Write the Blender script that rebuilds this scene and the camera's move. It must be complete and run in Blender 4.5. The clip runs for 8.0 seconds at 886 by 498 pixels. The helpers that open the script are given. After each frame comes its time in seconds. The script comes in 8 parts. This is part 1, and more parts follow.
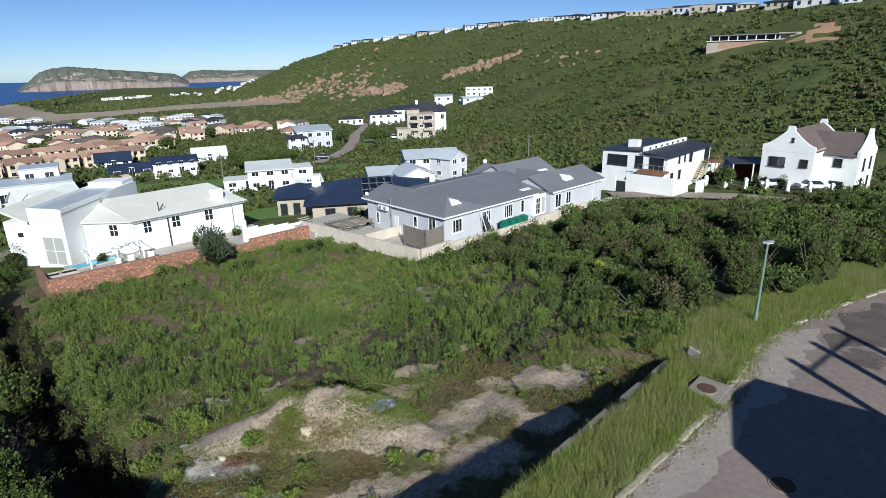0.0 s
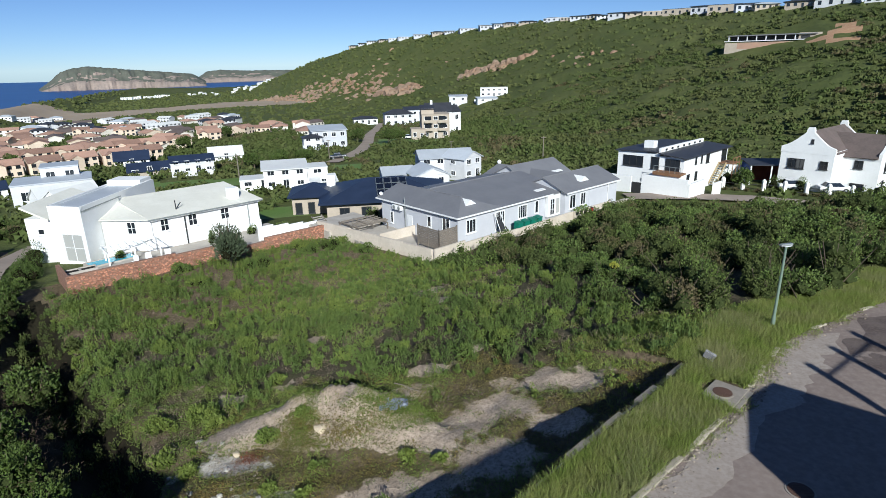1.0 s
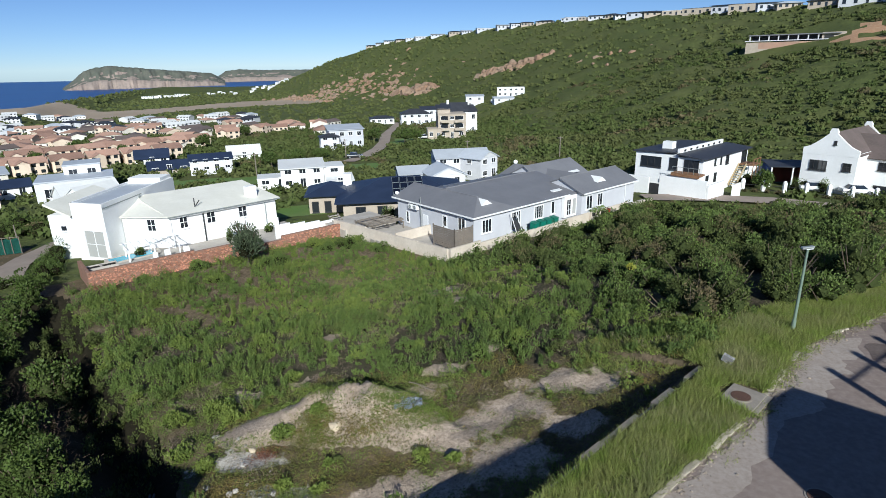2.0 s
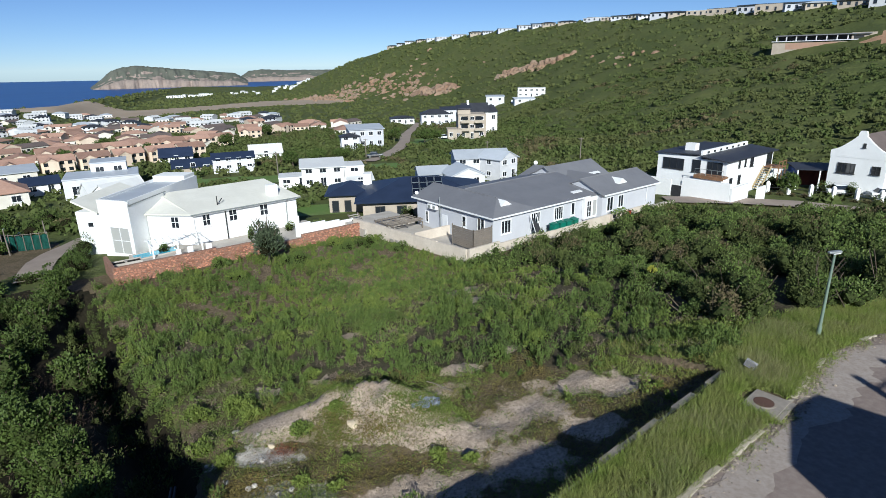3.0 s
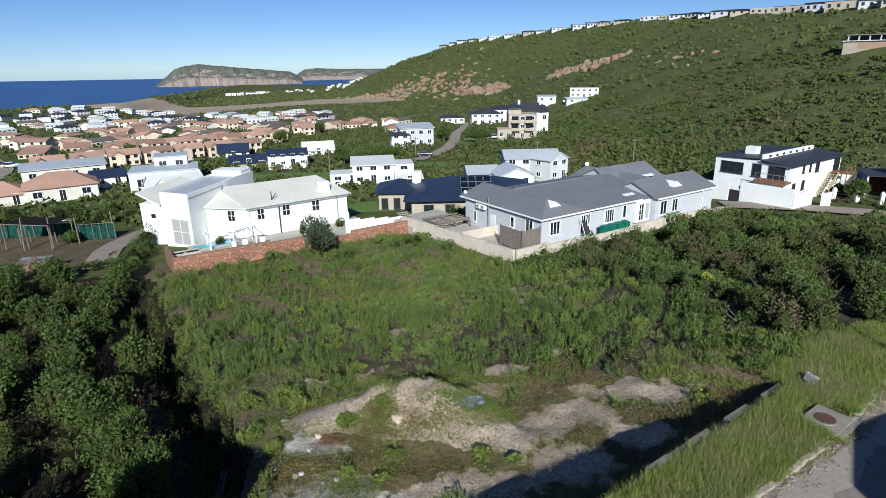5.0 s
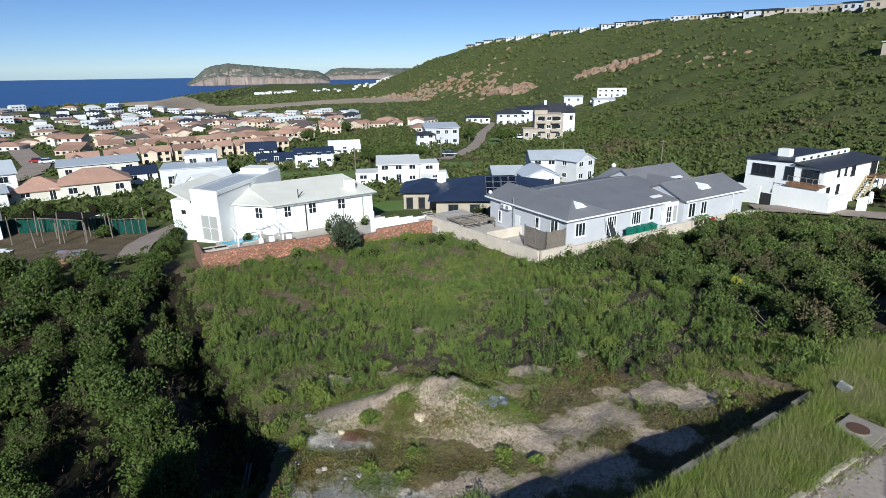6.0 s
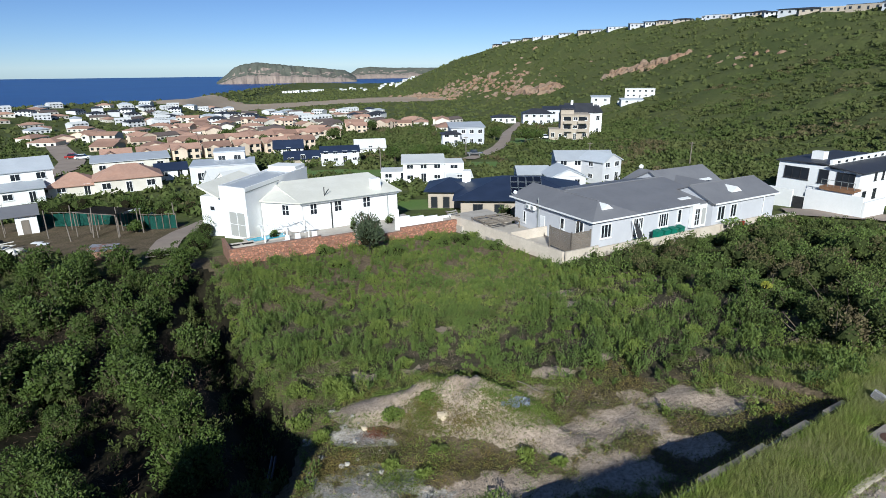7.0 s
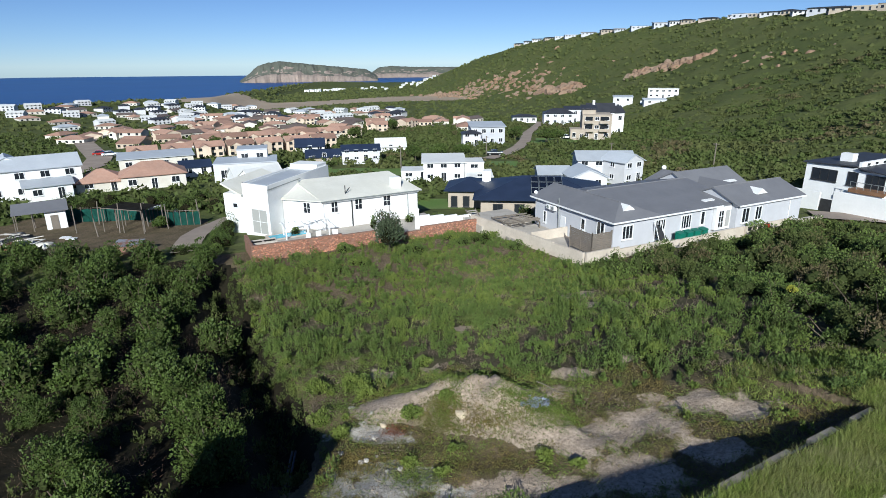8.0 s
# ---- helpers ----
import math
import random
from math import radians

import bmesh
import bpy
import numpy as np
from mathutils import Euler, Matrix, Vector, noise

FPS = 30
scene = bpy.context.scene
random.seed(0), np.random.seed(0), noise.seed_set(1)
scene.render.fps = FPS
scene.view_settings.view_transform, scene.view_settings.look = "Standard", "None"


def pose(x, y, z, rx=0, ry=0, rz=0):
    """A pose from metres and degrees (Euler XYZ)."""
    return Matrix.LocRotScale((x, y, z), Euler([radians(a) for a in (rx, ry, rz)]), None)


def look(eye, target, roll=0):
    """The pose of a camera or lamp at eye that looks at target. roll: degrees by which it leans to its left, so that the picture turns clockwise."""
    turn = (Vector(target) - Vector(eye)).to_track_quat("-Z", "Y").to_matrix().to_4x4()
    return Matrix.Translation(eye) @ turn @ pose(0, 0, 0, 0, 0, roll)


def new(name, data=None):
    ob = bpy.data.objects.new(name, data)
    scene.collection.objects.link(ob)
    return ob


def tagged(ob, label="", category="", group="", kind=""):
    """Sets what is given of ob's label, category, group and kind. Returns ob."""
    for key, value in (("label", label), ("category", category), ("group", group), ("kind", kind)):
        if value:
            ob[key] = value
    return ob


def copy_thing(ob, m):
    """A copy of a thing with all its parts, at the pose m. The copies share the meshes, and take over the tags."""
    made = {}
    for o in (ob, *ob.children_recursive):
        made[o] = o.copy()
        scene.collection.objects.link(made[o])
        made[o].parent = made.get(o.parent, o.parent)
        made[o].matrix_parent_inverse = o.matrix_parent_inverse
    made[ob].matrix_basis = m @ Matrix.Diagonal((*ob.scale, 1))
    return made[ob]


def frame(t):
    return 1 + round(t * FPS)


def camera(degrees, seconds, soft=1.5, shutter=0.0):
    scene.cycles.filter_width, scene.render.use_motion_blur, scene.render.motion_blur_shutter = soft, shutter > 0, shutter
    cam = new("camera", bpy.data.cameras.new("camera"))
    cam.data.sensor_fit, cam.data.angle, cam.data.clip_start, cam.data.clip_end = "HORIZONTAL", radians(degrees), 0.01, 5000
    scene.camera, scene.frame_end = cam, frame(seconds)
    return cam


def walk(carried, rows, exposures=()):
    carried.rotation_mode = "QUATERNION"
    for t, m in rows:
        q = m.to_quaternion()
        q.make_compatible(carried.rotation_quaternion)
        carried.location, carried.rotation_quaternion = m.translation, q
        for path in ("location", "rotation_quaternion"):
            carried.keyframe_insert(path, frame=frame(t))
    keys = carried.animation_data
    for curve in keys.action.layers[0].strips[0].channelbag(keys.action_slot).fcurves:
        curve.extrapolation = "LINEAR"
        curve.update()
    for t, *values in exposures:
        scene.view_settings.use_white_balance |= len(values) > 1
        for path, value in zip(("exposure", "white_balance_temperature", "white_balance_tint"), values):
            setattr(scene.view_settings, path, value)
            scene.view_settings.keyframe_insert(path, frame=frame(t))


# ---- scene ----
cam = camera(75.4, 8.0, soft=0.7)
PATH = [
    (0, (0.000, 0.000, 12.000), (0.000, 19.010, 5.786), -1.30),
    (0.5, (-0.015, -0.003, 11.996), (-0.211, 19.009, 5.792), -1.28),
    (1, (-0.032, -0.009, 11.993), (-0.496, 19.001, 5.796), -1.25),
    (1.5, (-0.050, -0.017, 11.990), (-0.776, 18.984, 5.791), -1.24),
    (3, (-0.115, -0.057, 11.984), (-1.745, 18.897, 5.813), -1.11),
    (3.5, (-0.140, -0.075, 11.983), (-2.173, 18.842, 5.818), -1.09),
    (4, (-0.167, -0.096, 11.983), (-2.594, 18.776, 5.823), -1.01),
    (4.5, (-0.195, -0.119, 11.983), (-3.019, 18.697, 5.821), -0.98),
    (6, (-0.290, -0.204, 11.985), (-4.317, 18.393, 5.828), -0.82),
    (6.5, (-0.325, -0.238, 11.987), (-4.746, 18.270, 5.828), -0.72),
    (7, (-0.362, -0.273, 11.989), (-5.174, 18.134, 5.825), -0.68),
    (7.5, (-0.400, -0.312, 11.992), (-5.587, 17.992, 5.823), -0.62),
    (8, (-0.440, -0.353, 11.995), (-5.879, 17.874, 5.814), -0.57),
]
walk(cam, [(t, look(eye, target, roll)) for t, eye, target, roll in PATH], exposures=[(0, 0.27, 5850, 4), (8, 0.27, 5850, 4)])

# ---------------------------------------------------------------- daylight
SUN_EL, SUN_AZ = 27.0, 168.0
world = bpy.data.worlds.new("sky")
scene.world = world
world.use_nodes = True
sky = world.node_tree.nodes.new("ShaderNodeTexSky")
sky.sky_type = "NISHITA"
sky.sun_disc = False
sky.sun_elevation = radians(SUN_EL)
sky.sun_rotation = radians(SUN_AZ)
sky.altitude = 2000
sky.air_density = 0.8
sky.dust_density = 0.0
sky.ozone_density = 2.0
backing = world.node_tree.nodes["Background"]
backing.inputs["Strength"].default_value = 0.058
clear = world.node_tree.nodes.new("ShaderNodeVectorMath")
clear.operation = "MULTIPLY"
clear.inputs[1].default_value = (0.87, 0.96, 1.19)
world.node_tree.links.new(sky.outputs[0], clear.inputs[0])
world.node_tree.links.new(clear.outputs[0], backing.inputs["Color"])
sun = new("sun", bpy.data.lights.new("sun", "SUN"))
sun.data.energy, sun.data.angle, sun.data.color = 5.0, radians(0.53), (1.0, 0.95, 0.87)
SUN_WAY = Vector((math.sin(radians(SUN_AZ)) * math.cos(radians(SUN_EL)), math.cos(radians(SUN_AZ)) * math.cos(radians(SUN_EL)), math.sin(radians(SUN_EL))))
sun.matrix_world = look((0, 0, 300), Vector((0, 0, 300)) - SUN_WAY)

# ---------------------------------------------------------------- materials
def material(name, base, second=None, third=None, scale=1.0, rough=0.85, bump=0.0, bump_scale=None, metal=0.0, fine=0.35, spots=0.5, per_object=0.0, per_island=0.0, spec=0.3, translucent=0.0):
    """A node material with variation at two scales: broad patches towards `second`, fine grain towards `third`."""
    m = bpy.data.materials.new(name)
    m.use_nodes = True
    nt = m.node_tree
    n, link = nt.nodes, nt.links.new
    shader = n["Principled BSDF"]
    shader.inputs["Roughness"].default_value = rough
    shader.inputs["Metallic"].default_value = metal
    shader.inputs["Specular IOR Level"].default_value = spec
    second = second or tuple(v * 0.8 for v in base)
    third = third or tuple(v * 0.7 for v in base)
    place = n.new("ShaderNodeNewGeometry")

    def grain(k, detail):
        t = n.new("ShaderNodeTexNoise")
        t.inputs["Scale"].default_value = k
        t.inputs["Detail"].default_value = detail
        t.inputs["Roughness"].default_value = 0.6
        link(place.outputs["Position"], t.inputs["Vector"])
        return t

    def ramp(source, a, b):
        r = n.new("ShaderNodeMapRange")
        r.inputs["From Min"].default_value, r.inputs["From Max"].default_value = a, b
        link(source, r.inputs["Value"])
        return r.outputs[0]

    def mix(fac, a, b, mode="MIX"):
        x = n.new("ShaderNodeMix")
        x.data_type, x.blend_type = "RGBA", mode
        if isinstance(fac, float):
            x.inputs["Factor"].default_value = fac
        else:
            link(fac, x.inputs["Factor"])
        for sock, v in (("A", a), ("B", b)):
            sock = [i for i in x.inputs if i.name == sock and i.type == "RGBA"][0]
            if isinstance(v, tuple):
                sock.default_value = (*v, 1)
            else:
                link(v, sock)
        return [o for o in x.outputs if o.type == "RGBA"][0]

    broad, small = grain(scale, 4), grain(scale * 9, 5)
    colour = mix(ramp(broad.outputs["Fac"], 0.5 - 0.18 * spots - 0.02, 0.5 + 0.18 * spots + 0.02), base, second)
    tiny = n.new("ShaderNodeMath")
    tiny.operation, tiny.inputs[1].default_value = "MULTIPLY", fine
    link(ramp(small.outputs["Fac"], 0.4, 0.72), tiny.inputs[0])
    colour = mix(tiny.outputs[0], colour, third)
    for amount, make, out in ((per_object, "ShaderNodeObjectInfo", "Random"), (per_island, "ShaderNodeNewGeometry", "Random Per Island")):
        if amount:
            own = n.new(make)
            tone = n.new("ShaderNodeMapRange")
            tone.inputs["To Min"].default_value, tone.inputs["To Max"].default_value = 1 - amount, 1 + amount
            link(own.outputs[out], tone.inputs["Value"])
            grey = n.new("ShaderNodeCombineColor")
            for c in range(3):
                link(tone.outputs[0], grey.inputs[c])
            colour = mix(1.0, colour, grey.outputs[0], "MULTIPLY")
    link(colour, shader.inputs["Base Color"])
    if bump:
        b = n.new("ShaderNodeBump")
        b.inputs["Strength"].default_value = 0.6
        b.inputs["Distance"].default_value = bump
        link(grain(bump_scale or scale * 6, 5).outputs["Fac"], b.inputs["Height"])
        link(b.outputs[0], shader.inputs["Normal"])
    if translucent:
        thin = n.new("ShaderNodeBsdfTranslucent")
        link(colour, thin.inputs["Color"])
        both = n.new("ShaderNodeMixShader")
        both.inputs[0].default_value = translucent
        link(shader.outputs[0], both.inputs[1])
        link(thin.outputs[0], both.inputs[2])
        link(both.outputs[0], n["Material Output"].inputs["Surface"])
    return m


def glass_material(name, tint, rough=0.05):
    m = bpy.data.materials.new(name)
    m.use_nodes = True
    s = m.node_tree.nodes["Principled BSDF"]
    s.inputs["Base Color"].default_value = (*tint, 1)
    s.inputs["Roughness"].default_value = rough
    s.inputs["Specular IOR Level"].default_value = 0.8
    return m


# ---------------------------------------------------------------- mesh tools
def part(name, bm, mat, parent=None, label=""):
    """Links a bmesh as one mesh object under a thing or a part."""
    me = bpy.data.meshes.new(name)
    bm.to_mesh(me)
    bm.free()
    for one in mat if isinstance(mat, (list, tuple)) else [mat]:
        me.materials.append(one)
    ob = new(name, me)
    ob.parent = parent
    if label:
        ob["label"] = label
    return ob


def shared(name, me, parent, m):
    ob = new(name, me)
    ob.parent = parent
    ob.matrix_basis = m
    return ob


def thing(name, m, label, category, group="", kind=""):
    ob = new(name)
    ob.empty_display_size = 0.3
    ob.matrix_world = m
    return tagged(ob, label, category, group, kind)


def box(bm, x0, x1, y0, y1, z0, z1, bevel=0.0, m=None):
    made = bmesh.ops.create_cube(bm, size=1.0)["verts"]
    bmesh.ops.transform(bm, matrix=Matrix.Translation(((x0 + x1) / 2, (y0 + y1) / 2, (z0 + z1) / 2)) @ Matrix.Diagonal((abs(x1 - x0), abs(y1 - y0), abs(z1 - z0), 1)), verts=made)
    if bevel:
        edges = list({e for v in made for e in v.link_edges})
        made = list({v for f in bmesh.ops.bevel(bm, geom=edges, offset=bevel, segments=2, affect="EDGES", profile=0.6)["faces"] for v in f.verts})
    if m is not None:
        bmesh.ops.transform(bm, matrix=m, verts=made)
    return made


def a_box(*size, bevel=0.0, m=None):
    bm = bmesh.new()
    box(bm, *size, bevel=bevel, m=m)
    return bm


def rod(bm, a, b, r0, r1=None, sides=8):
    a, b = Vector(a), Vector(b)
    made = bmesh.ops.create_cone(bm, cap_ends=True, segments=sides, radius1=r0, radius2=r0 if r1 is None else r1, depth=(b - a).length)["verts"]
    turn = (b - a).to_track_quat("Z", "Y").to_matrix().to_4x4()
    bmesh.ops.transform(bm, matrix=Matrix.Translation((a + b) / 2) @ turn, verts=made)
    return made


def a_rod(a, b, r0, r1=None, sides=8):
    bm = bmesh.new()
    rod(bm, a, b, r0, r1, sides)
    return bm


def prism(bm, points, z0, z1):
    """An upright prism over a plan outline, counter-clockwise."""
    low = [bm.verts.new((x, y, z0)) for x, y in points]
    high = [bm.verts.new((x, y, z1)) for x, y in points]
    bm.faces.new(low[::-1])
    bm.faces.new(high)
    for i in range(len(points)):
        j = (i + 1) % len(points)
        bm.faces.new((low[i], low[j], high[j], high[i]))


def slab(bm, corners, thick):
    """A flat or sloping plate under the given corners, counter-clockwise from above."""
    up = [bm.verts.new(c) for c in corners]
    n = (Vector(corners[1]) - Vector(corners[0])).cross(Vector(corners[2]) - Vector(corners[0])).normalized()
    down = [bm.verts.new(Vector(c) - n * thick) for c in corners]
    bm.faces.new(up)
    bm.faces.new(down[::-1])
    for i in range(len(up)):
        j = (i + 1) % len(up)
        bm.faces.new((up[i], down[i], down[j], up[j]))


def a_slab(corners, thick):
    bm = bmesh.new()
    slab(bm, corners, thick)
    return bm


def facing(x, y, z, bearing):
    """A frame whose x runs along the bearing (degrees clockwise from +y) and whose y points to its left."""
    return pose(x, y, z, 0, 0, 90 - bearing)


def mesh_from(name, verts, faces, mat, smooth_shade=False):
    """A mesh from numpy arrays of vertices and equal-sized faces."""
    me = bpy.data.meshes.new(name)
    k = faces.shape[1]
    me.vertices.add(len(verts))
    me.vertices.foreach_set("co", np.asarray(verts, dtype=np.float32).ravel())
    me.loops.add(faces.size)
    me.loops.foreach_set("vertex_index", faces.astype(np.int32).ravel())
    me.polygons.add(len(faces))
    me.polygons.foreach_set("loop_start", np.arange(0, faces.size, k, dtype=np.int32))
    me.polygons.foreach_set("use_smooth", np.full(len(faces), smooth_shade))
    for one in mat if isinstance(mat, (list, tuple)) else [mat]:
        me.materials.append(one)
    me.update(calc_edges=True)
    return me

# ---------------------------------------------------------------- land forms
def smooth(a, b, v):
    k = min(1.0, max(0.0, (v - a) / (b - a)))
    return k * k * (3 - 2 * k)


def lerp(v, xs, ys):
    return float(np.interp(v, xs, ys))


VERGE_DIR = (0.705, 0.709)
VERGE_AT = (1.73, 13.5)


def verge_coords(x, y):
    """Distance along the plot's retaining edge, and away from it into the plot."""
    dx, dy = x - VERGE_AT[0], y - VERGE_AT[1]
    return dx * VERGE_DIR[0] + dy * VERGE_DIR[1], -dx * VERGE_DIR[1] + dy * VERGE_DIR[0]


def hill_at(x, y):
    """The long scrub-covered hill: a flank between a foot line and a ridge line."""
    foot = lerp(y, (60, 122, 169, 300, 496, 860, 1300), (110, 62, 36, 0, -63, -263, -560))
    ridge = lerp(y, (60, 200, 297, 593, 860, 1300), (330, 235, 195, 95, -115, -420))
    top = lerp(y, (60, 200, 297, 593, 860, 1000, 1250), (48, 50, 54, 76, 73, 58, 0))
    k = (x - foot) / (ridge - foot)
    if k <= 0:
        return 0.0
    rise = min(k, 1.0)
    rise = 0.55 * rise + 0.45 * smooth(0, 1, rise)
    return top * (rise + 0.05 * max(0.0, min(k - 1, 1.0)))


MOUND = (-5.4, 23.6)


def mound_frame(x, y):
    """Distance along the heap's crest, and behind it."""
    dx, dy = x - MOUND[0], y - MOUND[1]
    a = dx * 0.955 - dy * 0.296
    return a, dx * 0.296 + dy * 0.955 + 0.045 * a * a + 0.4 * noise.noise((x * 0.6, y * 0.6, 5.0))


def mound_at(x, y):
    """The tipped heap of sandy soil: a long front slope, a sharp broken crest, and a steep back that drops into a hollow."""
    a, b = mound_frame(x, y)
    if abs(a) > 7 or abs(b) > 6:
        return 0.0
    rough = noise.fractal((x * 0.8, y * 0.8, 2.0), 1.0, 2.0, 4)
    along = math.exp(-(abs((a - 0.2) / 4.4) ** 2.8)) * (1.0 - 0.3 * smooth(0.8, 4.0, a) - 0.3 * smooth(-1.2, -4.2, a) + 0.1 * noise.noise((a * 0.9, 0.0, 3.0)))
    h = 1.6 * along * (math.exp(-((b / 1.9) ** 2)) if b < 0 else max(0.0, 1 - b / 0.6))
    h += 0.3 * math.exp(-(((x + 10.4) / 1.7) ** 2) - ((y - 22.4) / 1.1) ** 2)
    return h * (1 + 0.2 * rough) - 0.6 * along * math.exp(-(((b - 1.1) / 0.55) ** 2))


def gully_at(x, y):
    """The overgrown gully along the foot of the big bushes."""
    if not 14 < y < 46 or x > -8:
        return 0.0
    rim = lerp(y, (13, 18.6, 23.4, 28.2, 35, 42.5), (-9.8, -11.8, -15.8, -20.8, -27.0, -33.6))
    return 1.7 * math.exp(-(((x - rim + 1.9) / 1.6) ** 2)) * smooth(15, 19, y) * smooth(45, 40, y)


def ground_z(x, y):
    s, n = verge_coords(x, y)
    r = math.hypot(x, y)
    az = math.degrees(math.atan2(x, y))
    drop = min(2.6, max(0.25, 2.2 - 0.17 * s))
    if n <= 0:
        near = 0.0
    else:
        near = -drop - (7.3 - drop) * min(1.0, n / 33) if n > 0.12 else -drop * n / 0.12
    if s > 11 and n > 0:
        near = -(0.25 + (7.3 - 0.25) * min(1.0, n / 33)) * smooth(-2, 6, n)
    far = lerp(r, (60, 80, 120, 240, 400, 600, 1000, 1500), (-6.8, -8.5, -10.2, -15, -21, -28, -34, -38))
    far += 1.9 * smooth(9, 17, az) * smooth(160, 110, r)
    z = near + (far - near) * smooth(42, 75, y + 0.35 * abs(min(0.0, x)))
    z += hill_at(x, y) + (mound_at(x, y) if r < 40 else 0.0) - gully_at(x, y)
    # the wooded ridge along the coast, and the shore that falls below the sea behind it
    coast = lerp(az, (-75, -52, -38, -33, -28, -10), (480, 520, 640, 900, 1500, 1900))
    z += 11 * math.exp(-((r - coast + 40) / 90) ** 2) * smooth(-20, -30, az) if az < -20 else 0.0
    if hill_at(x, y) < 2 and r > coast:
        z -= 120 * smooth(coast, coast * 1.12, r)
    return z

# ---------------------------------------------------------------- surfaces of the land
M_SCRUB = material("scrub_ground", (0.092, 0.11, 0.037), (0.114, 0.124, 0.045), (0.064, 0.078, 0.029), scale=0.02, bump=1.1, bump_scale=0.45, fine=0.6, spec=0.08)
M_SAND = material("sand", (0.42, 0.33, 0.24), (0.36, 0.28, 0.2), (0.3, 0.25, 0.18), scale=0.01)
M_LAWN = material("lawn", (0.12, 0.2, 0.042), (0.15, 0.21, 0.06), (0.085, 0.15, 0.03), scale=0.15, bump=0.05, bump_scale=4)
M_SEA = material("sea", (0.012, 0.055, 0.2), (0.016, 0.07, 0.23), (0.02, 0.08, 0.24), scale=0.004, rough=0.35, spec=0.25)
M_ROAD = material("worn_asphalt", (0.26, 0.205, 0.175), (0.2, 0.155, 0.135), (0.33, 0.275, 0.24), scale=0.5, bump=0.012, bump_scale=30, rough=0.9, fine=0.6, spots=1.6)
M_CONCRETE = material("concrete", (0.34, 0.3, 0.255), (0.27, 0.235, 0.195), (0.18, 0.16, 0.135), scale=0.8, bump=0.01, bump_scale=20)
M_ROCK = material("rock", (0.29, 0.18, 0.115), (0.27, 0.2, 0.145), (0.13, 0.1, 0.07), scale=0.05, bump=1.5, bump_scale=0.3)


M_GRAVEL = material("tipped_gravel", (0.56, 0.52, 0.47), (0.38, 0.34, 0.295), (0.17, 0.15, 0.12), scale=1.1, bump=0.1, bump_scale=11, fine=0.9)




def plot_soil():
    """Soil of the plot: brown earth, dark humus, pale bare sand and tipped gravel, each spread by its own ragged cover."""
    m = bpy.data.materials.new("plot_soil")
    m.use_nodes = True
    n, link = m.node_tree.nodes, m.node_tree.links.new
    shader = n["Principled BSDF"]
    shader.inputs["Roughness"].default_value, shader.inputs["Specular IOR Level"].default_value = 0.95, 0.1
    place = n.new("ShaderNodeNewGeometry")

    def grain(k, detail=6):
        t = n.new("ShaderNodeTexNoise")
        t.inputs["Scale"].default_value, t.inputs["Detail"].default_value, t.inputs["Roughness"].default_value = k, detail, 0.65
        link(place.outputs["Position"], t.inputs["Vector"])
        return t.outputs["Fac"]

    def blend(fac, a, b):
        x = n.new("ShaderNodeMix")
        x.data_type = "RGBA"
        link(fac, x.inputs["Factor"])
        for sock, v in ((6, a), (7, b)):
            if isinstance(v, tuple):
                x.inputs[sock].default_value = (*v, 1)
            else:
                link(v, x.inputs[sock])
        return x.outputs[2]

    def span(source, a, b):
        r = n.new("ShaderNodeMapRange")
        r.inputs["From Min"].default_value, r.inputs["From Max"].default_value = a, b
        link(source, r.inputs["Value"])
        return r.outputs[0]

    def tone(light, dark, k):
        """Two shades of one soil, mottled, with fine grain."""
        return blend(span(grain(k * 9), 0.42, 0.72), blend(span(grain(k), 0.38, 0.62), light, dark), tuple(v * 0.55 for v in dark))

    edge = n.new("ShaderNodeMath")
    edge.operation = "MULTIPLY_ADD"
    edge.inputs[1].default_value, edge.inputs[2].default_value = 0.7, -0.35
    link(grain(2.2, 8), edge.inputs[0])

    def cover(name, soft):
        a = n.new("ShaderNodeAttribute")
        a.attribute_name = name
        add = n.new("ShaderNodeMath")
        link(a.outputs["Fac"], add.inputs[0])
        link(edge.outputs[0], add.inputs[1])
        return span(add.outputs[0], 0.5 - soft, 0.5 + soft)

    colour = tone((0.2, 0.15, 0.1), (0.13, 0.105, 0.062), 0.5)
    colour = blend(cover("humus", 0.2), colour, tone((0.13, 0.105, 0.075), (0.08, 0.076, 0.042), 0.9))
    colour = blend(cover("bare", 0.12), colour, tone((0.55, 0.44, 0.345), (0.42, 0.33, 0.25), 0.75))
    colour = blend(cover("gravel", 0.1), colour, tone((0.56, 0.52, 0.46), (0.38, 0.34, 0.29), 1.2))
    link(colour, shader.inputs["Base Color"])
    b = n.new("ShaderNodeBump")
    b.inputs["Strength"].default_value, b.inputs["Distance"].default_value = 0.7, 0.1
    link(grain(7), b.inputs["Height"])
    link(b.outputs[0], shader.inputs["Normal"])
    return m


M_SOIL = plot_soil()

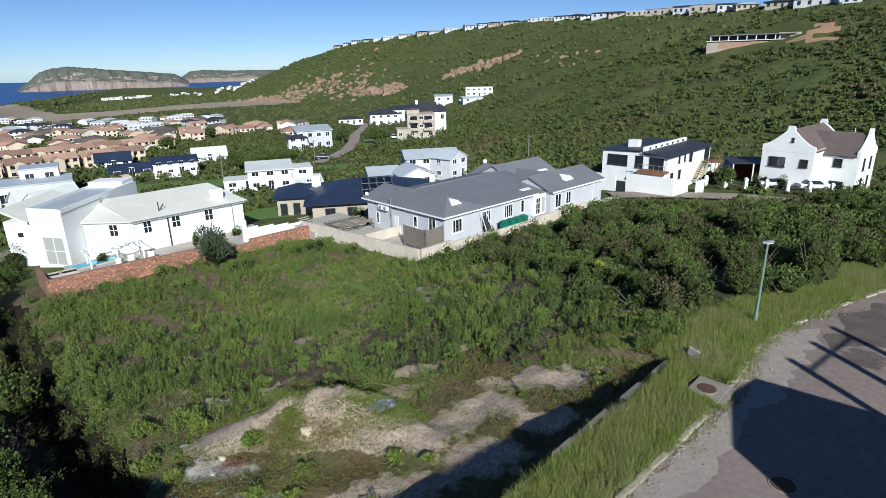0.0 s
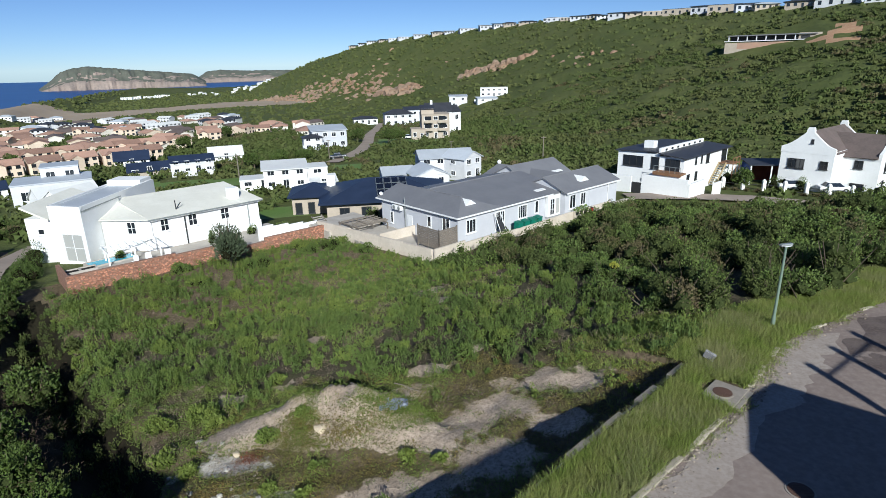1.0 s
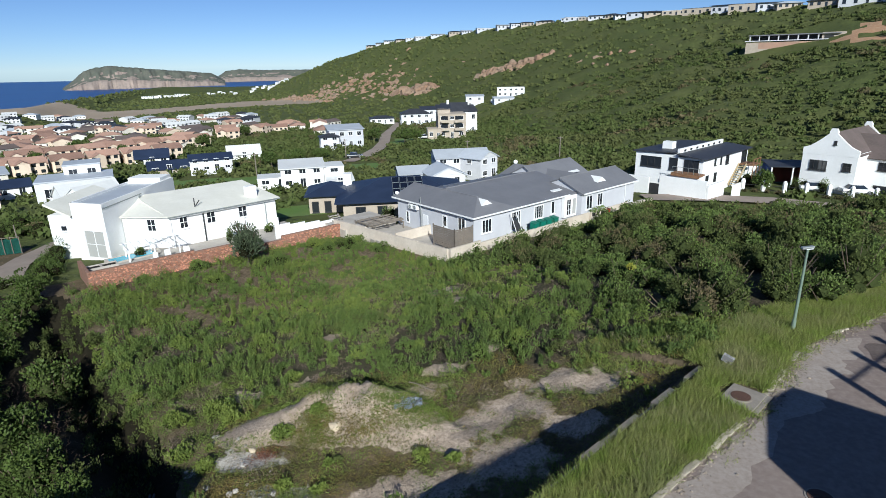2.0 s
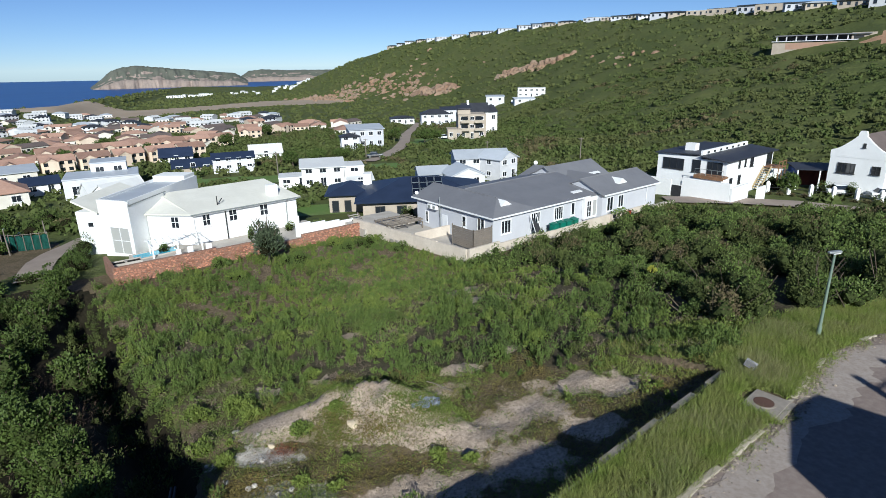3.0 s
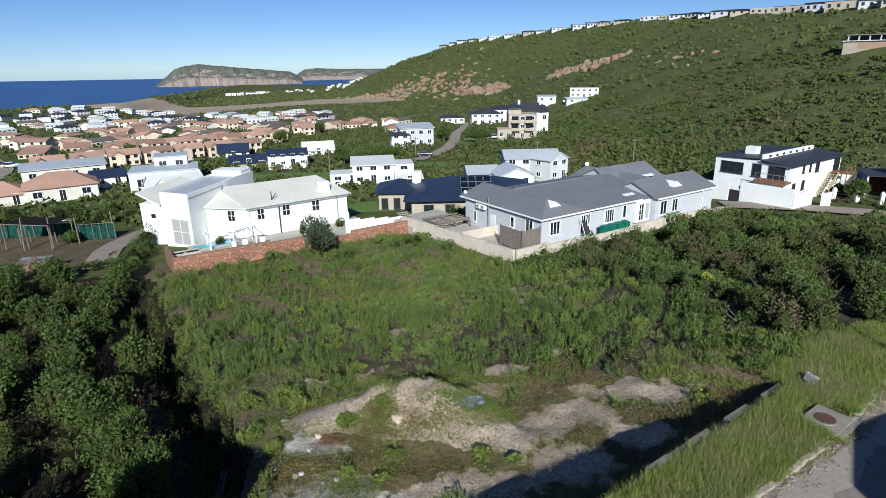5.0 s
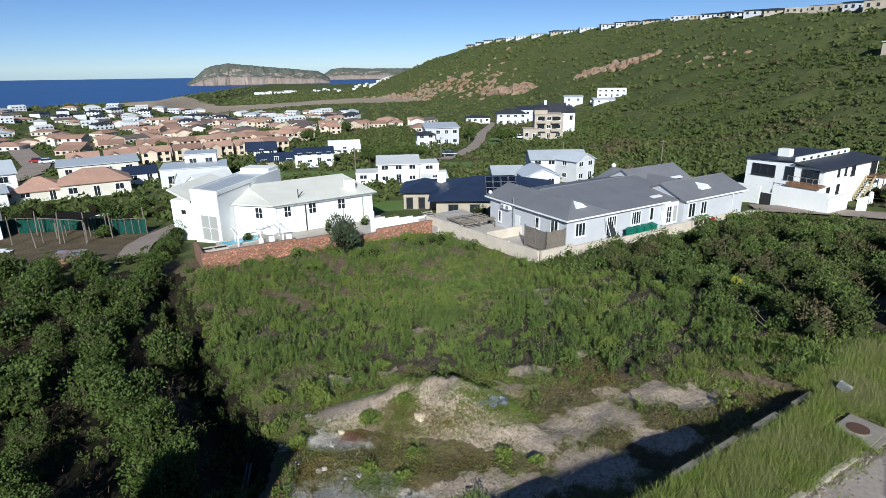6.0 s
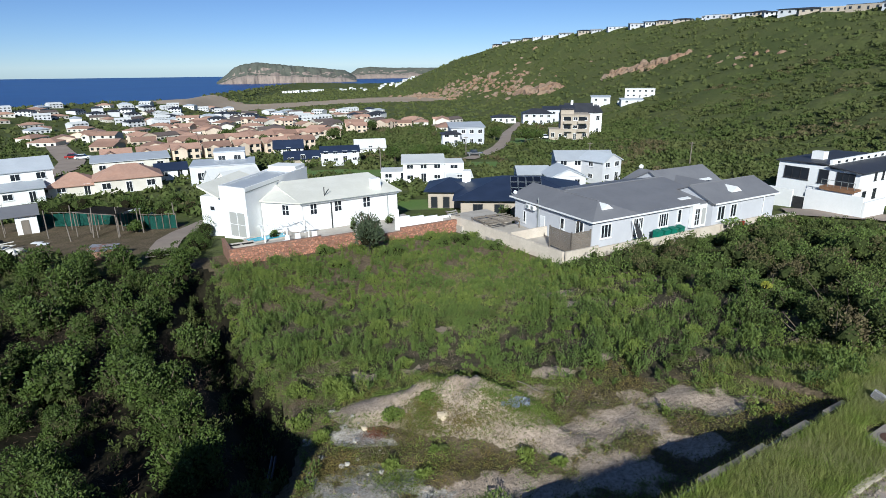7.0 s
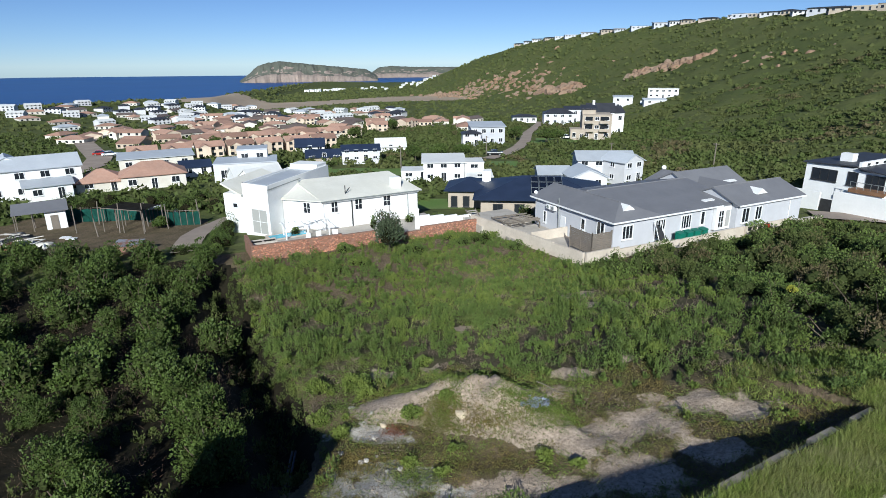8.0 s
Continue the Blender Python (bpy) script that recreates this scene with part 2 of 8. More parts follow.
# worn-bare spots of the plot: centre and reach
BARE = [(-10.4, 22.6, 1.7, 0.8), (0.2, 20.9, 1.6, 1.2), (1.7, 21.4, 1.9, 1.3), (3.7, 22.9, 2.2, 1.1), (5.6, 22.5, 1.3, 0.9), (-0.6, 20.0, 1.4, 1.3), (-1.5, 17.3, 2.0, 1.2), (-3.6, 17.4, 1.4, 0.8), (-1.4, 26.2, 1.2, 0.8), (0.9, 27.8, 0.7, 0.5), (4.0, 19.6, 1.2, 1.0), (1.2, 18.2, 1.8, 1.5), (-2.2, 24.6, 1.2, 0.8), (-2.2, 41.8, 2.2, 1.0), (-1.5, 38.5, 1.6, 0.7), (-9.4, 34.0, 0.8, 0.9), (-12.4, 26.8, 1.1, 0.7), (-9.8, 27.6, 0.7, 0.7)]
GRAVEL = [(-10.0, 20.4, 2.0, 0.9), (-8.0, 16.9, 2.6, 1.5)]


def spot(x, y, some):
    """How deep a place lies inside the nearest spot: 1 in its middle, 0 at its ragged edge, below 0 outside."""
    best = -1.0
    for cx, cy, rx, ry in some:
        d = math.hypot((x - cx) / rx, (y - cy) / ry) + 0.75 * noise.noise((x * 0.85, y * 0.85, 3.0)) + 0.5 * noise.noise((x * 2.6, y * 2.6, 1.0)) + 0.1
        best = max(best, 1 - d)
    return best


M_CUT = material("cut_earth", (0.42, 0.24, 0.13), (0.36, 0.21, 0.12), (0.5, 0.36, 0.24), scale=0.1, bump=0.3, bump_scale=0.8, fine=0.6)
# litter coloured near-black so the ground below the bushes carries painted shade
M_SHADE_LITTER = material("shade_dark_litter", (0.022, 0.019, 0.012), (0.016, 0.016, 0.009), (0.04, 0.032, 0.022), scale=0.6, bump=0.06, bump_scale=6, fine=0.6, spec=0.05)


def open_front(x, y):
    """How far a place belongs to the open, trodden front of the plot."""
    return smooth(27.0, 21.5, y + 0.12 * x + 3.6 * noise.noise((x * 0.22, y * 0.22, 13.0)) + 1.5 * noise.noise((x * 0.7, y * 0.7, 3.0)))


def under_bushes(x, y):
    """Whether a place lies on the shade-darkened litter below the big bushes."""
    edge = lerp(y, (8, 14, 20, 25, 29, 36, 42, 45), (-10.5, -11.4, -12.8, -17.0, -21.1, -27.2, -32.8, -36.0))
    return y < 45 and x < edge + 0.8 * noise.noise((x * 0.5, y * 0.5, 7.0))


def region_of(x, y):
    """0 plot soil, 1 scrub, 2 sand, 3 lawn, 4 litter darkened as shade, 5 cut earth."""
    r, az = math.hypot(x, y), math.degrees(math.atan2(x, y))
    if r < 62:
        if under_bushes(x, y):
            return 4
        return 0
    for cx, cy, rx, ry in ((-25.5, 82.0, 4.5, 5.0), (-50, 114, 17, 5), (-26, 131, 9, 4), (-12, 196, 9, 4), (-24, 196, 3, 12)):
        if math.hypot((x - cx) / rx, (y - cy) / ry) < 1:
            return 3
    if -47.5 > x > -82 and 46 < y < 63.5:
        return 0
    for cx, cy, rx, ry in ((150, 240, 6, 5), (156, 249, 3, 6), (144, 229, 5, 6), (141, 239, 4, 4)):
        if math.hypot((x - cx) / rx, (y - cy) / ry) + 0.4 * noise.noise((x * 0.2, y * 0.2, 0.0)) < 1:
            return 5
    if hill_at(x, y) > 0.5:
        return 1
    wob = 40 * noise.noise((x * 0.01, y * 0.01, 0.0))
    if abs(r + wob - lerp(az, (-42, -30, -12), (575, 650, 790))) < lerp(az, (-42, -36, -12), (25, 75, 70)) and -42 < az < -12:
        return 2
    return 1


azimuths = np.concatenate([np.arange(-180, -72, 9.0), np.arange(-72, -62, 2.0), np.arange(-62, 52, 0.45), np.arange(52, 72, 2.0), np.arange(72, 180, 9.0)])
radii = np.concatenate([[0.02], np.arange(2.0, 11, 0.9), np.arange(11, 34, 0.22), np.arange(34, 70, 0.8), 70 * 1.024 ** np.arange(0, 180)])
verts, faces, regions, soils = [], [], [], []
for r in radii:
    for a in azimuths:
        x, y = r * math.sin(radians(a)), r * math.cos(radians(a))
        s, n = verge_coords(x, y)
        if abs(n) < 0.3 and s < 12:
            # draw the rim of the plot straight along its retaining edge
            move = (-0.04 if n < 0 else 0.14) - n
            x, y = x - VERGE_DIR[1] * move, y + VERGE_DIR[0] * move
        z = ground_z(x, y)
        if r > 75 and abs(a) < 70:
            z += 0.4 * noise.noise((x * 0.03, y * 0.03, 2.0)) * smooth(75, 130, r)
            if hill_at(x, y) > 1:
                z += 2.2 * noise.fractal((x * 0.05, y * 0.05, 5.0), 1.0, 2.0, 4)
        elif r < 62:
            z += 0.14 * noise.fractal((x * 0.7, y * 0.7, 0.0), 1.0, 2.0, 3) * smooth(0.3, 1.5, n)
        verts.append((x, y, z))
        if r < 45:
            heap = 0.95 if mound_at(x, y) > 0.14 and mound_frame(x, y)[1] < 0.35 else 0.0
            soils.append((max(heap, min(1.0, 0.5 + 1.6 * spot(x, y, BARE))), min(1.0, 0.5 + 1.6 * spot(x, y, GRAVEL)), 1.0 - open_front(x, y)))
        else:
            soils.append((0.0, 0.0, 0.3))
na = len(azimuths)
for i in range(len(radii) - 1):
    for j in range(na):
        k = (j + 1) % na
        faces.append((i * na + j, i * na + k, (i + 1) * na + k, (i + 1) * na + j))
        a, r = radians(azimuths[j] + 0.1), radii[i] + 0.1
        regions.append(region_of(r * math.sin(a), r * math.cos(a)))
faces = np.array(faces)[:, ::-1]
me = mesh_from("ground", np.array(verts), faces, [M_SOIL, M_SCRUB, M_SAND, M_LAWN, M_SHADE_LITTER, M_CUT], True)
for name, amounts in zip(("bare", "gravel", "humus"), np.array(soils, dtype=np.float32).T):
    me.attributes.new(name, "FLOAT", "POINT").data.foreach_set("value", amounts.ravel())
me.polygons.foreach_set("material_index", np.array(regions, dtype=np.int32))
ground = tagged(new("ground", me), "sloping sandy soil with scrub running out to the coast", "ground", kind="structure")
tagged(part("water", a_slab([(-4990, -200, -78), (1500, -200, -78), (1500, 4960, -78), (-4990, 4960, -78)], 1.0), M_SEA), "deep blue open sea reaching the horizon", "sea", kind="structure")

# ---------------------------------------------------------------- building materials
M_WHITE = material("white_render", (0.85, 0.85, 0.84), (0.81, 0.81, 0.8), (0.7, 0.69, 0.66), scale=0.5, rough=0.85, fine=0.22, bump=0.004, bump_scale=8)
M_GREYWALL = material("pale_grey_render", (0.54, 0.547, 0.58), (0.505, 0.512, 0.545), (0.45, 0.45, 0.47), scale=0.5, rough=0.85, fine=0.25)
M_STONEWALL = material("beige_render", (0.45, 0.385, 0.315), (0.39, 0.33, 0.265), (0.32, 0.27, 0.22), scale=0.5, rough=0.9, fine=0.3)
M_CREAM = material("cream_render", (0.68, 0.56, 0.44), (0.6, 0.49, 0.38), (0.54, 0.44, 0.35), scale=0.3, rough=0.9, per_object=0.15)
M_PALE = material("pale_render", (0.7, 0.67, 0.6), (0.62, 0.58, 0.5), (0.55, 0.5, 0.45), scale=0.3, rough=0.9, per_object=0.1)
M_ROOF_GREY = material("grey_sheet_roof", (0.195, 0.195, 0.208), (0.172, 0.172, 0.186), (0.22, 0.22, 0.23), scale=0.35, rough=0.55, fine=0.3)
M_ROOF_CREAM = material("cream_sheet_roof", (0.76, 0.74, 0.66), (0.7, 0.68, 0.6), (0.6, 0.58, 0.5), scale=0.4, rough=0.6, fine=0.25)
M_ROOF_BLUE = material("dark_blue_roof", (0.02, 0.03, 0.06), (0.026, 0.038, 0.075), (0.03, 0.045, 0.08), scale=0.4, rough=0.5, fine=0.3)
M_ROOF_CHAR = material("charcoal_roof", (0.035, 0.037, 0.045), (0.045, 0.048, 0.058), (0.055, 0.055, 0.06), scale=0.4, rough=0.5)
M_ROOF_BROWN = material("brown_tile_roof", (0.15, 0.115, 0.105), (0.12, 0.095, 0.085), (0.18, 0.145, 0.13), scale=0.5, rough=0.8, fine=0.5, bump=0.03, bump_scale=6)
M_ROOF_TERRA = material("terracotta_roof", (0.4, 0.235, 0.17), (0.33, 0.2, 0.15), (0.46, 0.32, 0.25), scale=0.25, rough=0.85, fine=0.4, per_object=0.3, bump=0.03, bump_scale=5)
M_ROOF_SILVER = material("pale_sheet_roof", (0.5, 0.53, 0.57), (0.45, 0.48, 0.52), (0.4, 0.42, 0.45), scale=0.3, rough=0.5, per_object=0.12)
M_ROOF_WHITE = material("white_sheet_roof", (0.72, 0.72, 0.7), (0.66, 0.66, 0.65), (0.58, 0.58, 0.56), scale=0.3, rough=0.6)
M_FRAME = material("white_frame", (0.8, 0.8, 0.8), (0.76, 0.76, 0.76), (0.7, 0.7, 0.7), scale=3, rough=0.5)
M_DARK = material("dark_frame", (0.03, 0.03, 0.032), (0.04, 0.04, 0.042), (0.05, 0.05, 0.05), scale=3, rough=0.5)
M_GLASS = glass_material("window_glass", (0.02, 0.024, 0.03))
M_CURTAIN_GLASS = glass_material("curtained_glass", (0.4, 0.4, 0.38), 0.15)
M_PANEL = glass_material("solar_glass", (0.008, 0.01, 0.018), 0.12)
M_WOOD = material("weathered_wood", (0.2, 0.17, 0.14), (0.15, 0.13, 0.11), (0.28, 0.24, 0.2), scale=1.5, rough=0.85, fine=0.5)
M_TIMBER = material("brown_timber", (0.24, 0.13, 0.07), (0.18, 0.095, 0.05), (0.3, 0.17, 0.1), scale=1.5, rough=0.7)
M_BRICK = material("red_rubble_stone", (0.24, 0.12, 0.08), (0.2, 0.1, 0.07), (0.36, 0.25, 0.19), scale=1.6, rough=0.9, fine=0.8, bump=0.06, bump_scale=4)
M_BLOCK = material("sandy_boundary_render", (0.62, 0.545, 0.46), (0.54, 0.47, 0.39), (0.4, 0.35, 0.28), scale=0.7, rough=0.9, fine=0.35)
M_POOL = material("pool_water", (0.06, 0.36, 0.5), (0.08, 0.42, 0.55), (0.1, 0.45, 0.58), scale=1.0, rough=0.1)
M_PAVE = material("pale_paving", (0.5, 0.46, 0.41), (0.43, 0.39, 0.34), (0.34, 0.3, 0.26), scale=0.8, rough=0.9)
M_METAL = material("galvanised_metal", (0.42, 0.44, 0.43), (0.36, 0.39, 0.38), (0.3, 0.32, 0.31), scale=2.0, rough=0.45, metal=0.6)
M_GREENPLASTIC = material("green_plastic", (0.01, 0.16, 0.11), (0.012, 0.13, 0.09), (0.02, 0.2, 0.14), scale=2.0, rough=0.5)
M_BLACK = material("dark_soil", (0.02, 0.018, 0.015), (0.03, 0.027, 0.02), (0.015, 0.014, 0.012), scale=2.0, rough=0.95)


# ---------------------------------------------------------------- building tools
def window(house, at, w, h, bars=(1, 0), frame_mat=None, pane_mat=None, edge=0.1, name="window", sill=True):
    """A window standing in a wall: frame with glazing bars, glass set back in it, and a sill. `at` is its lower middle; the wall faces -y."""
    bm, d = bmesh.new(), 0.07
    loops = []
    for inset, y in ((0, -d), (edge, -d), (edge, 0.03), (0, 0.03)):
        x, z0, z1 = w / 2 - inset, inset, h - inset
        loops.append([bm.verts.new(v) for v in ((-x, y, z0), (x, y, z0), (x, y, z1), (-x, y, z1))])
    for a, b in zip(loops, loops[1:] + loops[:1]):
        for i in range(4):
            j = (i + 1) % 4
            bm.faces.new((a[i], a[j], b[j], b[i]))
    bmesh.ops.recalc_face_normals(bm, faces=bm.faces[:])
    bar = [(-w / 2 + w * (k + 1) / (bars[0] + 1), None) for k in range(bars[0])] + [(None, h * (k + 1) / (bars[1] + 1)) for k in range(bars[1])]
    sizes = [(x - 0.03, x + 0.03, 0.015 - d, 0.03, edge, h - edge) if z is None else (-w / 2 + edge, w / 2 - edge, 0.02 - d, 0.03, z - 0.025, z + 0.025) for x, z in bar]
    if edge < 0.1:
        for size in sizes:
            box(bm, *size)
    win = part(name, bm, frame_mat or M_FRAME, house)
    win.matrix_basis = at
    if edge >= 0.1:
        for size in sizes:
            part("glazing_bar", a_box(*size), frame_mat or M_FRAME, win)
    part("pane", a_box(-w / 2 + edge * 0.9, w / 2 - edge * 0.9, -0.015, 0.02, edge * 0.9, h - edge * 0.9), pane_mat or M_GLASS, win)
    if sill:
        part("sill", a_box(-w / 2 - 0.06, w / 2 + 0.06, -0.14, 0.02, -0.08, -0.003), frame_mat or M_FRAME, win)
    return win


def gable_roof(house, x0, x1, y0, y1, z, rise, mat, over=0.35, along="x", thick=0.14, name="roof", walls=None, verge=0.3):
    """Two roof slopes with their thickness, and the gable walls under them."""
    if along == "x":
        c, half, a, b = (y0 + y1) / 2, (y1 - y0) / 2, x0 - verge, x1 + verge
        put = lambda t, s, h: (t, c + s, h)
    else:
        c, half, a, b = (x0 + x1) / 2, (x1 - x0) / 2, y0 - verge, y1 + verge
        put = lambda t, s, h: (c - s, t, h)
    low = z - rise / half * over
    for side in (-1, 1):
        s = side * (half + over)
        corners = [put(a, s, low), put(b, s, low), put(b, 0, z + rise), put(a, 0, z + rise)]
        part(name, a_slab(corners if side < 0 else corners[::-1], thick), mat, house)
    if walls:
        for t in (a + verge + 0.02, b - verge - 0.02):
            bm = bmesh.new()
            k = 0.1
            tri = [put(t - k, -half, z - 0.02), put(t - k, half, z - 0.02), put(t - k, 0, z + rise - 0.15)]
            tri2 = [put(t + k, -half, z - 0.02), put(t + k, half, z - 0.02), put(t + k, 0, z + rise - 0.15)]
            p, q = [bm.verts.new(v) for v in tri], [bm.verts.new(v) for v in tri2]
            bm.faces.new(p)
            bm.faces.new(q[::-1])
            for i in range(3):
                j = (i + 1) % 3
                bm.faces.new((p[i], q[i], q[j], p[j]))
            bmesh.ops.recalc_face_normals(bm, faces=bm.faces[:])
            part("gable", bm, walls, house)
    return c


def hip_roof(house, x0, x1, y0, y1, z, rise, mat, over=0.4, thick=0.14):
    """Four roof slopes meeting in a ridge along the longer side."""
    x0, x1, y0, y1 = x0 - over, x1 + over, y0 - over, y1 + over
    half = min(x1 - x0, y1 - y0) / 2
    if x1 - x0 >= y1 - y0:
        a, b = (x0 + half, (y0 + y1) / 2, z + rise), (x1 - half, (y0 + y1) / 2, z + rise)
        planes = [[(x0, y0, z), (x1, y0, z), b, a], [(x1, y1, z), (x0, y1, z), a, b], [(x0, y1, z), (x0, y0, z), a], [(x1, y0, z), (x1, y1, z), b]]
    else:
        a, b = ((x0 + x1) / 2, y0 + half, z + rise), ((x0 + x1) / 2, y1 - half, z + rise)
        planes = [[(x1, y0, z), (x1, y1, z), b, a], [(x0, y1, z), (x0, y0, z), a, b], [(x0, y0, z), (x1, y0, z), a], [(x1, y1, z), (x0, y1, z), b]]
    for corners in planes:
        part("roof", a_slab(corners, thick), mat, house)


def fascia(house, x0, x1, y0, y1, z, mat, high=0.18, deep=0.06):
    for s in ((x0, x1, y0 - deep, y0), (x0, x1, y1, y1 + deep), (x0 - deep, x0, y0, y1), (x1, x1 + deep, y0, y1)):
        part("fascia", a_box(*s, z - high, z), mat, house)


# ---------------------------------------------------------------- the long grey house
def grey_house():
    h = thing("grey_house", facing(0.2, 58.4, -6.16, 47), "long single-storey grey house with white windows and grey sheet roofs", "house")
    for x0, x1, y0, y1, top in ((0, 6, 0, 13.6, 2.7), (6, 17.1, 0.02, 14.3, 2.7), (17.1, 28.6, -1.1, 5.5, 2.7), (19, 28.6, 5.5, 13.3, 2.75)):
        part("wall", a_box(x0, x1, y0, y1, -1.6, top), M_GREYWALL, h)
    # hipped left wing whose ridge ends in a small white gablet
    o = 0.4
    part("roof", a_slab([(-o, 14.2, 2.62), (-o, -o, 2.62), (3, 2.6, 3.85), (3, 14.2, 3.85)], 0.14), M_ROOF_GREY, h)
    part("roof", a_slab([(6 + o, -o, 2.62), (6 + o, 14.2, 2.62), (3, 14.2, 3.85), (3, 2.6, 3.85)], 0.14), M_ROOF_GREY, h)
    part("roof", a_slab([(-o, -o, 2.615), (6 + o, -o, 2.615), (3, 2.6, 3.845)], 0.14), M_ROOF_GREY, h)
    part("roof", a_slab([(4.5, -o, 2.63), (19, -o, 2.63), (19, 8, 4.02), (3, 8, 4.02)], 0.14), M_ROOF_GREY, h)
    part("roof", a_slab([(19, 14.6, 2.63), (3, 14.6, 2.63), (3, 8, 4.02), (19, 8, 4.02)], 0.14), M_ROOF_GREY, h)
    gable_roof(h, 17.1, 28.6, -1.1, 5.5, 2.75, 1.35, M_ROOF_GREY, walls=M_GREYWALL)
    gable_roof(h, 19.2, 25.4, 1.9, 14.6, 2.7, 1.1, M_ROOF_GREY, along="y", walls=M_GREYWALL)
    gable_roof(h, 19.0, 28.7, 6.75, 13.3, 2.8, 1.65, M_ROOF_GREY, walls=M_GREYWALL)
    for x, y, z in ((3, 1.25, 3.15), (22.3, -0.1, 3.2)):
        bm = bmesh.new()
        p = [bm.verts.new(v) for v in ((x - 0.95, y - 0.15, z), (x + 0.95, y - 0.15, z), (x, y - 0.15, z + 0.62), (x - 0.95, y + 1.5, z + 0.35), (x + 0.95, y + 1.5, z + 0.35), (x, y + 1.9, z + 0.62))]
        for f in ((0, 1, 2), (0, 2, 5, 3), (2, 1, 4, 5), (3, 5, 4), (0, 3, 4, 1)):
            bm.faces.new([p[i] for i in f])
        bmesh.ops.recalc_face_normals(bm, faces=bm.faces[:])
        part("gablet", bm, M_FRAME, h, "small white gablet vent")
    # white fascia boards and gutters
    for s in ((-0.42, 15.6, -0.47, -0.41, 2.46, 2.64), (17.0, 28.9, -1.53, -1.46, 2.42, 2.62)):
        part("gutter", a_box(*s, bevel=0.01), M_FRAME, h)
    part("gutter", a_box(-0.47, -0.41, -0.45, 14.2, 2.46, 2.64, bevel=0.01), M_FRAME, h)
    part("ridge_cap", a_rod((3, 2.6, 3.87), (3, 14.2, 3.87), 0.07), M_ROOF_GREY, h)
    part("ridge_cap", a_rod((3, 8, 4.04), (19, 8, 4.04), 0.07), M_ROOF_GREY, h)
    part("ridge_cap", a_rod((16.8, 2.2, 4.12), (28.9, 2.2, 4.12), 0.07), M_ROOF_GREY, h)
    for x, z, w, hh, bars in ((1.9, 0.5, 1.5, 1.55, (2, 0)), (6.5, -0.1, 1.5, 2.2, (3, 0)), (10.4, 0.5, 1.55, 1.6, (3, 0)), (12.95, 0.6, 0.7, 1.6, (0, 0))):
        window(h, pose(x, 0, z), w, hh, bars)
    window(h, pose(18.65, -1.1, 0.35), 1.3, 1.8, (1, 0))
    window(h, pose(20.85, -1.1, 0.45), 1.15, 1.65, (1, 0))
    part("garage_door", a_box(22.1, 23.9, -1.16, -1.09, -0.3, 2.1, bevel=0.02), M_GREYWALL, h, "grey panelled side door")
    # white entrance porch between the wings
    part("porch", a_box(14.6, 17.0, -0.45, -0.02, -0.2, 2.45, bevel=0.03), M_FRAME, h, "white front porch surround")
    window(h, pose(15.4, -0.45, 0.0), 0.95, 2.1, (1, 2), name="door", sill=False)
    window(h, pose(16.45, -0.45, 0.0), 0.9, 2.1, (0, 0), M_FRAME, M_CURTAIN_GLASS, name="door", sill=False)
    # openings of the short side
    for y, z, w, hh in ((11.6, -0.2, 0.6, 1.45), (4.7, 0.6, 0.75, 1.3), (1.9, 0.2, 1.25, 2.0)):
        window(h, pose(0, y, z, 0, 0, -90), w, hh, (1 if w > 1 else 0, 0))
    part("door", a_box(-0.06, 0.01, 7.7, 8.6, -0.7, 1.35, bevel=0.02), M_FRAME, h, "white back door")
    for y in (9.6, 10.5):
        unit_box = part("air_conditioner", a_box(-0.5, -0.08, y - 0.36, y + 0.36, 1.75, 2.3, bevel=0.04), M_FRAME, h)
        part("fan_grille", a_rod((-0.52, y, 2.02), (-0.5, y, 2.02), 0.22, sides=16), M_METAL, unit_box)
    part("drain_pipe", a_rod((-0.12, 8.9, -0.8), (-0.12, 8.9, 2.4), 0.06), M_METAL, h)
    part("vent_pipe", a_rod((-0.3, 8.7, 1.2), (-0.3, 8.7, 3.4), 0.06), M_METAL, h)
    part("satellite_dish", a_rod((0.2, 13.9, 3.0), (0.05, 13.75, 3.1), 0.24, 0.2, 16), M_FRAME, h)
    part("satellite_dish", a_rod((22.4, 14.8, 4.0), (22.3, 14.7, 4.06), 0.32, 0.26, 16), M_FRAME, h)
    part("drain_pipe", a_rod((26.4, -1.18, -0.5), (26.4, -1.18, 2.5), 0.05), M_FRAME, h)
    part("skylight", a_slab([(14.2, 1.0, 2.95), (15.9, 1.0, 2.95), (15.9, 1.5, 3.04), (14.2, 1.5, 3.04)], 0.08), M_FRAME, h, "narrow white roof light")
    part("skylight", a_slab([(24.6, 6.4, 3.2), (26.6, 6.4, 3.2), (26.6, 6.9, 3.35), (24.6, 6.9, 3.35)], 0.08), M_FRAME, h, "narrow white roof light")
    return h


grey_house()


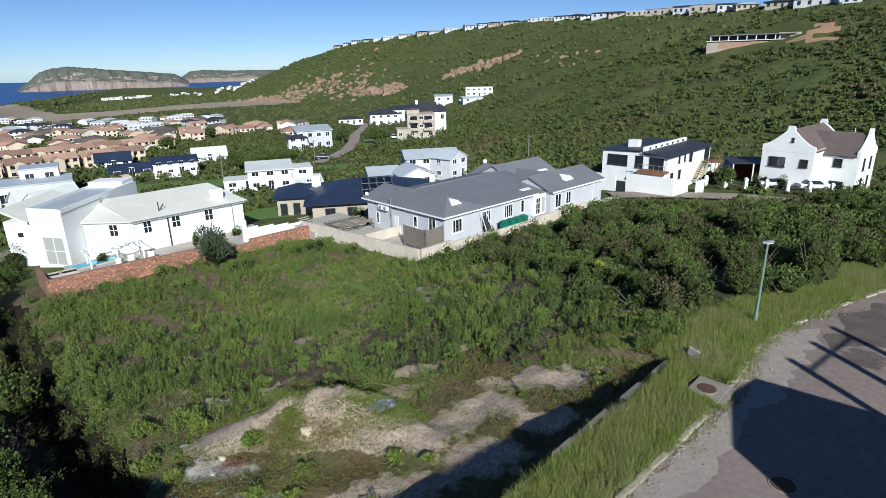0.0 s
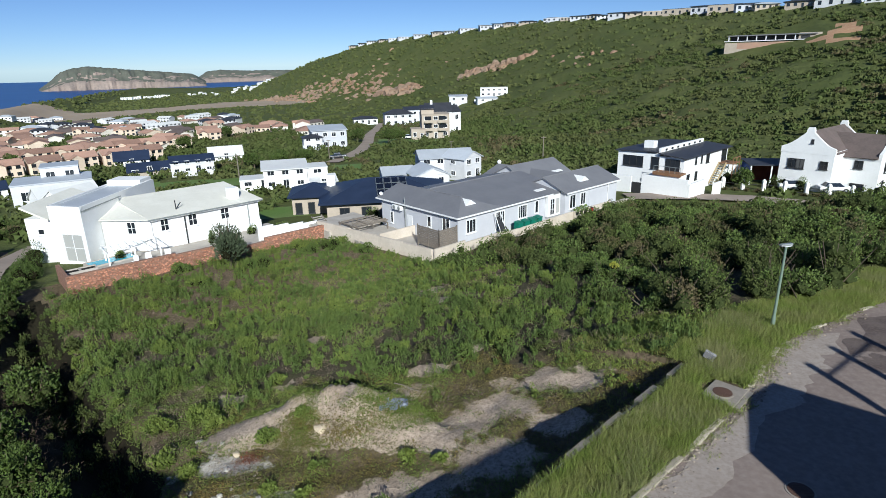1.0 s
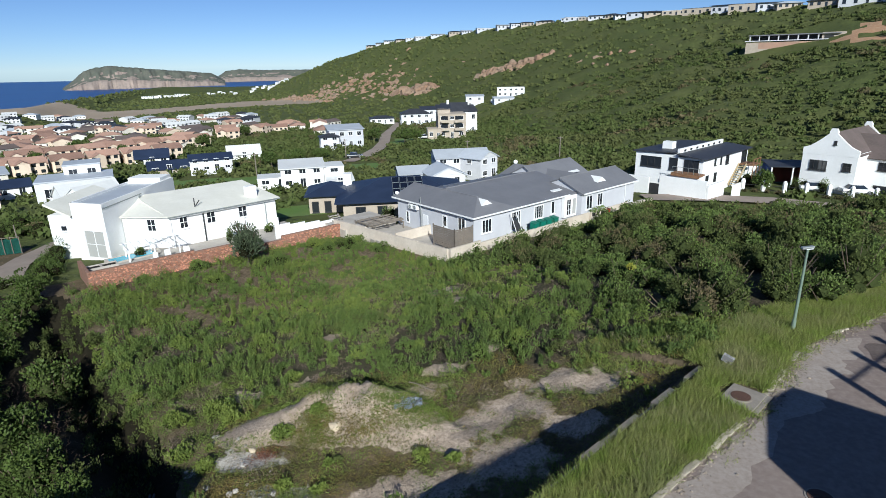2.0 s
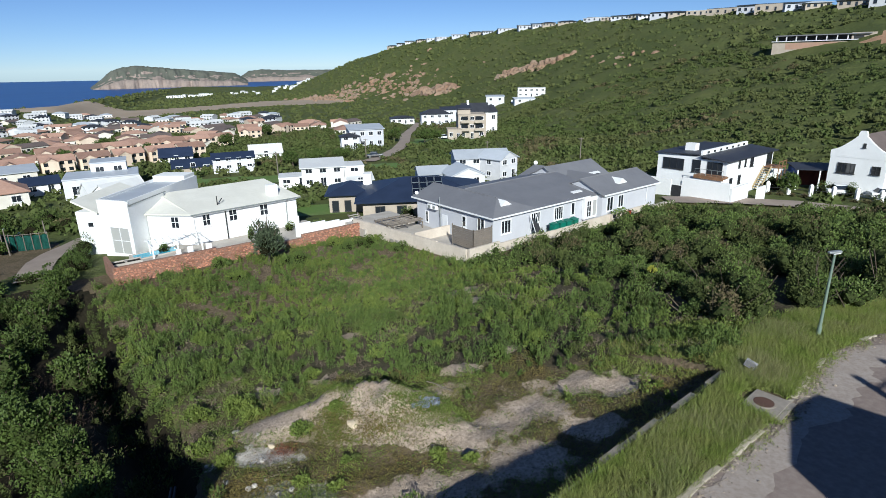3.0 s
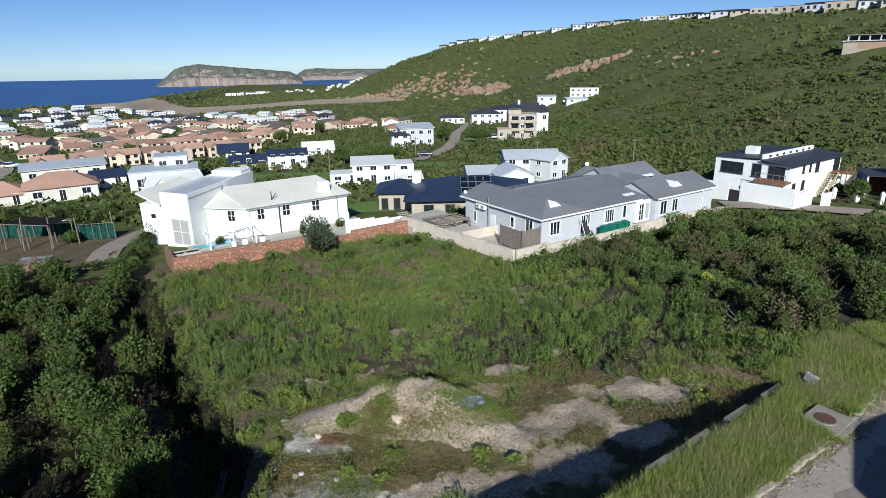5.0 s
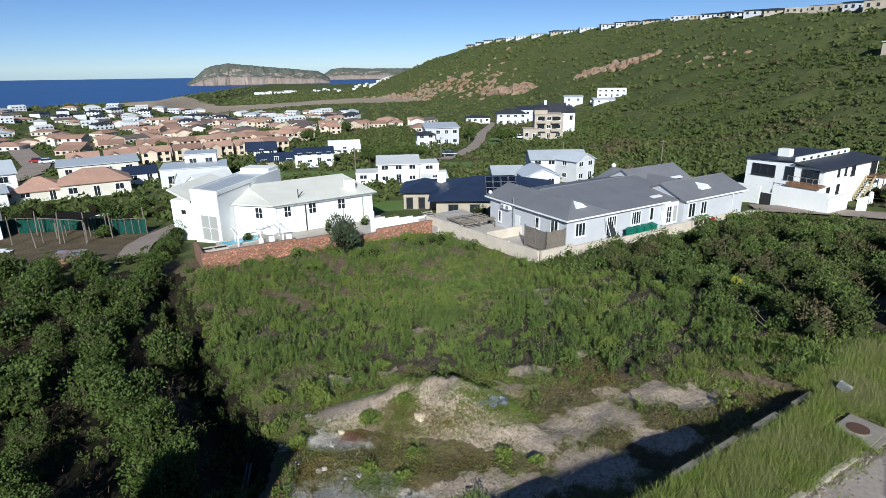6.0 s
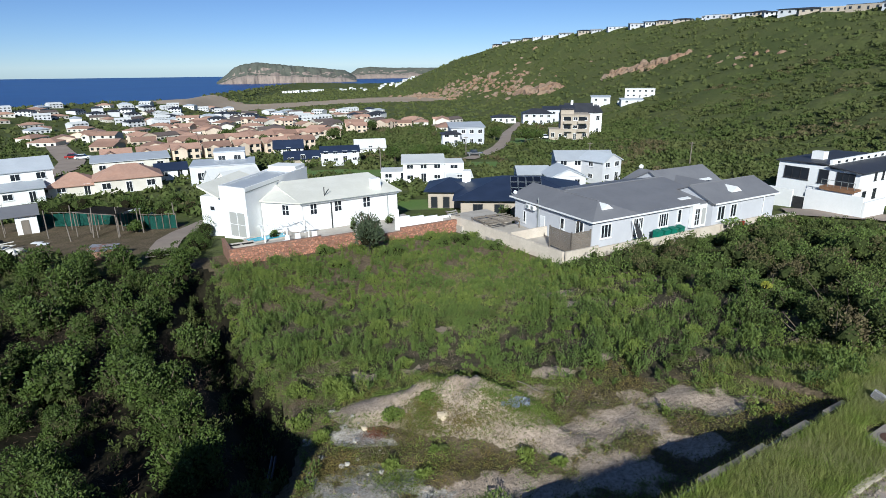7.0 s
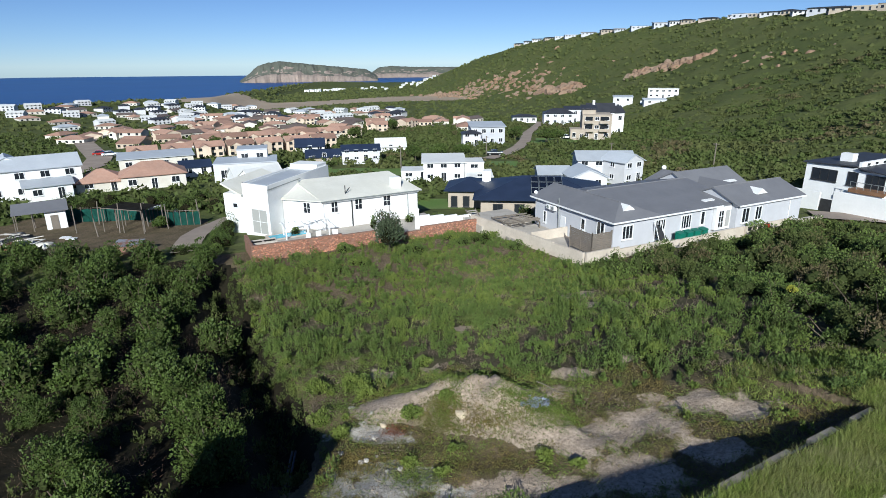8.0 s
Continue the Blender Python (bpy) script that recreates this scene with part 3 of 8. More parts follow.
def slat_screen():
    s = thing("garden_screen", facing(0.2, 58.4, -6.16, 47), "grey weathered timber slat screen round a drying yard", "screen")
    for a, b in (((-2.6, 0.15), (-0.06, 0.15)), ((-2.6, 0.15), (-2.6, 3.6))):
        a, b = Vector((*a, 0)), Vector((*b, 0))
        for k in range(11):
            z = -0.45 + k * 0.19
            d = (b - a).normalized()
            n = Vector((-d.y, d.x, 0)) * 0.02
            bm = bmesh.new()
            p = [a + n, b + n, b - n, a - n]
            prism(bm, [(v.x, v.y) for v in p], z, z + 0.165)
            bmesh.ops.recalc_face_normals(bm, faces=bm.faces[:])
            part("slat", bm, M_WOOD, s)
        for k in range(3):
            q = a.lerp(b, k / 2)
            part("post", a_box(q.x - 0.05, q.x + 0.05, q.y - 0.05, q.y + 0.05, -0.9, 1.75, bevel=0.01), M_WOOD, s)


slat_screen()


# ---------------------------------------------------------------- the angular white house
def white_house():
    h = thing("white_house", facing(-33.1, 59.0, -7.4, 45), "white two-storey house with angled wings and cream sheet roof", "house")
    inv = facing(-33.1, 59.0, -7.4, 45).inverted() @ facing(-38.5, 56.3, -7.4, 0)

    def world_to(x, y):
        p = facing(-33.1, 59.0, -7.4, 45).inverted() @ Vector((x, y, 0))
        return p.x, p.y

    bend, left = (0, 0), world_to(-38.4, 59.2)
    bm = bmesh.new()
    back = world_to(-38.4, 68.0)
    prism(bm, [left, bend, (12.6, 0), (12.9, 7.6), (4.5, 8.2), back], -0.6, 4.02)
    bmesh.ops.recalc_face_normals(bm, faces=bm.faces[:])
    part("wall", bm, M_WHITE, h)
    o = 0.45
    part("roof", a_slab([(-0.15, -o, 4.05), (12.6 + o, -o, 4.05), (11.5, 6.6, 5.5), (-1.2, 7.6, 5.3)], 0.16), M_ROOF_CREAM, h)
    lx, ly = world_to(-38.35, 58.7)
    part("roof", a_slab([(lx, ly, 4.06), (-0.15, -o, 4.06), (-1.2, 7.6, 5.31), world_to(-38.35, 64.6) + (5.31,)], 0.16), M_ROOF_CREAM, h)
    part("roof", a_slab([(12.6 + o, -o, 4.04), (12.9 + o, 7.9, 4.04), (11.5, 6.6, 5.49)], 0.16), M_ROOF_CREAM, h)
    part("roof", a_slab([(12.9 + o, 7.9, 4.04), back + (4.04,), (-1.2, 7.6, 5.29), (11.5, 6.6, 5.49)], 0.16), M_ROOF_CREAM, h)
    part("gutter", a_box(-0.2, 12.6 + o, -o - 0.1, -o - 0.005, 3.86, 4.02, bevel=0.02), M_METAL, h)
    part("soffit", a_box(0.1, 12.6, -o, -0.01, 3.78, 3.86), M_WHITE, h)
    for x, w in ((1.55, 0.95), (4.6, 1.05), (8.35, 1.1)):
        window(h, pose(x, 0, 2.35), w, 1.42, (1, 1), M_FRAME)
    seg = pose(0, 0, 0)
    v = Vector((left[0], left[1], 0))
    turn = math.degrees(math.atan2(-v.y, -v.x))
    window(h, Matrix.Translation(v * 0.38) @ pose(0, 0, 2.3, 0, 0, turn), 1.05, 1.42, (1, 1), M_FRAME)
    part("drain_pipe", a_rod((3.72, -0.1, -0.3), (3.72, -0.1, 3.9), 0.075), M_DARK, h, "dark drain pipe")
    part("drain_pipe", a_rod((11.2, -0.08, -0.3), (11.2, -0.08, 3.9), 0.06), M_METAL, h)
    part("drain_pipe", a_rod((0.15, -0.08, -0.3), (0.15, -0.08, 3.9), 0.06), M_FRAME, h)
    part("pilaster", a_box(11.55, 12.7, -0.16, 0.02, -0.6, 1.5, bevel=0.04), M_WHITE, h)
    part("chimney", a_box(9.6, 10.8, 0.9, 1.9, 4.1, 5.65, bevel=0.04), M_WHITE, h, "squat white chimney block")
    flue = part("flue_pipe", a_rod((3.3, 0.9, 4.2), (3.3, 0.9, 5.35), 0.06), M_DARK, h, "dark metal flue with a forked top")
    part("flue_arm", a_rod((3.4, 0.9, 4.45), (3.95, 1.1, 5.0), 0.05), M_DARK, flue)
    # the tall wing with its flat roof behind a parapet
    w = new("wing")
    w.parent = h
    w.matrix_basis = inv
    outline = [(0, 0), (15, -0.1), (15, 4.4), (1.0, 4.1)]
    bm = bmesh.new()
    prism(bm, outline, -0.8, 5.75)
    bmesh.ops.recalc_face_normals(bm, faces=bm.faces[:])
    part("wing_wall", bm, M_WHITE, w)
    bm = bmesh.new()
    for a, b in zip(outline, outline[1:] + outline[:1]):
        a, b = Vector((*a, 0)), Vector((*b, 0))
        d = (b - a).normalized()
        n = Vector((-d.y, d.x, 0)) * 0.22
        prism(bm, [(p.x, p.y) for p in (a, b, b + n, a + n)], 5.75, 6.06)
    bmesh.ops.recalc_face_normals(bm, faces=bm.faces[:])
    part("parapet", bm, M_WHITE, w)
    part("flat_roof", a_slab([(0.25, 0.25, 5.8), (14.8, 0.15, 5.8), (14.8, 4.2, 5.8), (1.2, 3.9, 5.8)], 0.03), M_ROOF_SILVER, w)
    part("shadow_gap", a_box(0.05, 15, -0.05, 0.02, 5.5, 5.62), M_METAL, w)
    part("drain_pipe", a_rod((6.8, -0.12, 3.4), (6.8, -0.12, 5.6), 0.06), M_METAL, w)
    part("roof_box", a_box(12.2, 14.9, 0.1, 4.2, 5.75, 6.5, bevel=0.05), M_WHITE, w)
    k = math.degrees(math.atan2(-4.1, -1.0))
    window(w, Matrix.Translation((0.36, 1.6, 0.05)) @ pose(0, 0, 0, 0, 0, k), 2.7, 3.1, (1, 1), M_FRAME, M_CURTAIN_GLASS, name="glass_door", sill=False)
    # lower block beyond the wing, with an outward-leaning roof edge
    part("side_block", a_box(2.0, 11, 4.4, 7.6, -0.8, 4.4), M_WHITE, w)
    part("side_roof", a_slab([(1.2, 4.42, 4.5), (11.2, 4.42, 4.7), (11.2, 8.0, 5.9), (1.9, 7.8, 5.7)], 0.2), M_ROOF_CREAM, w)
    window(w, pose(2.0, 6.0, 2.6, 0, 0, -90), 0.8, 0.7, (0, 0))
    return h


white_house()


def terrace():
    """The paved pool terrace behind the rubble wall."""
    t = tagged(part("terrace", a_slab([(-37.5, 50.8, -6.98), (-34.1, 47.3, -6.98), (-17.5, 63.0, -6.98), (-24, 70, -6.98), (-36.6, 58, -6.98)], 1.5), M_PAVE), "pale paved pool terrace behind the rubble wall", "terrace", kind="structure")
    pool = thing("swimming_pool", facing(-36.8, 53.4, -6.98, 42), "small turquoise swimming pool set in the terrace", "pool")
    part("water", a_box(0.2, 4.6, 0.2, 2.0, -0.3, 0.05), M_POOL, pool)
    for s in ((0, 4.8, 0, 0.2), (0, 4.8, 2.0, 2.2), (0, 0.2, 0.2, 2.0), (4.6, 4.8, 0.2, 2.0)):
        part("coping", a_box(*s, -0.3, 0.12, bevel=0.02), M_PAVE, pool)
    for k in range(2):
        p = thing("planter_box", facing(-35.7 + 1.0 * k, 49.2 + 0.95 * k, -6.97, 47), "square white-edged planter filled with dark soil", "planter", "planters on the terrace corner")
        for s in ((-0.7, 0.7, -0.6, -0.5), (-0.7, 0.7, 0.5, 0.6), (-0.7, -0.6, -0.5, 0.5), (0.6, 0.7, -0.5, 0.5)):
            part("side", a_box(*s, 0, 1.3, bevel=0.01), M_PAVE, p)
        part("soil", a_box(-0.6, 0.6, -0.5, 0.5, 0.8, 1.18), M_BLACK, p)
    g = thing("pergola", facing(-35.2, 54.2, -6.98, 50) @ Matrix.Diagonal((1.02, 0.95, 0.75, 1)), "white painted open timber pergola by the pool", "pergola")
    for x in (0, 2.4, 4.8):
        for y in (0, 2.2):
            part("post", a_box(x - 0.07, x + 0.07, y - 0.07, y + 0.07, 0, 1.9, bevel=0.01), M_FRAME, g)
    for y in (0, 2.2):
        part("beam", a_box(-0.4, 5.2, y - 0.05, y + 0.05, 1.9, 2.03, bevel=0.01), M_FRAME, g)
    for k in range(8):
        part("rafter", a_box(-0.18 + k * 0.72, -0.125 + k * 0.72, -0.5, 2.7, 2.03, 2.14, bevel=0.01), M_FRAME, g)
    for k, (x, y) in enumerate(((-31.6, 55.3), (-30.2, 56.3), (-32.6, 54.2))):
        c = thing("sun_chair", facing(x, y, -6.98, 40 + 30 * k), "white slatted garden chair on the terrace", "chair", "terrace chairs")
        part("seat", a_box(-0.3, 0.3, -0.3, 0.3, 0.38, 0.44, bevel=0.01), M_FRAME, c)
        part("backrest", a_box(-0.3, 0.3, 0.26, 0.32, 0.44, 1.0, bevel=0.01), M_FRAME, c)
        for sx in (-0.26, 0.26):
            for sy in (-0.26, 0.26):
                part("leg", a_rod((sx, sy, 0), (sx, sy, 0.38), 0.025, sides=6), M_FRAME, c)


terrace()


# ---------------------------------------------------------------- boundary walls
def rubble_wall():
    w = tagged(new("boundary_wall"), "stepped red rubble-stone boundary wall round the terrace", "wall", kind="structure")
    w.matrix_world = facing(-34.4, 46.5, -7.6, 47)
    steps = ((0, 9.4, 2.3), (9.4, 13.2, 2.15), (13.2, 18.6, 1.45), (18.6, 26.0, 1.85))
    for x0, x1, top in steps:
        part("wall_panel", a_box(x0, x1 - 0.02, 0, 0.34, -0.6, top, bevel=0.03), M_BRICK, w)
    part("wall_panel", a_box(-0.02, 0.32, 0.36, 5.0, -0.6, 2.2, bevel=0.03), M_BRICK, w)
    rs = np.random.default_rng(3)
    stone = []
    for k in range(6):
        # a flat, many-cornered split stone
        n = int(rs.integers(5, 8))
        turn = np.sort(rs.uniform(0, 6.283, n))
        out = [(math.cos(q) * 0.5 * rs.uniform(0.8, 1.1), math.sin(q) * 0.5 * rs.uniform(0.8, 1.1)) for q in turn]
        bm = bmesh.new()
        face = [bm.verts.new((x * 0.82, -0.5 + rs.uniform(-0.1, 0.1), z * 0.82)) for x, z in out]
        rim = [bm.verts.new((x, 0.3, z)) for x, z in out]
        bm.faces.new(face)
        for i in range(n):
            j = (i + 1) % n
            bm.faces.new((face[i], rim[i], rim[j], face[j]))
        bmesh.ops.recalc_face_normals(bm, faces=bm.faces[:])
        me = bpy.data.meshes.new("stone")
        bm.to_mesh(me)
        bm.free()
        me.materials.append(M_BRICK_LOOSE)
        stone.append(me)
    spots, made, rest_v, rest_f = [], 0, [], []
    for x0, x1, top in steps:
        z, row = 0.05, 0
        while z < top - 0.06:
            x = x0 + 0.1 * (row % 3)
            while x < x1 - 0.12:
                wide = rs.uniform(0.16, 0.42)
                spots.append((x + wide / 2, z + rs.uniform(-0.03, 0.05), wide * 1.12, rs.uniform(0.13, 0.22), rs.uniform(-14, 14)))
                x += wide + 0.015
            z, row = z + 0.14, row + 1
    for x, z, wide, high, tilt in spots:
        m = Matrix.Translation((x, -0.01, z)) @ pose(0, 0, 0, 0, tilt, 0) @ Matrix.Diagonal((wide, rs.uniform(0.05, 0.13), high, 1))
        me = stone[int(rs.integers(6))]
        if made < 290 and z > 0.9 and x < 9.4:
            shared("stone", me, w, m)
            made += 1
        else:
            at = len(rest_v)
            rest_v += [m @ v.co for v in me.vertices]
            rest_f += [[at + i for i in f.vertices] for f in me.polygons]
    me = bpy.data.meshes.new("stones")
    me.from_pydata([v[:] for v in rest_v], [], rest_f)
    me.materials.append(M_STONES)
    shared("stones", me, w, Matrix.Identity(4))["kind"] = "stuff"


M_STONES = material("red_stone_facing", (0.4, 0.17, 0.1), (0.3, 0.13, 0.085), (0.52, 0.34, 0.25), scale=1.2, rough=0.9, fine=0.5, per_island=0.45)
M_BRICK_LOOSE = material("red_stone_piece", (0.4, 0.17, 0.1), (0.3, 0.13, 0.085), (0.52, 0.34, 0.25), scale=1.2, rough=0.9, fine=0.5, per_object=0.45)
rubble_wall()


def compound_wall():
    w = tagged(new("boundary_wall"), "sandy rendered boundary wall stepping down round the grey house", "wall", kind="structure")
    w.matrix_world = facing(0.2, 58.4, -6.16, 47)
    # along the plot (local x = -4.9), from the corner back, then along the front
    for y0, y1, top in ((-1.4, 2.6, 0.52), (2.6, 6.5, 0.6), (6.5, 10.5, 0.66), (10.5, 16.0, 0.72)):
        e0, e1 = -4.9 - 0.155 * (y0 + 1.4), -4.9 - 0.155 * (y1 + 1.4)
        bm = bmesh.new()
        prism(bm, [(e0 - 0.13, y0), (e0 + 0.13, y0), (e1 + 0.13, y1), (e1 - 0.13, y1)], -2.0, top)
        bmesh.ops.recalc_face_normals(bm, faces=bm.faces[:])
        part("wall_panel", bm, M_BLOCK, w)
    for x0, x1, top in ((-4.78, -0.6, 0.55), (-0.6, 5.4, 0.3), (5.4, 11.5, 0.1), (11.5, 18.0, 0.15), (18.0, 26.0, 0.2), (26, 31, 0.0)):
        part("wall_panel", a_box(x0, x1 - 0.01, -1.75 - max(0, (x0 - 15)) * 0.08, -1.5 - max(0, (x0 - 15)) * 0.08, -2.0, top, bevel=0.02), M_BLOCK, w)
    part("paving", a_box(-4.7, -0.05, -1.4, 13.5, -1.9, -0.75), M_PAVE, w)
    part("paving", a_box(0, 31, -1.49, -0.02 - 1.1, -1.9, -0.4), M_PAVE, w)
    # inner courtyard wall and the low retaining wall of the garden behind
    part("wall_panel", a_box(-5.0, -0.05, 7.2, 7.4, -1.4, 0.35, bevel=0.02), M_BLOCK, w)
    for k in range(4):
        part("wall_panel", a_box(-14.0 + 1.9 * k, -12.12 + 1.9 * k, 18.3, 18.5, -2.2, 0.75 - 0.22 * k, bevel=0.02), M_WHITE, w)
    part("paving", a_box(-7.6, -0.4, 13.6, 19.5, -1.9, -0.2), M_PAVE, w)
    for k, (x, lean) in enumerate(((-6.0, 14), (-6.05, 18))):
        b = thing("leaning_board", facing(0.2, 58.4, -6.16, 47) @ pose(-6.75, 7.8 + 0.9 * k, -1.45, 0, -lean, 0), "pale timber board leaning against the boundary wall", "board", "boards at the wall")
        part("board", a_box(-0.03, 0.03, -0.38, 0.38, 0, 1.3, bevel=0.01), M_PAVE, b)


compound_wall()

# ---------------------------------------------------------------- neighbouring houses
TAKEN = [(-30, 66, 16), (10, 68, 18), (20, 76, 16), (0, 62, 10)]


def villa(x, y, bearing, w, d, h, label, wall=None, roof="gable", roof_mat=None, rise=1.6, storeys=2, wins=3, z=None, chimney=False, frame_mat=None, name="house", group="", over=0.4, along="x"):
    """A plain house: its front faces the right-hand side of the bearing; x, y is the front's middle."""
    wall, roof_mat = wall or M_WHITE, roof_mat or M_ROOF_GREY
    z = ground_z(x, y) if z is None else z
    t = thing(name, facing(x, y, z, bearing), label, "house", group)
    x0, x1 = -w / 2, w / 2
    part("wall", a_box(x0, x1, 0, d, -2.5, h), wall, t)
    if roof == "gable":
        gable_roof(t, x0, x1, 0, d, h, rise, roof_mat, walls=wall, over=over, along=along)
    elif roof == "hip":
        hip_roof(t, x0, x1, 0, d, h - 0.05, rise, roof_mat, over)
    elif roof == "mono":
        part("roof", a_slab([(x0 - over, -over, h + 0.1), (x1 + over, -over, h + 0.1), (x1 + over, d + over, h + rise), (x0 - over, d + over, h + rise)], 0.16), roof_mat, t)
        part("wall", a_box(x0, x1, d - 0.3, d - 0.02, h, h + rise - 0.3), wall, t)
    else:
        part("roof", a_box(x0 - 0.1, x1 + 0.1, -0.1, d + 0.1, h, h + 0.22, bevel=0.03), roof_mat, t)
    each = h / storeys
    for s in range(storeys):
        for k in range(wins):
            u = x0 + w * (k + 0.5) / wins
            if s == 0 and k == wins // 2:
                window(t, pose(u, 0, 0.05), 1.1, 2.1, (1, 0), frame_mat, name="door", sill=False)
            else:
                window(t, pose(u, 0, s * each + 0.95), min(1.5, w / wins * 0.5), each * 0.45, (1, 0), frame_mat, edge=0.09)
        window(t, pose(x0, d * 0.5, s * each + 0.95, 0, 0, -90), 1.1, each * 0.42, (1, 0), frame_mat, edge=0.09)
        window(t, pose(x1, d * 0.5, s * each + 0.95, 0, 0, 90), 1.1, each * 0.42, (1, 0), frame_mat, edge=0.09)
    if chimney:
        part("chimney", a_box(x0 + w * 0.2, x0 + w * 0.2 + 0.9, d * 0.4, d * 0.4 + 0.9, h, h + rise + 1.0, bevel=0.03), wall, t)
    c = facing(x, y, 0, bearing) @ Vector((0, d / 2, 0))
    TAKEN.append((c.x, c.y, max(w, d) * 0.62 + 0.5))
    return t


def modern_house():
    h = thing("modern_house", facing(32.9, 82.7, -7.2, 45), "white two-storey modern house with dark roofs and balcony", "house")
    TAKEN.append((36, 92, 14))
    part("wall", a_box(0, 15.8, 0, 3.8, -1.5, 5.35), M_WHITE, h)
    part("wall", a_box(0, 14.6, 3.8, 10.5, -1.5, 5.62), M_WHITE, h)
    part("roof", a_slab([(-0.5, -0.5, 5.38), (16.4, -0.5, 5.38), (16.4, 3.75, 5.85), (-0.5, 3.75, 5.85)], 0.16), M_ROOF_CHAR, h)
    part("roof", a_slab([(-0.3, 4.05, 6.0), (15.2, 4.05, 6.0), (15.2, 10.9, 5.75), (-0.3, 10.9, 5.75)], 0.16), M_ROOF_CHAR, h)
    part("clerestory", a_box(0.3, 15.0, 3.7, 4.1, 5.5, 6.45, bevel=0.02), M_WHITE, h, "white clerestory strip with small dark panes")
    for k in range(7):
        window(h, pose(1.8 + k * 1.95, 3.7, 5.95), 0.55, 0.3, (0, 0), M_DARK, edge=0.04, sill=False)
    part("chimney", a_box(3.2, 4.4, 6.4, 8.0, 5.7, 6.95, bevel=0.03), M_WHITE, h, "broad white chimney block")
    # dark-framed glazing of the end towards the plots
    for y, z, w, hh, bars in ((7.95, 3.45, 3.3, 1.6, (2, 0)), (4.4, 3.35, 1.25, 1.8, (0, 0)), (1.7, 3.3, 2.2, 1.75, (2, 0))):
        window(h, pose(0, y, z, 0, 0, -90), w, hh, bars, M_DARK, edge=0.08)
    for x, z, w, hh in ((3.9, 4.0, 0.55, 1.2), (5.9, 3.95, 0.5, 1.3), (8.1, 3.7, 1.1, 1.6), (14.4, 3.1, 1.9, 2.0), (1.7, 1.5, 0.9, 1.3), (4.4, 1.6, 0.8, 1.3)):
        window(h, pose(x, 0, z), w, hh, (1 if w > 1 else 0, 0), M_DARK, edge=0.08)
    b = part("balcony", a_box(-1.7, -0.02, -0.4, 3.8, 3.05, 3.3, bevel=0.02), M_TIMBER, h, "timber balcony deck")
    part("fascia_board", a_box(-1.78, -1.7, -0.4, 3.8, 2.85, 3.32), M_TIMBER, b)
    for k in range(6):
        part("baluster", a_rod((-1.68, -0.3 + k * 0.8, 3.3), (-1.68, -0.3 + k * 0.8, 4.2), 0.03, sides=6), M_METAL, b)
    part("handrail", a_rod((-1.68, -0.35, 4.2), (-1.68, 3.75, 4.2), 0.035, sides=6), M_METAL, b)
    part("lower_wall", a_box(-1.5, -0.01, -0.1, 3.4, -1.5, 2.84), M_WHITE, h)
    # outside stair of light timber and the deck behind
    for k in range(9):
        part("stair_tread", a_box(9.4 + k * 0.36, 9.74 + k * 0.36, -1.2, -0.1, 0.3 + k * 0.31, 0.36 + k * 0.31), M_WOODPALE, h)
    for y in (-1.2, -0.1):
        part("stair_string", a_slab([(9.3, y, 0.5), (9.6, y, 0.15), (12.9, y, 3.0), (12.6, y, 3.35)], 0.06), M_WOODPALE, h)
    part("deck", a_box(12.7, 15.6, -2.2, -0.05, 3.0, 3.15, bevel=0.02), M_TIMBER, h, "brown timber deck on posts")
    for k in range(3):
        part("deck_rail", a_box(12.8 + k * 1.35, 12.9 + k * 1.35, -2.2, -2.1, 0, 4.0), M_TIMBER, h)
    part("handrail", a_box(12.7, 15.6, -2.22, -2.1, 3.95, 4.05), M_TIMBER, h)
    return h


M_WOODPALE = material("pale_new_timber", (0.45, 0.36, 0.22), (0.4, 0.31, 0.18), (0.5, 0.42, 0.28), scale=2.0, rough=0.7)
modern_house()


def front_walls():
    w = tagged(new("boundary_wall"), "white boundary walls with rounded pillars along the upper street", "wall", kind="structure")
    base = facing(32.9, 82.7, -7.2, 45)
    w.matrix_world = base
    part("wall_panel", a_box(-4.2, -3.9, 5.8, 13.2, -1.2, 2.7, bevel=0.03), M_WHITE, w)
    part("wall_panel", a_box(-4.2, -3.9, -2.6, 4.2, -1.2, 3.15, bevel=0.03), M_WHITE, w)
    part("gate_panel", a_box(-4.1, -4.0, 4.3, 5.7, -0.6, 1.9, bevel=0.02), M_DARK, w)
    part("wall_panel", a_box(-4.18, 1.0, -2.9, -2.62, -1.2, 2.6, bevel=0.03), M_WHITE, w)
    part("wall_panel", a_box(1.0, 3.5, -4.2, -3.9, -1.4, 2.1, bevel=0.03), M_WHITE, w)
    part("yard", a_box(-9.5, -4.3, 5.5, 13, -1.5, -0.55), M_PAVE, w)
    return w


front_walls()
for k in range(8):
    at = (41.0 + 2.42 * k, 87.4 - 1.28 * k)
    p = thing("gate_pillar", pose(at[0], at[1], -7.3), "white rendered round-topped fence pillar by the upper street", "pillar", "street fence pillars")
    bm = a_box(-0.24, 0.24, -0.24, 0.24, -1.2, 1.55, bevel=0.05)
    bmesh.ops.create_uvsphere(bm, u_segments=12, v_segments=8, radius=0.25, matrix=Matrix.Translation((0, 0, 1.55)))
    part("shaft", bm, M_WHITE, p)
    if k < 7:
        for z in (0.2, 0.9):
            part("rail", a_rod((0.25, -0.1, z), (2.2, -1.16, z), 0.035, sides=6), M_DARK, p)


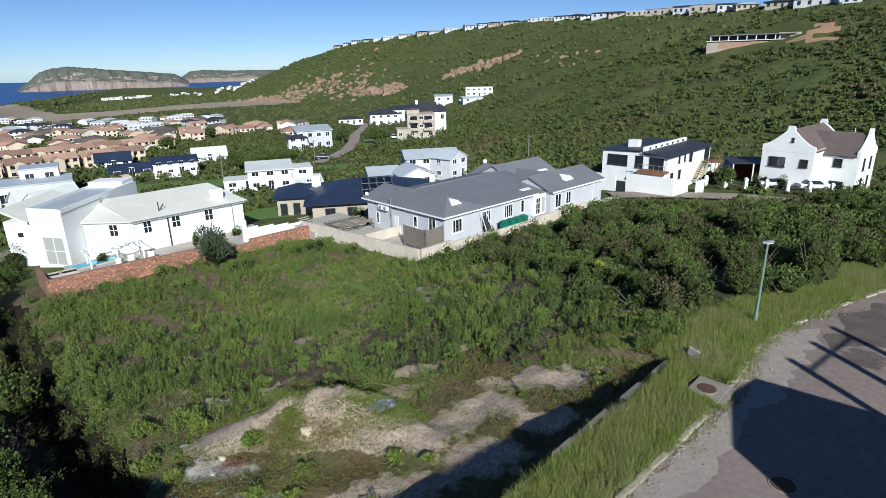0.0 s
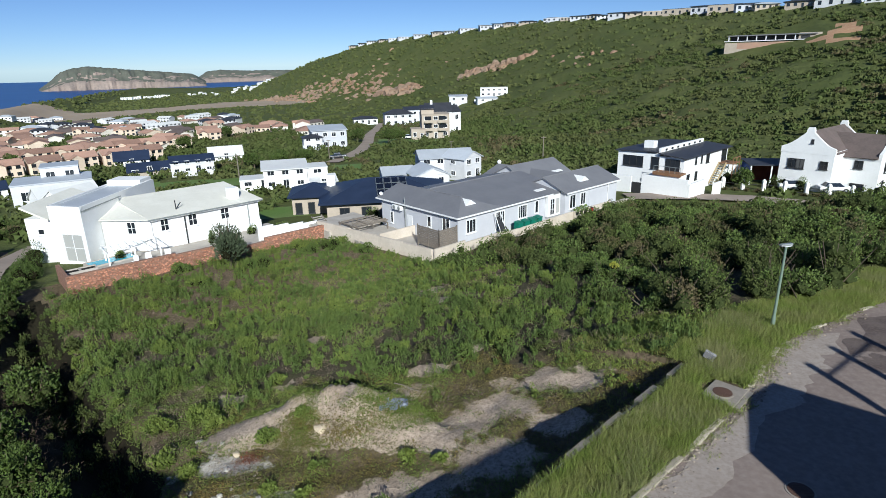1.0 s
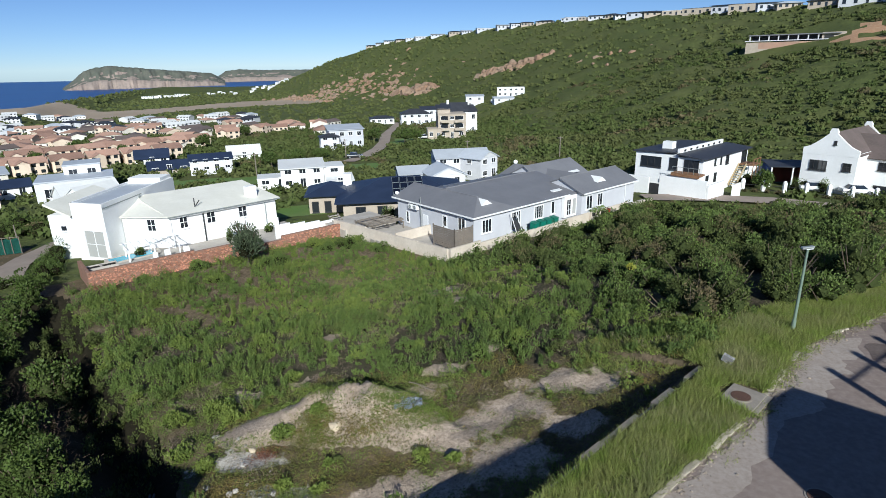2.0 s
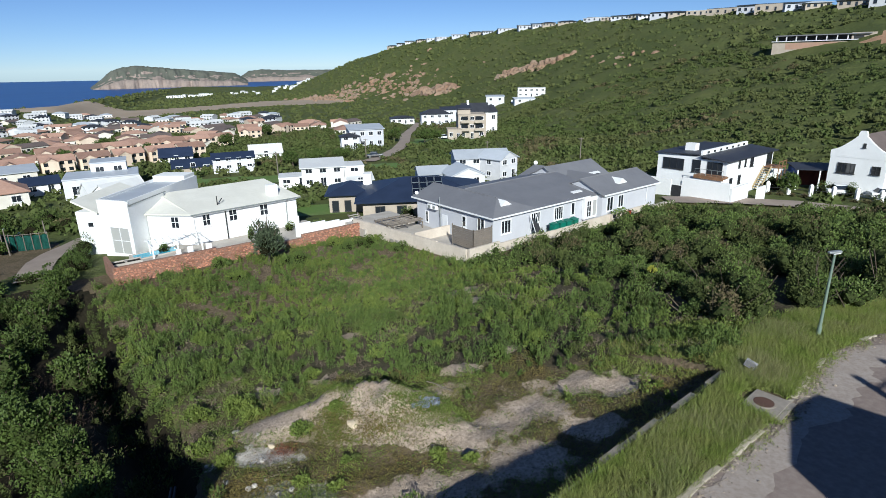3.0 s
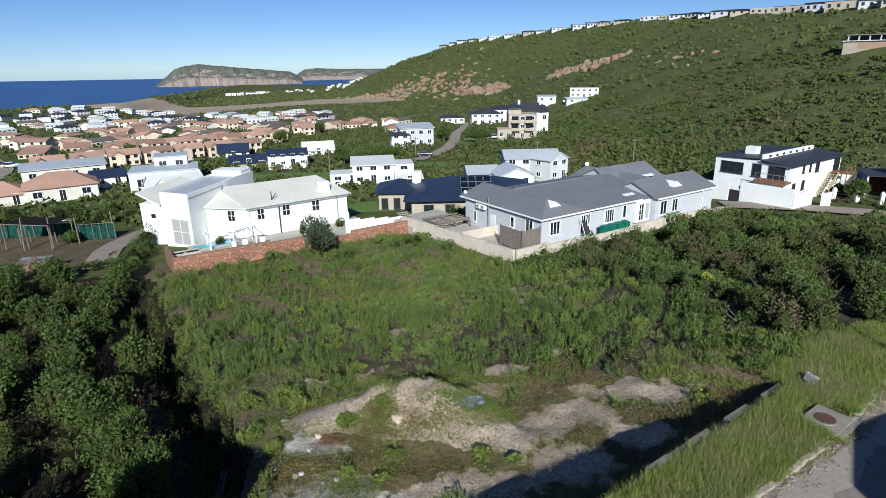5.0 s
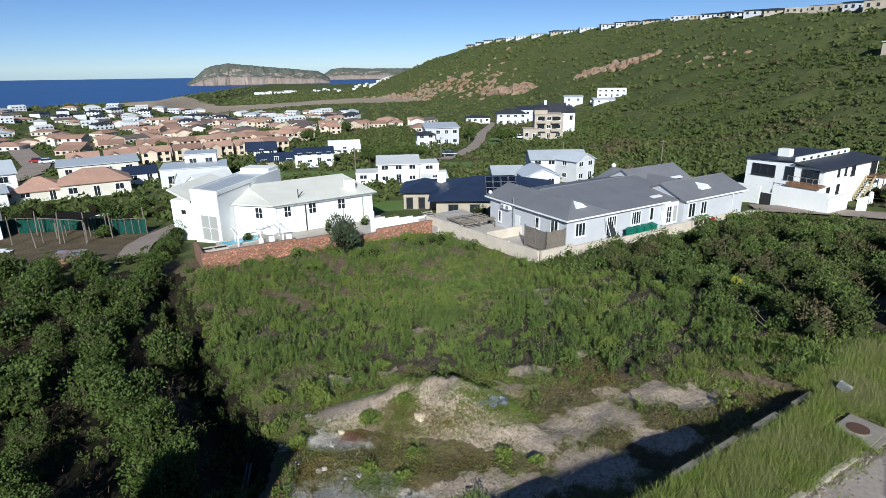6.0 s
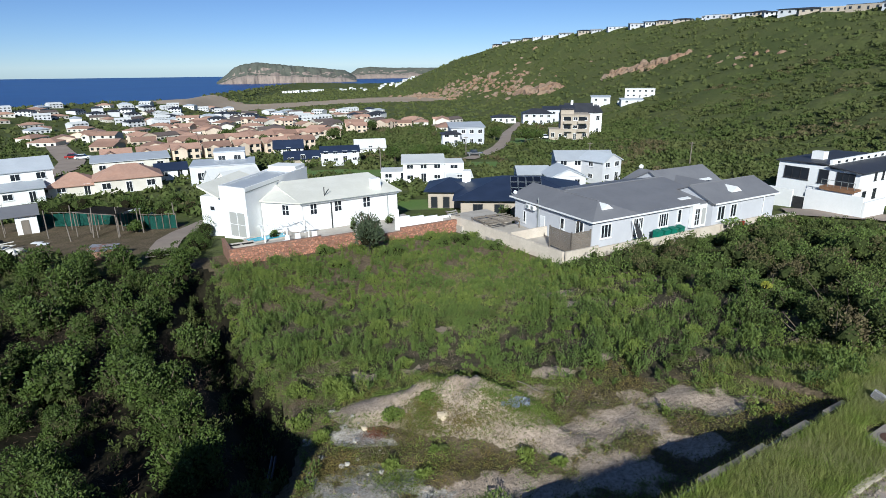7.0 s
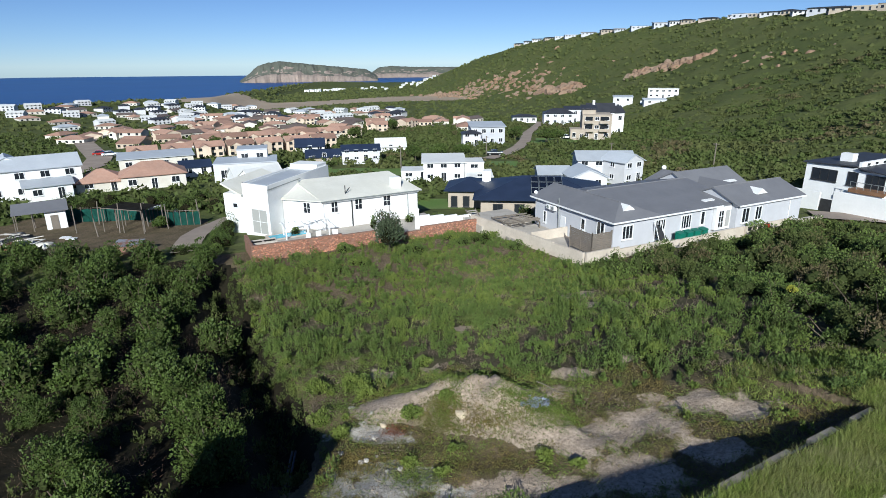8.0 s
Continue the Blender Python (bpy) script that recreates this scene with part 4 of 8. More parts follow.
def gable_house():
    h = thing("gabled_house", facing(49.9, 88.9, -7.8, 140) @ Matrix.Scale(1.2, 4), "white gabled house with curly parapets and brown tiled roof", "house")
    TAKEN.append((57, 90, 12))
    part("wall", a_box(0, 6.0, 0, 11.5, -1.5, 5.2), M_WHITE, h)
    part("wall", a_box(6.0, 9.9, 3.2, 9.8, -1.5, 4.7), M_WHITE, h)

    def parapet(m, half, eave, peak):
        """A curved parapet gable: shoulder, ogee sweep and a round cap."""
        pts = [(-half, eave - 0.4), (-half, eave + 0.35), (-half * 0.82, eave + 0.55)]
        for k in range(7):
            u = k / 6
            pts.append((-half * 0.82 * (1 - u) - 0.45 * u, eave + 0.55 + (peak - eave - 0.9) * (u**1.25)))
        pts += [(-0.45, peak - 0.1), (-0.3, peak + 0.25), (0.3, peak + 0.25), (0.45, peak - 0.1)]
        pts += [(-x, z) for x, z in pts[2:10][::-1]] + [(half, eave + 0.35), (half, eave - 0.4)]
        bm = bmesh.new()
        a = [bm.verts.new((x, -0.02, z)) for x, z in pts]
        b = [bm.verts.new((x, 0.34, z)) for x, z in pts]
        bm.faces.new(a)
        bm.faces.new(b[::-1])
        for i in range(len(pts)):
            j = (i + 1) % len(pts)
            bm.faces.new((a[i], b[i], b[j], a[j]))
        bmesh.ops.recalc_face_normals(bm, faces=bm.faces[:])
        part("parapet", bm, M_WHITE, h).matrix_basis = m

    parapet(pose(3, -0.01, 0), 3.05, 5.2, 7.75)
    parapet(pose(3, 11.5, 0, 0, 0, 180), 3.05, 5.2, 7.75)
    parapet(pose(9.92, 6.5, 0, 0, 0, 90), 3.35, 4.7, 7.35)
    gable_roof(h, 0.05, 5.95, 0.3, 11.2, 5.2, 2.35, M_ROOF_BROWN, along="y", over=0.25, verge=0.0)
    gable_roof(h, 3.2, 9.6, 3.2, 9.8, 4.7, 2.3, M_ROOF_BROWN, over=0.3, verge=0.0)
    for x, z, w, hh, bars in ((1.9, 2.9, 1.9, 1.2, (3, 0)), (5.0, 3.1, 0.9, 0.95, (1, 1)), (3.4, 6.1, 0.3, 0.5, (0, 0))):
        window(h, pose(x, -0.02, z), w, hh, bars, M_DARK, edge=0.07)
    for x, z, w, hh in ((7.7, 3.1, 0.95, 1.0), (7.9, 0.3, 1.5, 1.0)):
        window(h, pose(x, 3.2, z), w, hh, (1, 1), M_DARK, edge=0.07)
    for y in (5.2, 7.8):
        for z in (2.6, 0.2):
            window(h, pose(9.9, y, z, 0, 0, 90), 0.6, 1.5, (0, 0), M_DARK, edge=0.06)
    part("aerial", a_rod((8.0, 6.5, 6.8), (8.0, 6.5, 7.5), 0.04), M_FRAME, h)
    return h


gable_house()


def blue_roof_house():
    h = thing("blue_roofed_house", facing(-18.2, 75.5, -8.9, 80), "low beige house under broad dark blue hipped roofs", "house")
    TAKEN.append((-10, 82, 12)), TAKEN.append((-21, 84, 6))
    part("wall", a_box(0.6, 17.4, 0.6, 12.4, -1, 2.9), M_STONEWALL, h)
    hip_roof(h, 0, 18, 0, 13, 2.9, 2.15, M_ROOF_BLUE, 0.5)
    part("wall", a_box(-4.5, 0.6, 5.6, 12.0, -1, 2.9), M_STONEWALL, h)
    hip_roof(h, -4.5, 1.5, 5.4, 12.2, 2.92, 1.35, M_ROOF_BLUE, 0.6)
    part("chimney", a_box(0.4, 1.7, 9.4, 10.6, 2.5, 5.1, bevel=0.03), M_WHITE, h, "white chimney block")
    for x in (-3.6, -1.8):
        window(h, pose(x, 5.6, 0.3), 1.0, 1.7, (0, 0), M_DARK)
    for x in (3.0, 6.0, 9.0):
        window(h, pose(x, 0.6, 0.2), 1.4, 1.9, (1, 0), M_DARK)
    slope = math.degrees(math.atan2(2.15, 7.0))
    array = part("solar_array", a_box(0, 0.02, 0, 0.02, 0, 0.02), M_METAL, h, "rack of dark solar panels with pale frames")
    array.matrix_basis = pose(7.6, 0.9, 3.42, slope, 0, 0)
    for i in range(4):
        for j in range(3):
            p = part("solar_panel", a_box(i * 1.12, i * 1.12 + 1.04, j * 1.72, j * 1.72 + 1.64, 0.1, 0.15, bevel=0.01), M_METAL, array)
            p2 = bmesh.new()
            box(p2, i * 1.12 + 0.05, i * 1.12 + 0.99, j * 1.72 + 0.05, j * 1.72 + 1.59, 0.12, 0.155)
            part("solar_glass", p2, M_PANEL, array)
    return h


blue_roof_house()


def carport():
    """The open shelter between the modern and the gabled house."""
    c = thing("carport", facing(46.5, 90.5, -7.6, 100), "open carport with dark red back wall and blue side sheet", "carport")
    TAKEN.append((49, 91, 5))
    m_red = material("dark_red_boards", (0.2, 0.05, 0.035), (0.16, 0.042, 0.03), (0.25, 0.075, 0.05), scale=1.0, rough=0.8)
    m_blue = material("blue_sheet", (0.03, 0.07, 0.26), (0.026, 0.06, 0.22), (0.045, 0.09, 0.3), scale=1.0, rough=0.6)
    for k in range(9):
        part("wall_board", a_box(0.2 + 0.62 * k, 0.8 + 0.62 * k, 4.6, 4.7, 0, 3.1, bevel=0.01), m_red, c)
    part("side_sheet", a_box(-0.04, 0.02, 0.3, 4.6, 1.3, 3.1), m_blue, c, "blue side sheet")
    part("roof", a_slab([(-0.3, -0.2, 3.25), (6.2, -0.2, 3.25), (6.2, 5.0, 3.55), (-0.3, 5.0, 3.55)], 0.1), M_ROOF_CHAR, c)
    for x in (0.0, 3.0, 5.9):
        part("post", a_box(x - 0.09, x + 0.09, -0.1, 0.08, -0.6, 3.2, bevel=0.02), M_WHITE, c)
    part("low_wall", a_box(-3.2, -0.3, 3.8, 4.1, -0.6, 2.6, bevel=0.03), M_WHITE, c)


carport()

villa(-30.6, 101.8, 72, 7.6, 7.0, 3.9, "white two-storey house with flat-pitched white roofs", roof="mono", roof_mat=M_ROOF_WHITE, rise=0.7, wins=3)
villa(-25.2, 103.6, 72, 3.6, 5.5, 3.7, "narrow white tower wing with a thin flat roof", roof="flat", roof_mat=M_ROOF_WHITE, wins=1)
villa(-36.4, 102.6, 72, 5.6, 5.0, 1.9, "low white garage block beside the white house", roof="flat", roof_mat=M_ROOF_WHITE, storeys=1, wins=2)
villa(-23.6, 101.4, 72, 4.2, 3.6, 1.5, "low white lean-to with sloping roof", roof="mono", roof_mat=M_ROOF_WHITE, storeys=1, wins=1, rise=0.8)
M_GREYPALE = material("off_white_render", (0.66, 0.66, 0.68), (0.6, 0.6, 0.62), (0.54, 0.54, 0.55), scale=0.4, rough=0.85)
villa(-1.6, 111.2, 78, 10.5, 7.0, 4.3, "off-white two-storey house with light grey sheet gables", wall=M_GREYPALE, roof_mat=M_ROOF_SILVER, rise=1.2, wins=4)
villa(3.4, 109.8, 40, 5.2, 5.6, 4.4, "off-white gabled side wing with tall windows", wall=M_GREYPALE, roof_mat=M_ROOF_SILVER, rise=1.2, wins=2, along="y")
villa(-4.0, 99.5, 70, 6.2, 6.5, 2.6, "single garage with a pale sheet gable roof", wall=M_GREYPALE, roof_mat=M_ROOF_SILVER, rise=1.3, storeys=1, wins=2, along="y")
villa(-10.2, 102.5, 75, 5.6, 5.5, 2.5, "low carport with panels on its pale roof", wall=M_GREYPALE, roof_mat=M_ROOF_SILVER, rise=1.0, storeys=1, wins=1)
villa(-38.2, 176.3, 70, 10.5, 9.0, 5.6, "pale blue-grey two-storey house under a low blue roof", wall=M_GREYWALL, roof="mono", roof_mat=M_ROOF_SILVER, rise=0.9, wins=4)
villa(-42.2, 171.5, 70, 5.5, 5.0, 3.9, "small white front wing with a dark roof", wall=M_GREYPALE, roof="hip", roof_mat=M_ROOF_CHAR, rise=0.9, wins=2)
stone_house = villa(-6.6, 204.8, 82, 9.8, 9.0, 8.2, "three-storey beige stone house with small balconies", wall=M_STONEWALL, roof="flat", roof_mat=M_STONEWALL, storeys=3, wins=3)
for k, (x, z) in enumerate(((-2.6, 2.75), (2.2, 2.75), (-2.6, 5.5), (2.2, 5.5))):
    b = part("balcony", a_box(x - 1.5, x + 1.5, -1.4, -0.02, z, z + 0.22, bevel=0.02), M_STONEWALL, stone_house)
    part("balcony_front", a_box(x - 1.5, x + 1.5, -1.4, -1.25, z + 0.22, z + 1.0, bevel=0.02), M_STONEWALL, b)
    part("opening", a_box(x - 1.1, x + 1.1, -0.08, 0.02, z + 0.25, z + 2.2), M_GLASS, b)
part("gable_block", a_box(-4.9, -0.4, 2.0, 7.0, 8.2, 10.2, bevel=0.04), M_STONEWALL, stone_house)
part("gable_roof", a_slab([(-5.3, 1.6, 10.1), (0.0, 1.6, 10.1), (0.0, 7.4, 11.2), (-5.3, 7.4, 11.2)], 0.16), M_ROOF_CHAR, stone_house)
villa(-12.6, 202.0, 82, 5.0, 6.0, 3.4, "low beige garage wing of the stone house", wall=M_STONEWALL, roof="flat", roof_mat=M_STONEWALL, storeys=1, wins=2)
villa(-6.0, 226.0, 82, 10.0, 8.0, 8.5, "white house with steep dark gables and white chimneys", roof_mat=M_ROOF_CHAR, rise=3.0, wins=3, chimney=True)
villa(-0.6, 232.0, 60, 7.0, 7.0, 8.2, "white gabled house behind the stone house", roof_mat=M_ROOF_CHAR, rise=2.2, wins=2)
villa(-26.7, 283.0, 78, 14.0, 9.0, 5.2, "long house with dark roof and pale walls", wall=M_GREYPALE, roof="hip", roof_mat=M_ROOF_CHAR, rise=2.2, wins=4)
villa(-20.2, 300.0, 78, 10.0, 8.0, 6.4, "pale house with a dark blue roof", wall=M_GREYPALE, roof="mono", roof_mat=M_ROOF_CHAR, rise=1.2, wins=3)
villa(-44.7, 294.0, 76, 12.0, 8.0, 2.8, "low white house with a white roof", roof="hip", roof_mat=M_ROOF_CHAR, storeys=1, wins=4, rise=1.2)
villa(2.5, 364.0, 88, 11.0, 9.0, 6.6, "grey cubic house on the hillside", wall=M_GREYPALE, roof="mono", roof_mat=M_ROOF_SILVER, rise=0.6, wins=2)
villa(24.3, 362.0, 92, 16.5, 8.0, 5.2, "white flat-roofed house high on the hillside", roof="flat", roof_mat=M_ROOF_WHITE, wins=5)
villa(15.0, 356.0, 92, 6.0, 6.0, 1.6, "low white terrace block on the hillside", roof="flat", roof_mat=M_ROOF_WHITE, storeys=1, wins=1)
villa(19.5, 346.0, 80, 12.0, 5.0, 2.6, "grey building with a curved sheet roof below", wall=M_GREYPALE, roof="mono", roof_mat=M_ROOF_SILVER, storeys=1, rise=0.8, wins=2)
villa(-58.8, 126.9, 63, 9.0, 5.0, 3.3, "white two-storey house under a dark blue gable roof", wall=M_GREYPALE, roof_mat=M_ROOF_BLUE, rise=1.0, wins=4)
villa(-83.2, 145.9, 62, 8.0, 6.0, 2.0, "white house with a steep dark blue gable", roof_mat=M_ROOF_BLUE, rise=1.9, storeys=1, wins=3)
villa(-69.8, 129.0, 62, 9.0, 6.0, 1.2, "low house under a dark blue sheet roof", wall=M_STONEWALL, roof_mat=M_ROOF_BLUE, rise=1.5, storeys=1, wins=3)
villa(-61.1, 152.3, 66, 8.5, 7.0, 1.6, "white house with broad white pitched roof", roof_mat=M_ROOF_WHITE, rise=2.0, storeys=1, wins=3)
villa(-70.0, 96.8, 58, 12.0, 9.0, 3.6, "pale flat-roofed house with roof terraces", wall=M_GREYPALE, roof="flat", roof_mat=M_ROOF_SILVER, storeys=1, wins=3)
villa(-72.5, 103.0, 58, 6.0, 6.0, 5.6, "pale upper block with a dark window", wall=M_GREYPALE, roof="flat", roof_mat=M_ROOF_SILVER, wins=2)
villa(-58.0, 84.0, 40, 8.0, 7.0, 2.8, "white house with tent-like white roofs", roof_mat=M_ROOF_WHITE, rise=2.0, storeys=1, wins=2)
villa(-53.2, 80.0, 20, 6.0, 6.0, 3.2, "white gabled wing with a dark roof light", roof_mat=M_ROOF_WHITE, rise=2.0, storeys=1, wins=1)
villa(-98.2, 75.0, 36, 15.0, 9.0, 5.4, "white two-storey house with silver sheet roofs", roof_mat=M_ROOF_SILVER, rise=1.7, wins=4)
villa(-103.2, 74.5, 36, 4.6, 6.0, 6.2, "projecting white gable wing with dark windows", roof_mat=M_ROOF_SILVER, rise=1.3, wins=1, along="y")
villa(-94.0, 74.2, 36, 7.0, 3.0, 2.5, "single-storey white lean-to with silver roof", roof="mono", roof_mat=M_ROOF_SILVER, rise=0.9, storeys=1, wins=2)
villa(-83.0, 86.6, 46, 11.0, 7.5, 2.7, "cream house with terracotta tiled hipped roof", wall=M_PALE, roof="hip", roof_mat=M_ROOF_TERRA, rise=2.2, storeys=1, wins=3)
villa(-90.6, 81.8, 46, 8.0, 7.0, 2.0, "low cream wing with terracotta hipped roof", wall=M_PALE, roof="hip", roof_mat=M_ROOF_TERRA, rise=2.0, storeys=1, wins=2)
villa(-104.0, 110.5, 46, 16.0, 8.0, 2.8, "long low house with pale sheet roof", wall=M_PALE, roof="mono", roof_mat=M_ROOF_SILVER, storeys=1, rise=0.7, wins=4)
villa(-84.5, 100.0, 48, 6.0, 6.0, 2.4, "low white house with a dark blue roof", roof_mat=M_ROOF_BLUE, rise=1.0, storeys=1, wins=2)

# the long unfinished building high on the slope
M_BRICKRED = material("pale_brick", (0.4, 0.24, 0.17), (0.34, 0.22, 0.16), (0.45, 0.32, 0.25), scale=0.5)
ruin = thing("hillside_building", facing(132.5, 256.4, ground_z(132.5, 256.4) + 0.2, 122) @ Matrix.Diagonal((0.8, 0.8, 0.72, 1)), "long pale unfinished building on a brick base high on the slope", "building")
TAKEN += [(140, 262, 24), (150, 240, 8), (144, 229, 7), (156, 249, 5)]
part("base_wall", a_box(-22, 22, 0, 9, -6, 1.6), M_STONEWALL, ruin)
part("brick_infill", a_box(-16, 8, -0.05, 0.02, -2.0, 1.5), M_BRICKRED, ruin)
part("floor_slab", a_box(-22.5, 21, -0.8, 9, 2.2, 2.6), M_GREYPALE, ruin)
part("roof_slab", a_box(-21, 20, -1.2, 9, 5.2, 5.7), M_ROOF_GREY, ruin)
part("rear_wall", a_box(-20, 12, 4, 9, 2.6, 5.2), M_DARK, ruin)
part("end_block", a_box(12, 22, 0, 9, 1.6, 6.0), M_STONEWALL, ruin)
part("garage_mouth", a_box(13, 17, -0.06, 0.02, 1.7, 4.4), M_DARK, ruin)
for k in range(8):
    part("column", a_box(-20.5 + k * 4.4, -20.0 + k * 4.4, -0.6, -0.1, 2.6, 5.2), M_GREYPALE, ruin)

# ---------------------------------------------------------------- houses along the crest of the hill
rc = np.random.default_rng(12)
yy = 250.0
while yy < 905:
    x = lerp(yy, (60, 200, 297, 593, 860, 1300), (330, 235, 195, 95, -115, -420)) - 6
    h = rc.uniform(2.3, 3.5) * (1.15 if yy < 420 else 1.0)
    w = rc.uniform(11, 20)
    az = math.degrees(math.atan2(x, yy))
    pick = rc.random()
    villa(x, yy, az + 90 + rc.uniform(-15, 15), w, 8.0, h, "modern hilltop house with wide eaves and pale walls" if pick < 0.6 else "dark-roofed hilltop house with broad glazing", wall=M_GREYPALE if pick < 0.2 else M_GREYWALL if pick < 0.6 else M_STONEWALL, roof="mono" if pick < 0.5 else "flat" if pick < 0.75 else "hip", roof_mat=(M_ROOF_SILVER, M_ROOF_CHAR, M_ROOF_CHAR)[int(rc.integers(3))], rise=1.1, wins=4, over=1.0, storeys=1, frame_mat=M_DARK, group="houses along the hill crest")
    yy += rc.uniform(8, 19) * (0.8 + yy / 900)

# ---------------------------------------------------------------- the town in the valley
def town_protos():
    out = []
    far = pose(0, -400, -60)
    for k in range(9):
        wall = (M_CREAM, M_PALE, M_CREAM, M_PALE, M_GREYPALE, M_CREAM, M_PALE, M_WHITE, M_GREYPALE)[k]
        mat = (M_ROOF_TERRA, M_ROOF_TERRA, M_ROOF_TERRA, M_ROOF_BROWN, M_ROOF_CHAR, M_ROOF_TERRA, M_ROOF_TERRA, M_ROOF_SILVER, M_ROOF_WHITE)[k]
        label = "cream house with a terracotta tiled roof in the valley" if mat == M_ROOF_TERRA else "pale house with a grey or brown roof in the valley"
        w, d, h, st = ((11, 8, 5.0, 2), (13, 9, 3.0, 1), (9, 8, 5.2, 2), (14, 9, 3.2, 1), (12, 9, 4.8, 2), (10, 10, 3.0, 1), (16, 8, 5.2, 2), (12, 8, 3.4, 1), (11, 9, 4.6, 2))[k]
        t = thing("town_house", far, label, "house", "houses of the valley town")
        part("wall", a_box(-w / 2, w / 2, 0, d, -2.5, h), wall, t)
        if k % 3 == 1:
            hip_roof(t, -w / 2, w / 2, 0, d, h, 1.9, mat)
        else:
            gable_roof(t, -w / 2, w / 2, 0, d, h, 1.8, mat, walls=wall)
        if k in (0, 2, 6):
            part("wing_wall", a_box(-w / 2 + 0.8, -w / 2 + 4.6, -1.8, 0, -2.5, h), wall, t)
            gable_roof(t, -w / 2 + 0.8, -w / 2 + 4.6, -1.8, 3.0, h, 1.2, mat, walls=wall, along="y")
        for s in range(st):
            for j in range(4):
                u = -w / 2 + w * (j + 0.5) / 4
                y = -1.82 if k in (0, 2, 6) and j == 0 else -0.02
                b = part("window", a_box(u - 0.6, u + 0.6, y - 0.05, y + 0.05, s * 2.6 + 0.9, s * 2.6 + 2.2), M_GLASS, t)
        t.scale = (0.78, 0.78, 0.62)
        out.append(t)
    return out


protos_town = town_protos()
rt = np.random.default_rng(31)
placed = []


def try_house(x, y, kinds, bearing, space=12.0):
    if any(math.hypot(x - a, y - b) < c + 5 for a, b, c in TAKEN) or any(math.hypot(x - a, y - b) < space for a, b in placed):
        return
    placed.append((x, y))
    k = kinds[int(rt.integers(len(kinds)))]
    copy_thing(protos_town[k], facing(x, y, ground_z(x, y) - 0.2, bearing))


for r in np.arange(168, 470, 12.5):
    for a in np.arange(-49, -13, math.degrees(13.5 / r)):
        if r < 200 and a > -36:
            continue
        if a > -25 and r < 225:
            continue
        if a < -44 and r < 215:
            continue
        if a > -21 and not (235 < r < 330):
            continue
        aa, rr = a + rt.uniform(-0.8, 0.8), r + rt.uniform(-3, 3)
        if noise.noise((aa * 0.2, rr * 0.02, 1.0)) > 0.24 or rt.random() < 0.2:
            continue
        kinds = (0, 1, 5, 5, 1, 6, 3) if rr < 330 else (1, 1, 5, 4, 7, 8, 3)
        if rr > 370:
            kinds = (4, 7, 8, 3, 8, 1)
        try_house(rr * math.sin(radians(aa)), rr * math.cos(radians(aa)), kinds, aa + 90 + rt.choice((-50, -25, 0, 30, 65, 90)))
# terraces of two-storey rows nearest to the viewer
for k in range(7):
    for x0, y0 in ((-118.0, 121.0), (-127.0, 158.0)):
        placed.append((x0 + 4.6 * k, y0 + 5.2 * k))
        copy_thing(protos_town[2 if y0 < 130 else 0], facing(x0 + 4.6 * k * 1.2, y0 + 5.2 * k * 1.2, ground_z(x0 + 4.6 * k, y0 + 5.2 * k) - 0.2, 46))
# pale houses along the coast
for k in range(70):
    a = rt.uniform(-58, -34)
    r = lerp(a, (-58, -50, -40, -34), (395, 415, 480, 560)) + rt.uniform(-30, 55)
    try_house(r * math.sin(radians(a)), r * math.cos(radians(a)), (8, 7, 4, 8, 1), a + 90 + rt.uniform(-30, 30), 11.0)
for t in protos_town:
    t.matrix_basis = facing(-150 - 14 * protos_town.index(t), 262 + 6 * protos_town.index(t), ground_z(-150 - 14 * protos_town.index(t), 262 + 6 * protos_town.index(t)), 60) @ Matrix.Diagonal((*t.scale, 1))

# the white hotel by the shore, far off
for k in range(9):
    a, r = -29.5 + 0.45 * k + rt.uniform(-0.1, 0.1), 1060 + 8 * k + rt.uniform(-12, 12)
    x, y = r * math.sin(radians(a)), r * math.cos(radians(a))
    villa(x, y, a + 92 + rt.uniform(-20, 20), rt.uniform(5, 10), 7, rt.uniform(2.4, 4.6), "white flat-roofed seaside hotel block", roof="flat", roof_mat=M_ROOF_WHITE, wins=3, group="seaside hotel blocks", name="hotel_block")
for k in range(20):
    a, r = (-20.4 + 0.27 * k if k < 14 else -24.2 + 0.45 * (k - 14)) + rt.uniform(-0.15, 0.15), 1180 + rt.uniform(-90, 60)
    villa(r * math.sin(radians(a)), r * math.cos(radians(a)), a + 90 + rt.uniform(-40, 40), rt.uniform(4, 7), 5, rt.uniform(1.6, 2.8), "small white house far across the valley", roof_mat=M_ROOF_WHITE, wins=2, group="far white houses")

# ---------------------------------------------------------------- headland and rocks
# distance haze is put into these colours: greyer scrub, less saturated cliff
M_HEAD = material("hazed_headland_scrub", (0.13, 0.14, 0.11), (0.155, 0.155, 0.125), (0.1, 0.112, 0.092), scale=0.012, bump=3, bump_scale=0.02, fine=0.5, spec=0.1)
M_CLIFF = material("hazed_headland_cliff", (0.37, 0.29, 0.245), (0.31, 0.25, 0.215), (0.2, 0.18, 0.16), scale=0.01, bump=5, bump_scale=0.02, fine=0.6, spec=0.1)


